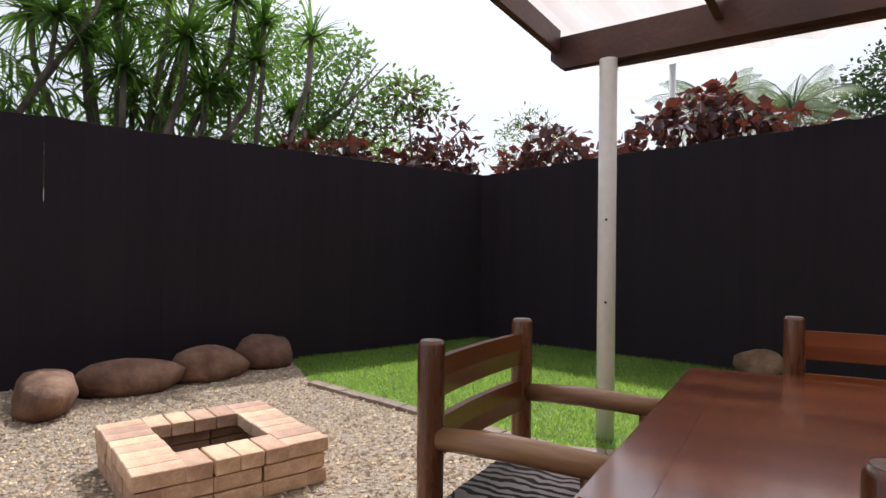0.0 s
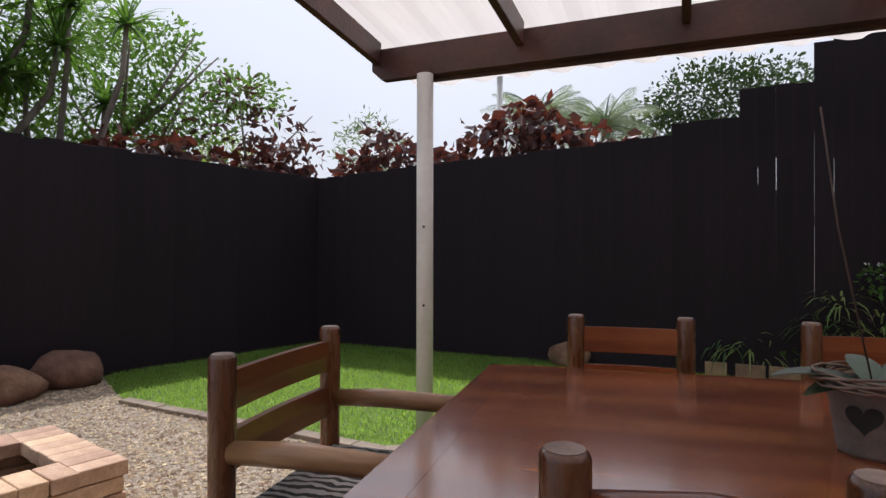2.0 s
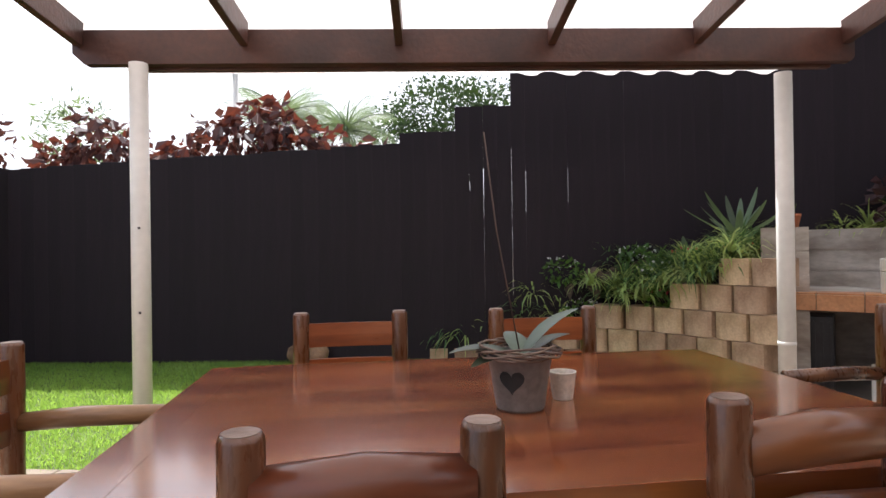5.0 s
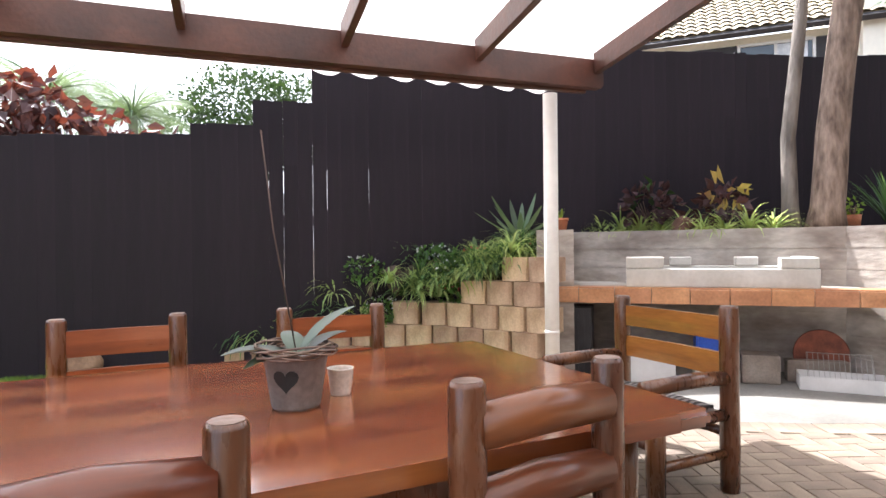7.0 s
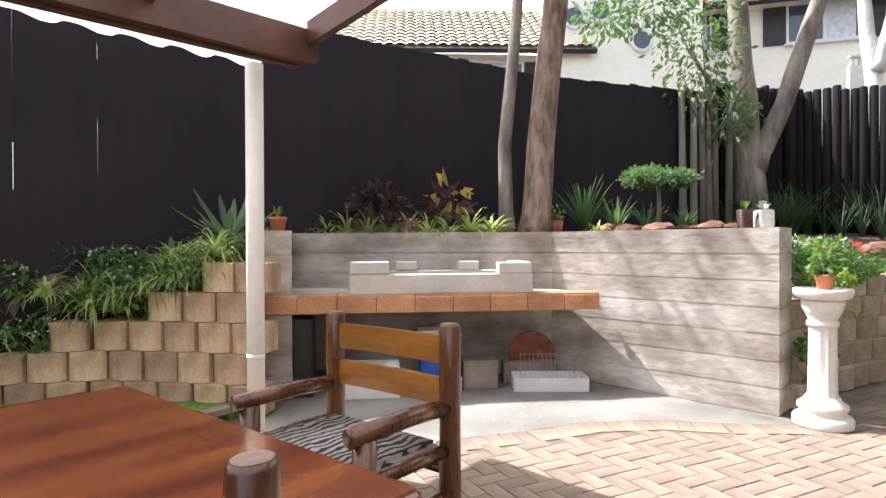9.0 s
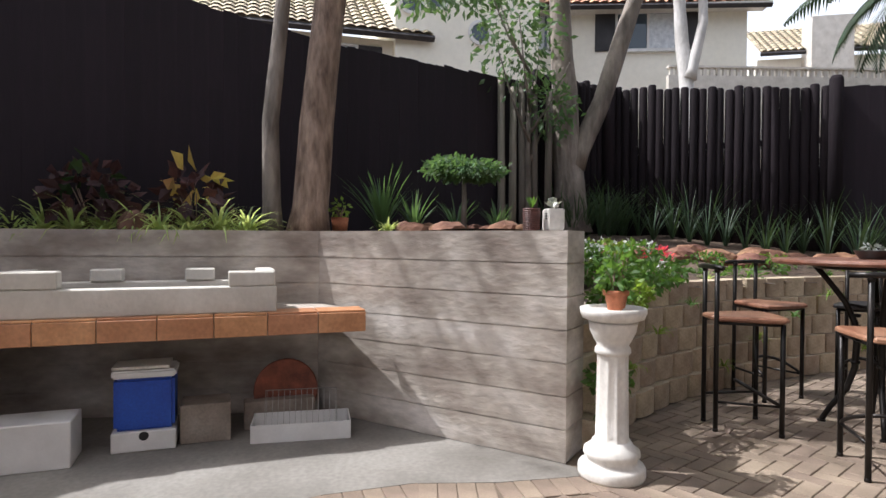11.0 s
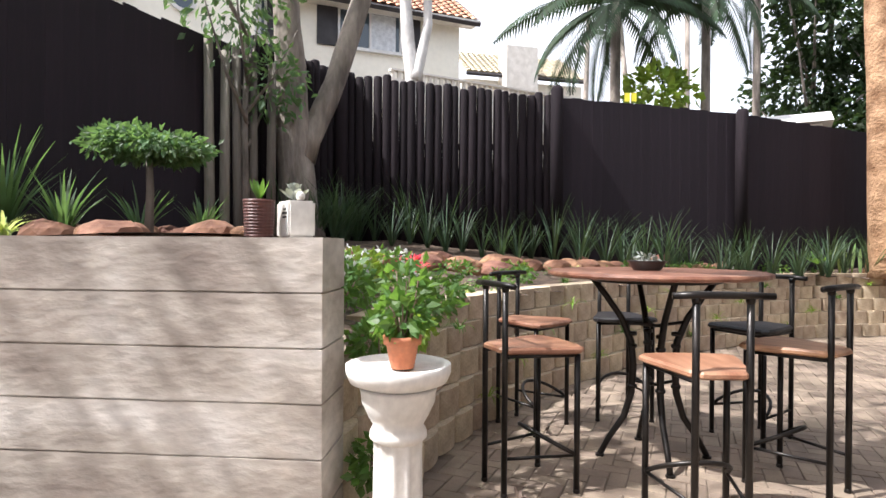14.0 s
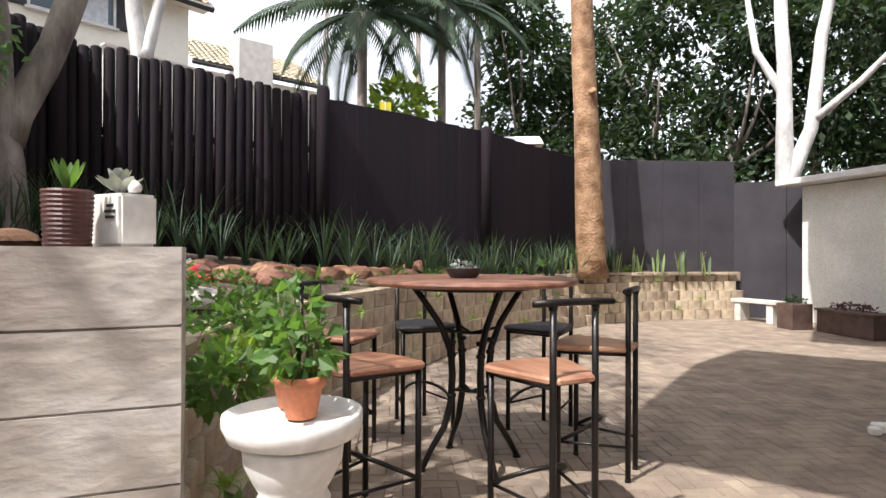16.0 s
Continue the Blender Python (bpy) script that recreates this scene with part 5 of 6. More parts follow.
for k, (w_, z) in enumerate(((0.03, 0.1), (0.05, 0.086), (0.04, 0.072))):
    part("lettering", B((0.03, 0.0565, z), (w_, 0.002, 0.007)), "hole_shade_print", t)
    part("lettering", B((0.03, -0.0565, z), (w_, 0.002, 0.007)), "hole_shade_print", t)
for ring_, (n_, el, L_) in enumerate(((8, 0.35, 0.075), (7, 0.8, 0.06), (5, 1.2, 0.045))):
    for k in range(n_):
        bigleaf(t, (-0.02, 0, 0.135 + 0.01 * ring_), k * 6.283 / n_ + ring_, el, L_, 0.042, "succulent", -0.5)
sh = part("shell", rockmesh(bmesh.new(), (0.055, 0, 0.145), (0.025, 0.02, 0.02), 77, 2), "plaster", t, "small white shell", smooth=True)

# ---- column with pots ----
PED = Vector((5.945, -2.27, 0))
t = thing("pedestal", "white fluted plaster column with round dish top beside the concrete wall", "pedestal", tuple(PED))
part("plinth", rings(bmesh.new(), [(0.2, 0), (0.205, 0.015), (0.205, 0.05), (0.195, 0.065), (0.16, 0.075), (0.155, 0.1), (0.172, 0.115), (0.17, 0.14), (0.13, 0.165), (0.115, 0.19)], 28), "plaster", t, smooth=True)
bb = bmesh.new()
lo = []
for z, r_ in ((0.188, 0.108), (0.21, 0.105), (0.6, 0.098), (0.64, 0.095)):
    row = []
    for i in range(64):
        a = 2 * math.pi * i / 64
        k = abs(math.sin(a * 5))
        row.append(bb.verts.new(((r_ - 0.014 * k ** 0.5 * (0 if z < 0.2 or z > 0.62 else 1)) * math.cos(a), (r_ - 0.014 * k ** 0.5 * (0 if z < 0.2 or z > 0.62 else 1)) * math.sin(a), z)))
    lo.append(row)
for a, b in zip(lo, lo[1:]):
    for i in range(64):
        bb.faces.new((a[i], a[(i + 1) % 64], b[(i + 1) % 64], b[i]))
part("fluted_shaft", bb, "plaster", t, smooth=True)
part("capital", rings(bmesh.new(), [(0.095, 0.638), (0.11, 0.65), (0.108, 0.67), (0.095, 0.69), (0.115, 0.72), (0.14, 0.765), (0.145, 0.80), (0.15, 0.812)], 28), "plaster", t, smooth=True)
t.scale = (0.95, 0.95, 1.115)
part("dish", rings(bmesh.new(), [(0.12, 0.81), (0.185, 0.83), (0.2, 0.86), (0.2, 0.885), (0.19, 0.888), (0.17, 0.872), (0.0, 0.868)], 32, cap=False), "plaster", t, smooth=True)
for i, (dx, dy, s, lab) in enumerate(((-0.03, 0.0, 1.0, "terracotta pot with a bushy green plant on the column dish"), (0.068, -0.055, 0.9, "terracotta pot with thin upright stems on the column dish"))):
    t = thing("flower_pot", lab, "pot", (PED.x + dx, PED.y + dy, 0.977))
    part("pot", rings(bmesh.new(), [(0.042 * s, 0), (0.058 * s, 0.085 * s), (0.068 * s, 0.085 * s), (0.07 * s, 0.115 * s), (0.06 * s, 0.115 * s), (0.055 * s, 0.095 * s), (0.0, 0.095 * s)], 20, cap=False), "terracotta", t, smooth=True)
    sb = bmesh.new()
    for k in range(7):
        a = k * 0.9 + i
        tube(sb, [(0, 0, 0.09), (0.04 * math.cos(a), 0.04 * math.sin(a), 0.2), (0.06 * math.cos(a), 0.06 * math.sin(a), 0.2 + 0.012 * k + 0.08 * i)], [0.004, 0.003, 0.0015], 5)
    part("stem", sb, "bark_brown", t, smooth=True)
    leafcloud("foliage", [((0, 0, 0.18 + 0.07 * i), (0.10, 0.10, 0.08 + 0.05 * i))], 130 if i == 0 else 110, 0.05, "leaf", t, 60 + i, aspect=0.75, shell=0.3)

# ---- bar table and stools ----
TCB = Vector((6.744, -4.549, 0))
t = thing("bar_table", "high round timber-topped bar table on black tubular steel legs", "table", tuple(TCB), 12)
part("tabletop", rings(bmesh.new(), [(0.69, 1.17), (0.715, 1.178), (0.72, 1.19), (0.715, 1.204), (0.70, 1.208)], 48), "bartop", t, smooth=False)
fr = bmesh.new()
tube(fr, [(0.42 * math.cos(2 * math.pi * i / 24), 0.42 * math.sin(2 * math.pi * i / 24), 1.155) for i in range(25)], 0.016, 8)
part("top_ring", fr, "iron", t, smooth=True)
for k in range(4):
    a = math.pi / 4 + k * math.pi / 2
    c_, s_ = math.cos(a), math.sin(a)
    pts = [(c_ * r_, s_ * r_, z) for r_, z in ((0.42, 1.16), (0.33, 1.05), (0.22, 0.9), (0.155, 0.75), (0.14, 0.6), (0.15, 0.42), (0.2, 0.26), (0.3, 0.12), (0.36, 0.012))]
    part("leg", tube(bmesh.new(), pts, [0.02, 0.021, 0.022, 0.024, 0.025, 0.024, 0.022, 0.02, 0.02], 10), "iron", t, smooth=True)
    part("foot", rings(bmesh.new(), [(0.03, 0), (0.03, 0.014)], 10, (c_ * 0.36, s_ * 0.36)), "iron", t)
    for z in (0.46, 0.72, 0.8):
        part("collar", rings(bmesh.new(), [(0.03, z - 0.012), (0.034, z), (0.03, z + 0.012)], 10, (c_ * 0.147, s_ * 0.147)), "iron", t, smooth=True)
for z, r_ in ((0.5, 0.16), (0.88, 0.22)):
    xb = bmesh.new()
    for k in range(2):
        a = math.pi / 4 + k * math.pi / 2
        tube(xb, [(-r_ * math.cos(a), -r_ * math.sin(a), z), (0, 0, z - 0.03), (r_ * math.cos(a), r_ * math.sin(a), z)], 0.011, 7)
    part("cross_brace", xb, "iron", t, smooth=True)


def stool(seat_mat, label):
    """Sitter looks to +y; back posts at y = 0."""
    t = thing("bar_stool", label, "stool", group="stools round the bar table")
    r_ = 0.0175
    for s in (-1, 1):
        part("back_post", tube(bmesh.new(), [(s * 0.125, 0, 0.0), (s * 0.125, 0, 0.7), (s * 0.125, 0, 1.10)], r_, 9), "iron", t, smooth=True)
        part("front_leg", tube(bmesh.new(), [(s * 0.215, 0.42, 0.0), (s * 0.215, 0.42, 0.74)], r_, 9), "iron", t, smooth=True)
        part("collar", rings(bmesh.new(), [(0.02, 1.075), (0.022, 1.09), (0.02, 1.105)], 9, (s * 0.125, 0)), "iron", t, smooth=True)
        for q in ((s * 0.125, 0), (s * 0.215, 0.42)):
            part("foot_cap", rings(bmesh.new(), [(0.02, 0), (0.02, 0.012), (0.015, 0.03)], 9, q), "iron", t, smooth=True)
        part("seat_rail", tube(bmesh.new(), [(s * 0.125, 0, 0.735), (s * 0.215, 0.42, 0.735)], 0.011, 8), "iron", t, smooth=True)
        part("side_stretcher", tube(bmesh.new(), [(s * 0.125, 0, 0.2), (s * 0.215, 0.42, 0.2)], 0.009, 8), "iron", t, smooth=True)
    part("top_bar", tube(bmesh.new(), [(-0.235, 0.0, 1.105), (-0.12, -0.012, 1.11), (0.12, -0.012, 1.11), (0.235, 0.0, 1.105)], [0.015, 0.017, 0.017, 0.015], 10), "iron", t, smooth=True)
    part("front_bar", tube(bmesh.new(), [(-0.215, 0.42, 0.735), (0.215, 0.42, 0.735)], 0.011, 8), "iron", t, smooth=True)
    arc = []
    for i in range(13):
        a = math.pi * i / 12
        arc.append((0.215 * math.cos(a), 0.42 - 0.3 * math.sin(a) * 0.75, 0.20 + 0.12 * math.sin(a)))
    part("foot_hoop", tube(bmesh.new(), arc, 0.012, 8), "iron", t, smooth=True)
    sb = bmesh.new()
    out = [(-0.15, 0.02), (-0.10, -0.025), (0.10, -0.025), (0.15, 0.02), (0.19, 0.17), (0.24, 0.33), (0.255, 0.42), (0.225, 0.46), (0.1, 0.485), (-0.1, 0.485), (-0.225, 0.46), (-0.255, 0.42), (-0.24, 0.33), (-0.19, 0.17)]
    prev = None
    for k, z in ((0.93, 0.745), (1.0, 0.755), (1.0, 0.77), (0.95, 0.782)):
        row = [sb.verts.new((x * k, 0.22 + (y - 0.22) * k, z)) for x, y in out]
        if prev:
            for i in range(len(out)):
                sb.faces.new((prev[i], prev[(i + 1) % len(out)], row[(i + 1) % len(out)], row[i]))
        else:
            sb.faces.new(list(reversed(row)))
        prev = row
    sb.faces.new(prev)
    part("seat", sb, seat_mat, t)
    return t


t.scale = (0.985, 0.985, 1.037)
s1 = stool("seatwood", "black tube-steel bar stool with a sun-bleached wooden seat")
s2 = stool("seatdark", "black tube-steel bar stool with a dark seat")
ST = [(86, 1.242, 0, -4), (144.4, 1.243, 0, 5), (202.7, 1.04, 0, -17), (17, 1.22, 0, 0), (-33.5, 1.21, 1, 0), (-95, 1.22, 1, 0)]
made = {0: s1, 1: s2}
used = set()
for a, r_, k, tw in ST:
    p = TCB + Vector((math.cos(radians(a)), math.sin(radians(a)), 0)) * r_
    m_ = pose(p.x, p.y, 0, 0, 0, a + 90 + tw)
    if k not in used:
        made[k].matrix_basis = m_
        made[k].scale = (1, 1, 1.075)
        used.add(k)
    else:
        copy_thing(made[k], m_).scale = (1, 1, 1.075)
t = thing("bonsai_bowl", "dark oval bowl with pale succulents on the bar table", "pot", (TCB.x + 0.05, TCB.y + 0.02, 1.2535), 20)
bb = rings(bmesh.new(), [(0.085, 0), (0.10, 0.012), (0.13, 0.06), (0.135, 0.066), (0.12, 0.066), (0.1, 0.05)], 24)
bmesh.ops.transform(bb, matrix=Matrix.Diagonal((1, 0.75, 1, 1)), verts=bb.verts)
part("bowl", bb, "bonsaipot", t, smooth=True)
leafcloud("succulents", [((0, 0, 0.075), (0.08, 0.06, 0.03))], 90, 0.03, "succulent", t, 5, aspect=0.6)

# ---- under the counter ----


def under(s, back):
    p = slab_pt(s, back, 0)
    return (p.x, p.y, 0.0)


ua = ang
t = thing("black_crate", "black ribbed plastic bin under the counter", "crate", under(SL - 0.28, 0.25), ua)
part("body", B((0, 0, 0.34), (0.34, 0.3, 0.68), 0.01), "black", t)
for k in range(6):
    part("rib", B((-0.14 + 0.056 * k, 0.155, 0.33), (0.02, 0.012, 0.6), 0.003), "black", t)
t = thing("storage_box", "plain white box under the counter", "box", under(SL - 0.95, 0.12), ua)
part("body", B((0, 0, 0.14), (0.5, 0.3, 0.28), 0.006), "cardwhite", t)
t = thing("cool_box", "blue plastic cool box with white lid under the counter", "cooler", (*under(1.42, 0.3)[:2], 0.13), ua)
part("body", B((0, 0, 0.17), (0.36, 0.27, 0.34), 0.02, seg=2), "blue", t)
part("lid", B((0, 0, 0.365), (0.38, 0.29, 0.05), 0.012, seg=2), "cardwhite", t)
part("lid_board", B((0.02, 0, 0.405), (0.34, 0.26, 0.02), 0.004), "cream", t)
t = thing("storage_box", "low grey-white box under the blue cool box", "box", under(1.42, 0.3), ua)
part("body", B((0, 0, 0.064), (0.38, 0.32, 0.128), 0.006), "cardwhite", t)
# flat dark disc in place of the shaded hole
part("hand_hole", rings(bmesh.new(), [(0.03, 0.0), (0.03, 0.002)], 10), "hole_shade_print", t)
t.children[-1].matrix_basis = Matrix.Translation((0, 0.161, 0.1)) @ Matrix.Rotation(radians(-90), 4, "X")
t = thing("storage_box", "plain grey-brown box under the counter", "box", under(1.05, 0.32), ua)
part("body", B((0, 0, 0.13), (0.32, 0.26, 0.26), 0.006), "cardbrown", t)
t = thing("tray_box", "shallow white tray box holding wire barbecue grids, under the counter", "box", under(0.42, 0.16), ua - 8)
part("base", B((0, 0, 0.006), (0.66, 0.30, 0.012)), "cardwhite", t)
for y in (-0.15, 0.15):
    part("side", B((0, y, 0.06), (0.66, 0.008, 0.12)), "cardwhite", t)
for x in (-0.33, 0.33):
    part("side", B((x, 0, 0.06), (0.008, 0.29, 0.12)), "cardwhite", t)
t = thing("barbecue_grid", "folded wire barbecue grid leaning in the white tray box", "grill", (*under(0.42, 0.2)[:2], 0.014), ua - 8)
gb = bmesh.new()
for k in range(13):
    x = -0.24 + 0.04 * k
    tube(gb, [(x, 0.06, 0), (x, -0.1, 0.27)], 0.0022, 5)
tube(gb, [(-0.25, 0.06, 0.0), (0.25, 0.06, 0.0), (0.25, -0.1, 0.27), (-0.25, -0.1, 0.27), (-0.25, 0.06, 0.0)], 0.004, 6)
part("grid", gb, "steel", t)
t = thing("copper_pan", "round rusty copper pan standing against the wall under the counter", "pan", (*under(0.5, 0.48)[:2], 0.3), ua)
pb = rings(bmesh.new(), [(0.17, 0), (0.23, 0.012), (0.235, 0.03), (0.22, 0.03), (0.16, 0.014)], 28)
bmesh.ops.transform(pb, matrix=Matrix.Translation((0, 0, 0.24)) @ Matrix.Rotation(radians(-80), 4, "X"), verts=pb.verts)
part("pan", pb, "copper", t, smooth=True)
t.location.z = 0.0
t = thing("clutter_box", "dark box supporting the pan under the counter", "box", under(0.55, 0.42), ua)
part("body", B((0, 0.0, 0.1), (0.5, 0.12, 0.2), 0.005), "cardbrown", t)

# small things on the paving
ob = part("dry_leaf", straps(bmesh.new(), (0, 0, 0.005), 9, 0.07, 0.02, 0.3, 5, 1.4, 3), "wicker")
ob.location = (6.63, -3.35, 0.004)
tagged(ob, "small curled dry leaf cluster lying on the brick paving", "leaf")
t = thing("paving_block", "small broken white plaster block on the shaded paving", "stone", (4.36, -7.0, 0), 20)
part("block", B((0, 0, 0.035), (0.2, 0.12, 0.07), 0.012), "plaster", t)
part("chip", B((0.12, 0.08, 0.03), (0.08, 0.07, 0.06), 0.01), "plaster", t)

# ---- beyond the fences ----


def window(t, c, w, h, mm, shut=True, curtain=True):
    """Window with frame, panes and shutters on a wall; local x along the wall, y out of it."""
    f = bmesh.new()
    for x in (-w / 2, 0, w / 2):
        box(f, (c[0] + x, c[1] + 0.03, c[2]), (0.07, 0.1, h), mm)
    for z in (-h / 2, h / 2):
        box(f, (c[0], c[1] + 0.03, c[2] + z), (w, 0.1, 0.07), mm)
    wf = part("window", f, "cardwhite", t, "white window frame")
    part("pane", B((c[0], c[1] + 0.01, c[2]), (w - 0.06, 0.02, h - 0.06), 0, mm), "glass", wf)
    if curtain:
        part("curtain", B((c[0] + w * 0.22, c[1] + 0.025, c[2]), (w * 0.4, 0.012, h - 0.1), 0, mm), "curtain", wf)
    part("sill", B((c[0], c[1] + 0.08, c[2] - h / 2 - 0.06), (w + 0.2, 0.16, 0.06), 0, mm), "cardwhite", wf)
    if shut:
        for s in (-1, 1):
            sb_ = B((c[0] + s * (w / 2 + 0.38), c[1] + 0.04, c[2]), (0.66, 0.06, h + 0.05), 0.006, mm)
            part("shutter", sb_, "shutter", t, "dark wooden shutter")


def tiled_roof(t, p0, p1, up, run, mat_, name="roof"):
    """Roof slope from the eave p0-p1 going up along the vector up; rows of tiles overlap."""
    p0, p1, up = Vector(p0), Vector(p1), Vector(up)
    d = (p1 - p0)
    n = int(d.length / 0.3)
    rows = int(up.length / 0.34)
    verts, faces = [], []
    nn = d.cross(up).normalized()
    if nn.z < 0:
        nn = -nn
    for j in range(rows):
        a = up * (j / rows)
        b = up * ((j + 1.12) / rows)
        for i in range(n):
            for k in range(3):
                x0, x1 = (i + k / 3) / n, (i + (k + 1) / 3) / n
                h0, h1 = (0.0, 0.055, 0.055, 0.0)[k], (0.0, 0.055, 0.055, 0.0)[k + 1]
                q = len(verts)
                verts += [p0 + d * x0 + a + nn * (h0 + 0.05), p0 + d * x1 + a + nn * (h1 + 0.05), p0 + d * x1 + b + nn * h1, p0 + d * x0 + b + nn * h0]
                faces.append((q, q + 1, q + 2, q + 3))
    raw("roof_tiles", verts, faces, mat_, t, kind="stuff")
    bb_ = bmesh.new()
    vs = [bb_.verts.new(v) for v in (p0, p1, p1 + up, p0 + up)]
    bb_.faces.new(vs)
    part(name, bb_, mat_, t)
    fb_ = bmesh.new()
    dd = d.normalized()
    out = -Vector((up.x, up.y, 0)).normalized()
    tube(fb_, [p0 + out * 0.02 - Vector((0, 0, 0.09)), p1 + out * 0.02 - Vector((0, 0, 0.09))], 0.1, 4)
    part("fascia", fb_, "shutter", t, "dark brown fascia board")


# main house across the fence
ha, hb_ = Vector((23.2, -3.0, 0)), Vector((21.85, -13.05, 0))
hd = hb_ - ha
hn = Vector((hd.y, -hd.x, 0)).normalized()
if hn.x > 0:
    hn = -hn
t = thing("house", "cream two-storey house with orange tile roof and dark shutters", "house")
mm = Matrix.Translation(ha) @ Matrix.Rotation(math.atan2(hd.y, hd.x), 4, "Z")
sy = -1
Lh = hd.length
w_ = bmesh.new()
box(w_, (Lh / 2, 4.0, 3.65), (Lh, 8.0, 9.3), mm)
part("wall", w_, "render", t)
mo = mm @ Matrix.Diagonal((1, -1, 1, 1))
for cx, w0 in ((6.9, 2.1), (2.8, 1.5)):
    f = bmesh.new()
    window(t, (cx, 0.0, 7.7), w0, 1.25, mo)
tiled_roof(t, ha + hn * 0.7 + Vector((0, 0.6, 8.45)), hb_ + hn * 0.7 + Vector((0, -0.5, 8.35)), -hn * 4.6 + Vector((0, 0, 3.3)), 0, "roof")
t.location = (0, 0.9, 0.8)
part("soffit", B((Lh / 2, -0.35, 8.33), (Lh + 1.0, 0.75, 0.06), 0, mm), "cream", t)

# left house
ga, gb_ = Vector((17.6, 6.5, 0)), Vector((20.2, -3.6, 0))
gd = gb_ - ga
t = thing("house", "cream two-storey house with pale tile roof and round windows", "house")
mm = Matrix.Translation(ga) @ Matrix.Rotation(math.atan2(gd.y, gd.x), 4, "Z")
mo = mm @ Matrix.Diagonal((1, -1, 1, 1))
Lg = gd.length
part("wall", B((Lg / 2, 3.0, 2.6), (Lg, 6, 7.2), 0, mm), "render", t)
part("gable_wall", B((Lg - 2.0, 2.6, 4.7), (4.4, 5.8, 11.4), 0, mm), "render", t)
for cx, cz in ((Lg - 3.75, 7.25), (Lg - 2.95, 7.45), (Lg - 1.7, 6.6)):
    rb = rings(bmesh.new(), [(0.36, 0), (0.36, 0.06), (0.27, 0.07), (0.26, 0.02)], 20, cap=False)
    bmesh.ops.transform(rb, matrix=mo @ Matrix.Translation((cx, 0.3, cz)) @ Matrix.Rotation(radians(-90), 4, "X"), verts=rb.verts)
    rw = part("round_window", rb, "cardwhite", t, "round white-framed window")
    rb = rings(bmesh.new(), [(0.27, 0.0), (0.27, 0.02)], 20)
    bmesh.ops.transform(rb, matrix=mo @ Matrix.Translation((cx, 0.3, cz)) @ Matrix.Rotation(radians(-90), 4, "X"), verts=rb.verts)
    part("pane", rb, "glass", rw)
for cx in (1.2, 4.3):
    window(t, (cx, 0.0, 5.45), 1.8, 1.0, mo)
gn = Vector((gd.y, -gd.x, 0)).normalized()
if gn.x > 0:
    gn = -gn
tiled_roof(t, ga + gn * 0.5 + Vector((0, 0.5, 6.25)), ga + gd * 0.70 + gn * 0.5 + Vector((0, 0, 6.3)), -gn * 3.4 + Vector((0, 0, 2.4)), 0, "roof_pale")

t.location = (0.2, -0.9, 0.8)
# lower house further right
t = thing("house", "low cream house with orange tile roof further along behind the fence", "house")
ka, kb = Vector((28.6, -16.9, 0)), Vector((26.9, -23.0, 0))
kd = kb - ka
kn = Vector((kd.y, -kd.x, 0)).normalized()
if kn.x > 0:
    kn = -kn
mm = Matrix.Translation(ka) @ Matrix.Rotation(math.atan2(kd.y, kd.x), 4, "Z")
part("wall", B((kd.length / 2, 3, 4.8), (kd.length, 6, 9.6), 0, mm), "render", t)
tiled_roof(t, ka + kn * 0.5 + Vector((0, 0, 9.8)), kb + kn * 0.5 + Vector((0, 0, 9.8)), -kn * 3 + Vector((0, 0, 1.9)), 0, "roof_pale")
t.location = (0, 0.4, 0.0)
part("gable", B((2.6, -0.6, 5.5), (1.6, 1.2, 11.0), 0, mm), "cream", t)
# street wall in front of the houses
t = thing("boundary_wall", "long cream boundary wall with lattice coping in front of the houses", "wall")
t["kind"] = "structure"
wa, wb_ = Vector((20.8, -9.0, 0)), Vector((20.6, -22.0, 0))
mm = Matrix.Translation(wa) @ Matrix.Rotation(math.atan2((wb_ - wa).y, (wb_ - wa).x), 4, "Z")
part("wall", B((6.5, 0, 3.3), (13, 0.2, 6.6), 0, mm), "cream", t)
cb = bmesh.new()
for i in range(60):
    box(cb, (0.1 + i * 0.215, 0, 6.72), (0.09, 0.12, 0.24), mm)
part("lattice", cb, "cream", t, kind="stuff")
part("coping", B((6.5, 0, 6.87), (13, 0.24, 0.06), 0, mm), "cream", t)

# small shed roof
t = thing("shed", "pale shed with low gabled roof beyond the fence", "shed", (12.6, -15.6, 0), -60)
part("wall", B((0, 0, 2.1), (2.0, 2.0, 4.2)), "cream", t)
rb = bmesh.new()
prism(rb, [(-1.2, 0), (1.2, 0), (0, 0.42)], -1.2, 1.2)
bmesh.ops.transform(rb, matrix=Matrix.Translation((0, 0, 4.22)) @ Matrix.Rotation(radians(90), 4, "X"), verts=rb.verts)
part("roof", rb, "cardwhite", t)

# white building on the right
t = thing("white_building", "white-painted block building with a flat roof edge", "building")
wp, wd = Vector((5.15, -15.6, 0)), Vector((-0.72, 0.69, 0)).normalized()
mm = Matrix.Translation(wp) @ Matrix.Rotation(math.atan2(wd.y, wd.x), 4, "Z")
for c_ in range(14):
    for k in range(9):
        off = 0.2 if c_ % 2 else 0
        x0, x1 = max(0, k * 0.4 - off), min(3.4, (k + 1) * 0.4 - off)
        if x1 - x0 > 0.05:
            part("block_course", B(((x0 + x1) / 2, -0.1, 0.1 + c_ * 0.2), (x1 - x0 - 0.006, 0.2, 0.194), 0.002, mm), "whitewall", t)
part("wall_core", B((1.7, -0.13, 1.4), (3.38, 0.16, 2.79), 0, mm), "whitewall", t)
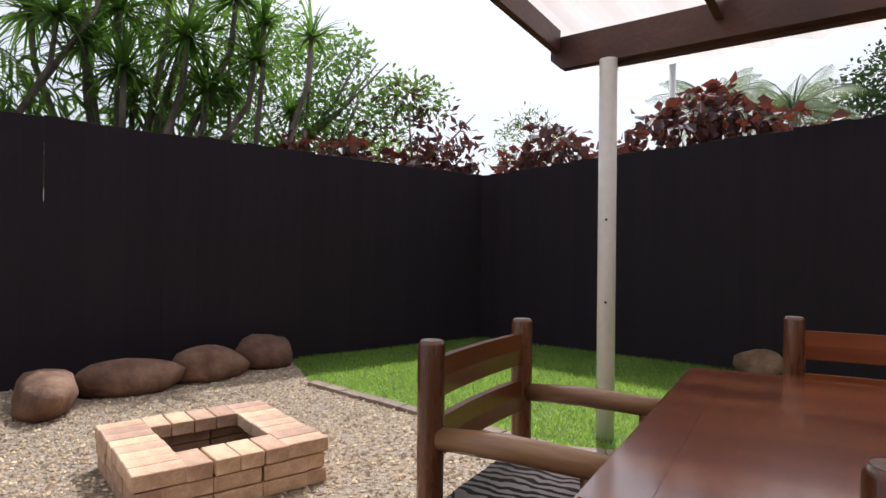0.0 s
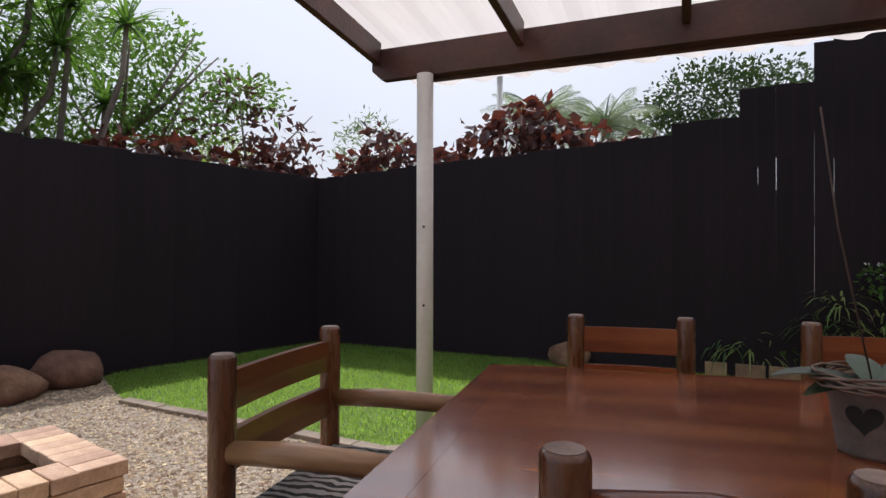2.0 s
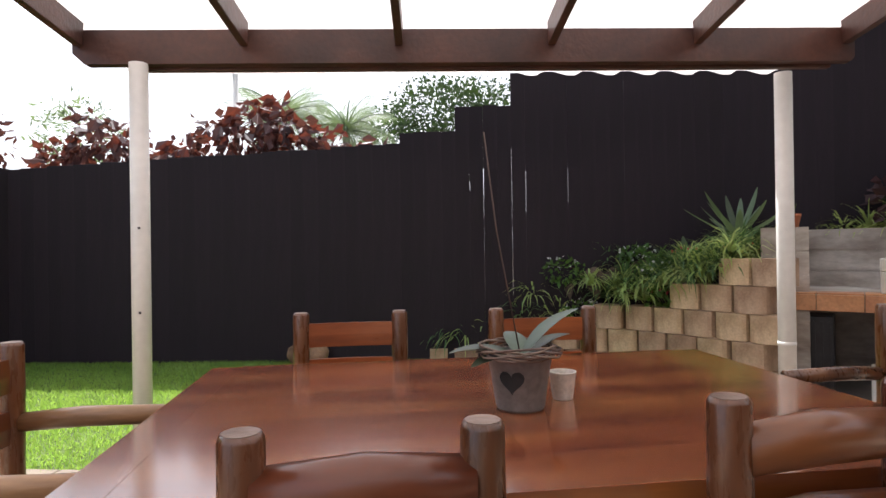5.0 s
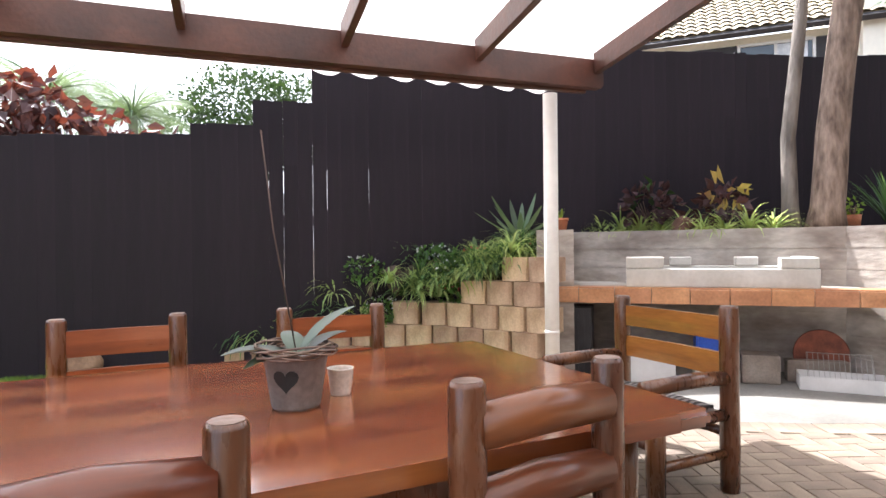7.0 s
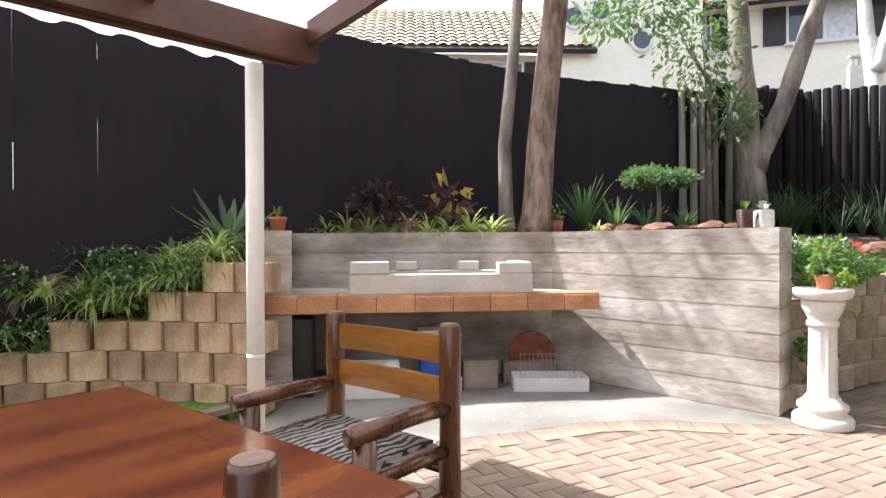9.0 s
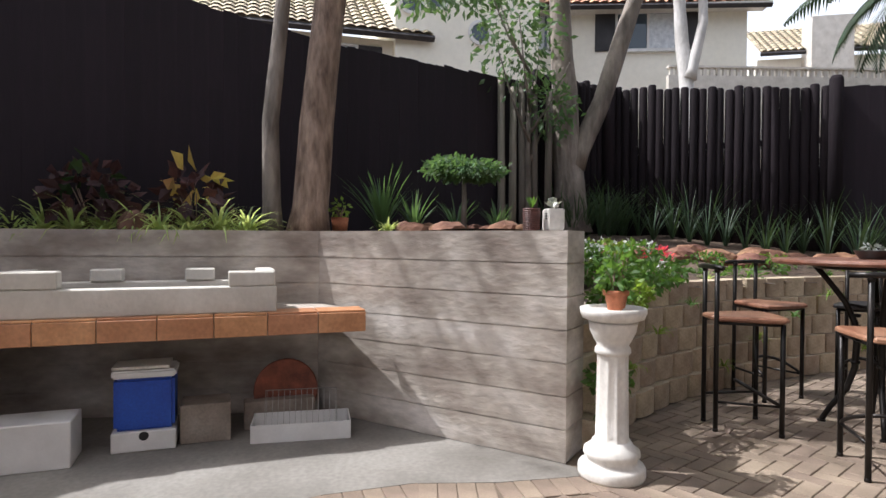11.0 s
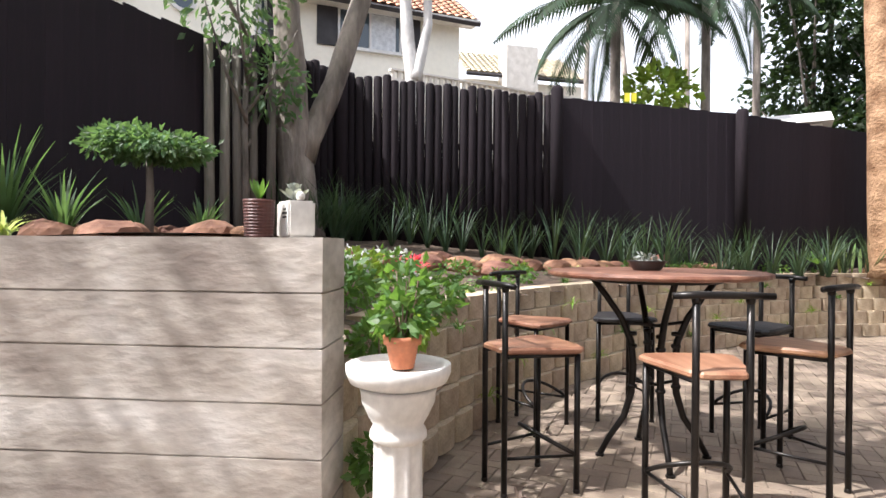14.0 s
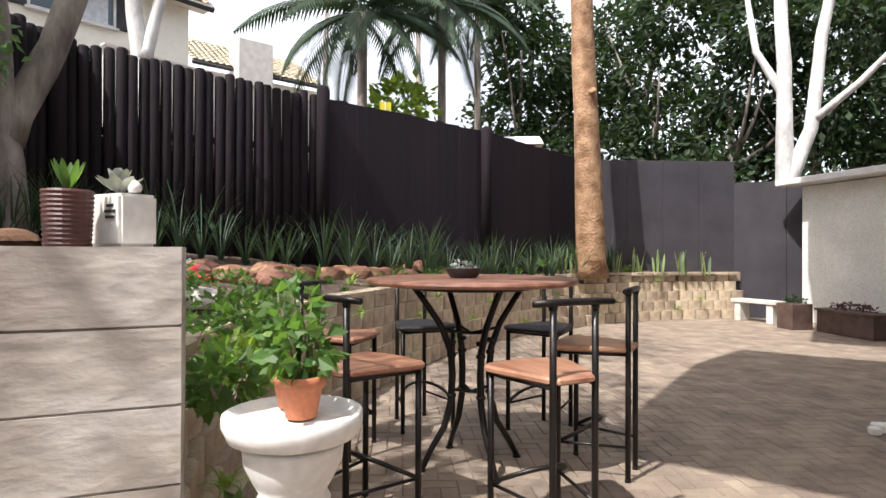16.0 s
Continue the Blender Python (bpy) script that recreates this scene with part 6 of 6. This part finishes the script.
part("roof_edge", B((1.6, -0.2, 2.88), (3.7, 0.9, 0.12), 0.01, mm), "cardwhite", t)

# planters and bench at the far end
t = thing("planter_trough", "long dark wooden planter trough beside the white building", "planter", (4.45, -13.5, 0), 132)
part("box", B((0, 0, 0.2), (1.2, 0.4, 0.4), 0.01), "planter", t)
part("rim", B((0, 0, 0.41), (1.26, 0.46, 0.04), 0.006), "planter", t)
leafcloud("foliage", [((0, 0, 0.47), (0.45, 0.15, 0.07))], 240, 0.06, "leaf_purple", t, 3, aspect=0.6)
t = thing("planter_pot", "dark square planter beside the wooden trough", "planter", (5.35, -14.0, 0), 130)
part("box", B((0, 0, 0.24), (0.42, 0.42, 0.48), 0.01), "planter", t)
leafcloud("foliage", [((0, 0, 0.52), (0.17, 0.17, 0.09))], 150, 0.06, "leaf_dark", t, 4, aspect=0.6)
t = thing("garden_bench", "low pale stone garden bench beside the block wall", "bench", (6.05, -14.85, 0), 150)
part("seat", B((0, 0, 0.42), (1.0, 0.36, 0.07), 0.008), "concrete_top", t)
for s in (-1, 1):
    part("support", B((s * 0.36, 0, 0.19), (0.14, 0.3, 0.38), 0.008), "concrete_top", t)

# unseen walls behind the camera; high blocks added to cast the yard's shadows
t = thing("own_house", "unseen tan house walls and added high blocks that shade the yard", "house")
part("wall", B((-1.5, -3.2, 1.7), (8.0, 0.25, 3.4)), "housewall", t)
part("side_wall", B((2.4, -9.4, 1.7), (0.25, 12.2, 3.4)), "housewall", t)
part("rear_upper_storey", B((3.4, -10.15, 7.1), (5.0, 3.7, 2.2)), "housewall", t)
part("upper_storey", B((2.95, -3.3, 7.2), (8.2, 3.9, 2.4)), "housewall", t)

# ---- foliage beyond ----


def shrub(name, label, c, blobs, n, size, material, seed, aspect=0.5, trunk=None, cat="shrub", droop=0.3, shell=0.5):
    t_ = thing(name, label, cat, c)
    if trunk:
        for k, pts in enumerate(trunk):
            part("trunk" if k == 0 else "branch", tube(bmesh.new(), pts[0], pts[1], 7), "bark_grey", t_, smooth=True)
    leafcloud("crown", blobs, n, size, material, t_, seed, aspect=aspect, droop=droop, shell=shell)
    return t_


def bough(n, h, spread, r0, seed):
    r = random.Random(seed)
    out = [([(0, 0, 0), (0.02, 0.03, h * 0.4), (0.05, 0, h * 0.75)], [r0, r0 * 0.8, r0 * 0.5])]
    for k in range(n):
        a = r.random() * 6.28
        z = h * r.uniform(0.35, 0.75)
        e = (math.cos(a) * spread * r.uniform(0.6, 1), math.sin(a) * spread * r.uniform(0.6, 1), z + h * r.uniform(0.15, 0.4))
        out.append(([(0, 0, z), (e[0] * 0.5, e[1] * 0.5, z + (e[2] - z) * 0.4), e], [r0 * 0.45, r0 * 0.3, r0 * 0.1]))
    return out


# copper-leaf hedge behind both fences
rh = random.Random(5)
for i in range(19):
    f = i / 18
    if i < 6:
        p = FCOR.lerp(FA0, 0.02 + i * 0.055) + Vector((-0.35, 0.75, 0))
        h_ = 2.05 + 0.25 * rh.random()
    else:
        p = FCOR.lerp(FBC, (i - 6) / 12 * 0.56) + Vector((0.45, 0.7, 0))
        h_ = (2.0, 2.25, 2.55, 2.3, 2.1, 2.3, 2.6, 2.75, 2.6, 2.4, 2.2, 2.1, 2.0)[i - 6]
    r1 = rh.uniform(0.35, 0.5)
    shrub("copperleaf_shrub", "copper-leaf shrub with drooping dark red leaves behind the fence", (p.x, p.y, 0), [((0, 0, h_), (r1, r1, 0.42)), ((rh.uniform(-0.3, 0.3), 0.1, h_ + 0.25), (r1 * 0.5, r1 * 0.5, 0.28))], 170, 0.17, "leaf_red" if i % 2 else "leaf_purple", 40 + i, 0.6, bough(4, h_ + 0.2, 0.4, 0.03, i), droop=1.2)
shrub("leafy_tree", "sparse tree with dark purple leaves above the fence corner", (-0.5, 8.5, 0), [((-0.3, 0, 2.9), (0.6, 0.5, 0.5)), ((0.3, 0, 3.0), (0.6, 0.5, 0.35)), ((-0.2, 0, 3.5), (0.35, 0.3, 0.3)), ((0.7, 0, 2.6), (0.4, 0.4, 0.4))], 420, 0.14, "leaf_purple", 90, 0.4, bough(12, 3.3, 0.9, 0.05, 31), "tree", 0.9, 0.3)
shrub("leafy_tree", "airy green tree with fine leaves behind the west fence", (-2.1, 8.2, 0), [((-0.4, 0, 3.1), (1.2, 0.9, 1.0)), ((0.6, 0.3, 3.2), (0.9, 0.7, 0.8)), ((-0.5, 0, 4.2), (0.8, 0.7, 0.5)), ((1.5, 0.4, 3.5), (0.6, 0.5, 0.35)), ((0.5, 0.2, 4.1), (0.5, 0.5, 0.3))], 7500, 0.085, "leaf", 91, 0.5, bough(16, 3.9, 1.4, 0.08, 32), "tree", 0.2, 0.2)
shrub("round_shrub", "small bright green rounded shrub above the fence", (-0.95, 9.5, 0), [((0, 0, 2.75), (0.5, 0.5, 0.35))], 900, 0.06, "leaf_lime", 92, 0.5, bough(4, 2.6, 0.3, 0.05, 33))
shrub("round_shrub", "grey-green shrub behind the copper-leaf hedge", (1.3, 9.6, 0), [((0, 0, 3.0), (0.6, 0.5, 0.55))], 800, 0.11, "leaf_grey", 93, 0.25, bough(4, 2.8, 0.3, 0.05, 34))


def dracaena(label, at, heads, seed, tr=0.05, mat_="leaf", L=0.55, n=60):
    t_ = thing("dracaena", label, "tree", at)
    for k, (x, y, z) in enumerate(heads):
        part("stem", tube(bmesh.new(), [(x * 0.1, y * 0.1, 0), (x * 0.5, y * 0.5, z * 0.55), (x * 0.95, y * 0.95, z * 0.85), (x, y, z)], [tr, tr * 0.8, tr * 0.6, tr * 0.5], 8), "bark_grey", t_, smooth=True)
        bb_ = straps(bmesh.new(), (x, y, z), n, L, 0.035, 0.5, seed * 31 + k, 2.2, 3)
        part("leaf_head", bb_, mat_, t_)
    return t_


dracaena("tall dracaena with spiky rosette heads behind the fence", (-2.5, 7.1, 0), [(0.9, -0.3, 3.75), (0.3, -0.2, 3.95), (-0.2, 0.0, 3.2), (0.5, 0.3, 3.0)], 3)
shrub("dark_thicket", "thick mass of dark hanging leaves behind the west fence", (-3.6, 7.2, 0), [((0, 0, 2.6), (1.3, 0.8, 0.8)), ((-1.2, -0.9, 2.7), (1.0, 0.7, 0.8)), ((0.5, 0, 3.6), (0.8, 0.6, 0.7)), ((-0.4, 0, 4.3), (0.9, 0.6, 0.6)), ((-1.9, -1.5, 2.6), (0.9, 0.6, 0.6))], 2300, 0.30, "leaf", 98, 0.16, bough(8, 4.2, 1.0, 0.07, 41), "shrub", 1.6, 0.2)
dracaena("dense dracaena clump with hanging leaves behind the west fence", (-3.8, 6.6, 0), [(0, 0, 4.0), (0.5, 0.2, 4.4), (-0.5, 0.1, 4.5), (0.9, -0.2, 3.6), (0.3, -0.4, 3.2), (-0.2, -0.3, 3.5), (0.8, 0.2, 4.7), (1.0, 0.1, 3.1), (1.3, 0.2, 4.2), (1.5, 0.3, 3.5), (0.0, 0.3, 3.0), (-0.9, -0.2, 3.9)], 4, 0.06, "leaf", 0.75, 100)
dracaena("dracaena with grey spiky heads behind the west fence", (-5.4, 5.6, 0), [(0, 0, 3.6), (0.6, 0.3, 4.3), (-0.5, 0, 4.2), (0.9, -0.2, 2.9), (0.2, 0.1, 3.0), (1.3, 0.4, 3.7), (-1.0, -0.5, 3.8), (1.7, 0.6, 4.5), (0.4, -0.2, 4.7)], 6, 0.05, "leaf", 0.7, 90)


def frond(bb_, base, az, el, L, droop, lw=0.5, ln=26, seed=0, width=0.06):
    r = random.Random(seed)
    d = Vector((math.cos(az), math.sin(az), 0))
    s = Vector((-d.y, d.x, 0))
    p = Vector(base)
    pts = [p.copy()]
    n = ln
    for k in range(n):
        f = k / n
        th = el - droop * f
        dirv = d * math.cos(th) + Vector((0, 0, 1)) * math.sin(th)
        p = p + dirv * L / n
        pts.append(p.copy())
        if k > 1:
            l_ = lw * math.sin(math.pi * (0.12 + 0.83 * f)) * r.uniform(0.85, 1.1)
            for sg in (-1, 1):
                q = p + (s * sg * 0.75 + dirv * 0.5 - Vector((0, 0, 0.45 + 0.5 * f))).normalized() * l_
                v = [bb_.verts.new(p), bb_.verts.new(p + dirv * width + (q - p) * 0.3), bb_.verts.new(q), bb_.verts.new(p - dirv * width * 0.2 + (q - p) * 0.35)]
                bb_.faces.new(v)
    return pts


def palm(label, at, h, n, L, seed, mat_="palm_dark", tr=0.14, el0=1.2, lw=0.55, lean=(0, 0), ln=34, width=0.085):
    t_ = thing("palm_tree", label, "palm tree", at)
    part("trunk", tube(bmesh.new(), [(0, 0, 0), (lean[0] * 0.5, lean[1] * 0.5, h * 0.5), (lean[0], lean[1], h)], [tr, tr * 0.85, tr * 0.7], 10), "bark_grey", t_, smooth=True)
    r = random.Random(seed)
    for k in range(n):
        bb_ = bmesh.new()
        az = k * 2.4 + r.random() * 0.4
        el = el0 - 1.5 * (k / n)
        pts = frond(bb_, (lean[0], lean[1], h), az, el, L * r.uniform(0.85, 1.05), 1.3, lw, ln, seed * 50 + k, width)
        tube(bb_, pts[::5], [0.02 * (1 - i / (len(pts[::5]))) + 0.004 for i in range(len(pts[::5]))], 4)
        part("frond", bb_, mat_, t_)
    return t_


palm("palm with long green fronds entering over the west fence", (-5.3, 4.6, 0), 3.2, 10, 2.4, 2, "leaf_lime", 0.1, 1.0, 0.5, ln=26, width=0.05)
palm("feathery grey-green palm beyond the copper-leaf hedge", (5.0, 11.4, 0), 4.0, 30, 1.35, 3, "leaf_grey", 0.12, 1.3, 0.42, ln=44, width=0.012)
palm("feathery grey-green palm beside another beyond the hedge", (6.4, 11.2, 0), 3.9, 30, 1.35, 4, "leaf_grey", 0.12, 1.3, 0.42, ln=44, width=0.012)
shrub("leafy_tree", "dense dark green rounded tree beyond the stepped fence", (9.6, 12.5, 0), [((-1.0, 0, 3.9), (1.3, 1.2, 1.0)), ((0.3, 0, 4.8), (1.5, 1.4, 1.1)), ((1.8, 0, 4.9), (1.5, 1.4, 1.2)), ((-0.2, -0.5, 3.6), (1.2, 1.0, 0.7))], 9000, 0.12, "leaf_dark", 95, 0.6, bough(6, 4.0, 0.9, 0.14, 35), "tree", 0.3, 0.6)

# sapling in front of the houses
shrub("leafy_tree", "small glossy-leaved tree growing before the pole fence", (11.0, -2.75, 1.4), [((0, 0.2, 2.9), (0.5, 0.7, 0.9)), ((-0.3, 0.9, 3.6), (0.5, 0.6, 0.5)), ((0, -0.3, 1.9), (0.35, 0.4, 0.5)), ((-0.4, 1.6, 3.4), (0.5, 0.5, 0.3))], 1500, 0.12, "leaf_strap", 96, 0.45, bough(9, 3.2, 0.8, 0.05, 36), "tree", 0.5, 0.3)
# pale gums
tree("white-barked gum trunk in front of the cream house", (15.8, -7.35, 0), [(0, 0, 0), (0, 0, 4.5), (0.2, 0.1, 6), (0.1, 0.35, 9)], 0.2, 0.12, "bark_white", forks=[([(0.0, 0, 5.1), (0.0, -0.3, 6.4), (0.1, -0.35, 9)], 0.13, 0.08)], seed=12)
tree("large white-barked gum with spreading limbs behind the far wall", (5.75, -17.6, 0), [(0, 0, 0), (0, 0, 3.6), (0.0, 0.1, 6), (0.2, -0.3, 9.5)], 0.24, 0.12, "bark_white",
     forks=[([(0, 0, 2.9), (-0.55, -0.1, 4.4), (-0.75, -0.2, 6.6), (-1.2, 0, 9)], 0.19, 0.1), ([(-0.6, -0.1, 4.6), (-1.5, 0.2, 5.3), (-2.6, 0.5, 6.4)], 0.1, 0.05), ([(0, 0.05, 5.2), (0.6, 0.1, 6.4), (0.9, 0, 8.4)], 0.11, 0.06)], seed=13)
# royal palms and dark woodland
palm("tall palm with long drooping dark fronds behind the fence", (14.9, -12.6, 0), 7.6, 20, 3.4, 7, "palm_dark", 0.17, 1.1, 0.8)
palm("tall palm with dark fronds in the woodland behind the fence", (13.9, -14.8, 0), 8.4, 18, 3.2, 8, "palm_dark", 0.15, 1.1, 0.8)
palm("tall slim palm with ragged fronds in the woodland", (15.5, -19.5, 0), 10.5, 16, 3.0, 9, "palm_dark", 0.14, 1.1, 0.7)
shrub("round_shrub", "small bright green papaya-like shrub behind the fence", (14.4, -13.6, 0), [((0, 0, 5.3), (0.8, 0.8, 0.7))], 420, 0.26, "leaf_lime", 97, 0.7, bough(5, 5.0, 0.5, 0.07, 37))
rw = random.Random(9)
for i in range(12):
    a = -63 - i * 6.2
    d_ = 21 + 4 * rw.random() - i * 0.2
    x, y = 4.4 + d_ * math.cos(radians(a)), -1.1 + d_ * math.sin(radians(a))
    h_ = rw.uniform(6, 8)
    t = shrub("woodland_tree", "tall dark-leaved woodland tree beyond the far fence", (x, y, 0), [((rw.uniform(-1, 1), rw.uniform(-1, 1), h_ * k), (rw.uniform(1.3, 2.2), rw.uniform(1.3, 2.2), rw.uniform(0.9, 1.5))) for k in (0.5, 0.75, 1.0, 1.25, 1.5)], 7000, 0.28, "leaf_dark", 120 + i, 0.5, bough(7, h_ * 1.3, 2.2, 0.17, 60 + i), "tree", 0.4, 0.4)
for i in range(7):
    a = -44 - i * 5
    x, y = 4.4 + 24 * math.cos(radians(a)), -1.1 + 24 * math.sin(radians(a))
    t = thing("bare_tree", "thin leaning dark trunk in the woodland", "tree", (x, y, 0))
    part("trunk", tube(bmesh.new(), [(0, 0, 0), (0.2, 0.3 * rw.uniform(-1, 1), 5), (rw.uniform(-1.5, 1.5), rw.uniform(-1, 1), 14)], [0.16, 0.13, 0.07], 7), "bark_grey", t, smooth=True)
t = thing("warning_sign", "small yellow sign on a wire above the fence", "sign", (11.9, -9.9, 4.0), -125)
part("plate", B((0, 0, 0.22), (0.22, 0.006, 0.16)), "yellow", t)
part("stay", tube(bmesh.new(), [(0, 0, -0.6), (0, 0, 0.3)], 0.012, 6), "white", t)

# ---- kerb, paving, gravel, grass: the small pieces ----
kb = B((0, 0, 0), (0.215, 0.10, 0.05), 0.004)
me_k = bpy.data.meshes.new("brick")
kb.to_mesh(me_k)
kb.free()
me_k.materials.append(M["paver"])
root = thing("kerb", "edging row of clay bricks between gravel and lawn", "kerb")
root["kind"] = "structure"
for line in ([KERB0, KERB1], [KERB1, Vector((3.0, 2.9, 0)), EDGE1 - Vector((0.2, -0.05, 0))], [KERB1, Vector((-0.35, 1.2, 0)), Vector((-0.9, -1.0, 0))]):
    for p, d in along(line, 0.222):
        ob = new("brick", me_k)
        ob.parent = root
        q = p + d * 0.11
        ob.location = (q.x, q.y, G + 0.003 + rnd.uniform(-0.002, 0.003))
        ob.rotation_euler = (rnd.uniform(-0.02, 0.02), 0, math.atan2(d.y, d.x) + rnd.uniform(-0.02, 0.02))
# border course along the cement floor
me_p = {}
for nm, s in (("h", (0.216, 0.104, 0.03)), ("b", (0.104, 0.22, 0.03))):
    pb = B((0, 0, -0.015), s, 0.003)
    m_ = bpy.data.meshes.new("paver")
    pb.to_mesh(m_)
    pb.free()
    m_.materials.append(M["paver"])
    me_p[nm] = m_
root = thing("paving", "herringbone brown clay brick paving with a curved border course", "paving")
root["kind"] = "structure"
nb_ = 0
for p, d in along(CURVE, 0.108):
    n_ = Vector((-d.y, d.x, 0))
    if n_.x > 0:
        n_ = -n_
    q = p + n_ * 0.115
    ob = new("paver", me_p["b"])
    ob.parent = root
    ob.location = (q.x, q.y, 0.001 + rnd.uniform(-0.001, 0.001))
    ob.rotation_euler = (0, 0, math.atan2(d.y, d.x) + rnd.uniform(-0.02, 0.02))
lim = []
for p, d in along(CURVE, 0.3):
    n_ = Vector((-d.y, d.x, 0))
    if n_.x > 0:
        n_ = -n_
    q = p + n_ * 0.25
    lim.append((q.x, q.y))
yard = [(4.85, 1.9)] + lim + [(6.2, -2.35), (6.6, -2.55), (6.95, -2.75), (7.4, -3.2), (7.85, -3.85), (8.25, -4.6), (8.6, -5.5), (8.95, -6.7), (9.2, -8.0), (9.25, -9.6), (9.1, -11.2), (8.45, -12.9), (7.5, -14.4), (6.35, -15.45), (5.2, -15.5), (3.4, -13.4), (2.5, -13.0), (2.5, -3.0), (-0.9, -3.0), (-0.35, 1.1), (0.7, 3.0), (3.0, 2.8)]
verts, faces = [], []
count = 0
A_ = radians(38)
ca, sa = math.cos(A_), math.sin(A_)
cell = 0.111
base_v = np.array([(sx * 0.5, sy * 0.5, z) for z in (0, 1) for sx, sy in ((-1, -1), (1, -1), (1, 1), (-1, 1))])
for i in range(-170, 170):
    for j in range(-170, 170):
        k = (i - j) % 4
        if k == 0:
            cx, cy, a = i * cell + cell, j * cell + cell / 2, 0
        elif k == 3:
            cx, cy, a = i * cell + cell / 2, j * cell + cell, 1
        else:
            continue
        x, y = 5.0 + cx * ca - cy * sa, -5.0 + cx * sa + cy * ca
        if not in_poly(x, y, yard):
            continue
        z = rnd.uniform(-0.002, 0.0015)
        if count < 300 and 4.0 < x < 6.0 and -3.2 < y < 1.0:
            ob = new("paver", me_p["h"])
            ob.parent = root
            ob.location = (x, y, z)
            ob.rotation_euler = (0, 0, A_ + (math.pi / 2 if a else 0))
            count += 1
            continue
        lx, ly = (0.216, 0.104) if a == 0 else (0.104, 0.216)
        q = len(verts)
        for top, ins in ((-0.03, 0), (z - 0.004, 0), (z, 0.004)):
            for sx, sy in ((-1, -1), (1, -1), (1, 1), (-1, 1)):
                px, py = sx * (lx / 2 - ins), sy * (ly / 2 - ins)
                verts.append((x + px * ca - py * sa, y + px * sa + py * ca, top))
        for b_ in (0, 4):
            for s in range(4):
                faces.append((q + b_ + s, q + b_ + (s + 1) % 4, q + b_ + 4 + (s + 1) % 4, q + b_ + 4 + s))
        faces.append((q + 8, q + 9, q + 10, q + 11))
raw("pavers", verts, faces, "paver", root, kind="stuff")

# gravel stones: small uneven pyramids lying on the bed
rg = np.random.default_rng(4)
verts, faces = [], []
for _ in range(26000):
    x, y = rg.uniform(-3.8, 0.8), rg.uniform(1.0, 6.0)
    if not in_poly(x, y, gravel_poly):
        continue
    s = rg.uniform(0.008, 0.019)
    a = rg.uniform(0, 6.28)
    q = len(verts)
    for k in range(5):
        aa = a + k * 1.2566
        rr = s * rg.uniform(0.7, 1.15)
        verts.append((x + rr * math.cos(aa), y + rr * math.sin(aa) * 0.75, G + s * rg.uniform(0.0, 0.35)))
    verts.append((x + s * 0.2, y, G + s * rg.uniform(0.6, 1.0)))
    faces += [(q + k, q + (k + 1) % 5, q + 5) for k in range(5)]
tagged(raw("gravel_stones", verts, faces, "stone"), "loose tan and white gravel stones around the fire pit", "gravel", kind="stuff")

# grass
n = 75000
pts = []
while len(pts) < n:
    x, y = rg.uniform(-1.5, 5.2), rg.uniform(2.0, 7.7)
    if in_poly(x, y, lawn_poly):
        pts.append((x, y))
P = np.array(pts)
h_ = rg.uniform(0.02, 0.042, n)
a = rg.uniform(0, 6.28, n)
w_ = rg.uniform(0.003, 0.006, n)
lx, ly = rg.normal(0, 0.014, n), rg.normal(0, 0.014, n)
z0 = np.full(n, G)
Vt = np.stack([np.stack([P[:, 0] - w_ * np.cos(a), P[:, 1] - w_ * np.sin(a), z0], 1), np.stack([P[:, 0] + w_ * np.cos(a), P[:, 1] + w_ * np.sin(a), z0], 1), np.stack([P[:, 0] + lx, P[:, 1] + ly, z0 + h_], 1)], 1).reshape(-1, 3)
i_ = np.arange(n) * 3
tagged(raw("grass", Vt.tolist(), np.stack([i_, i_ + 1, i_ + 2], 1).tolist(), "blade"), "short green grass blades of the lawn", "grass", kind="stuff")
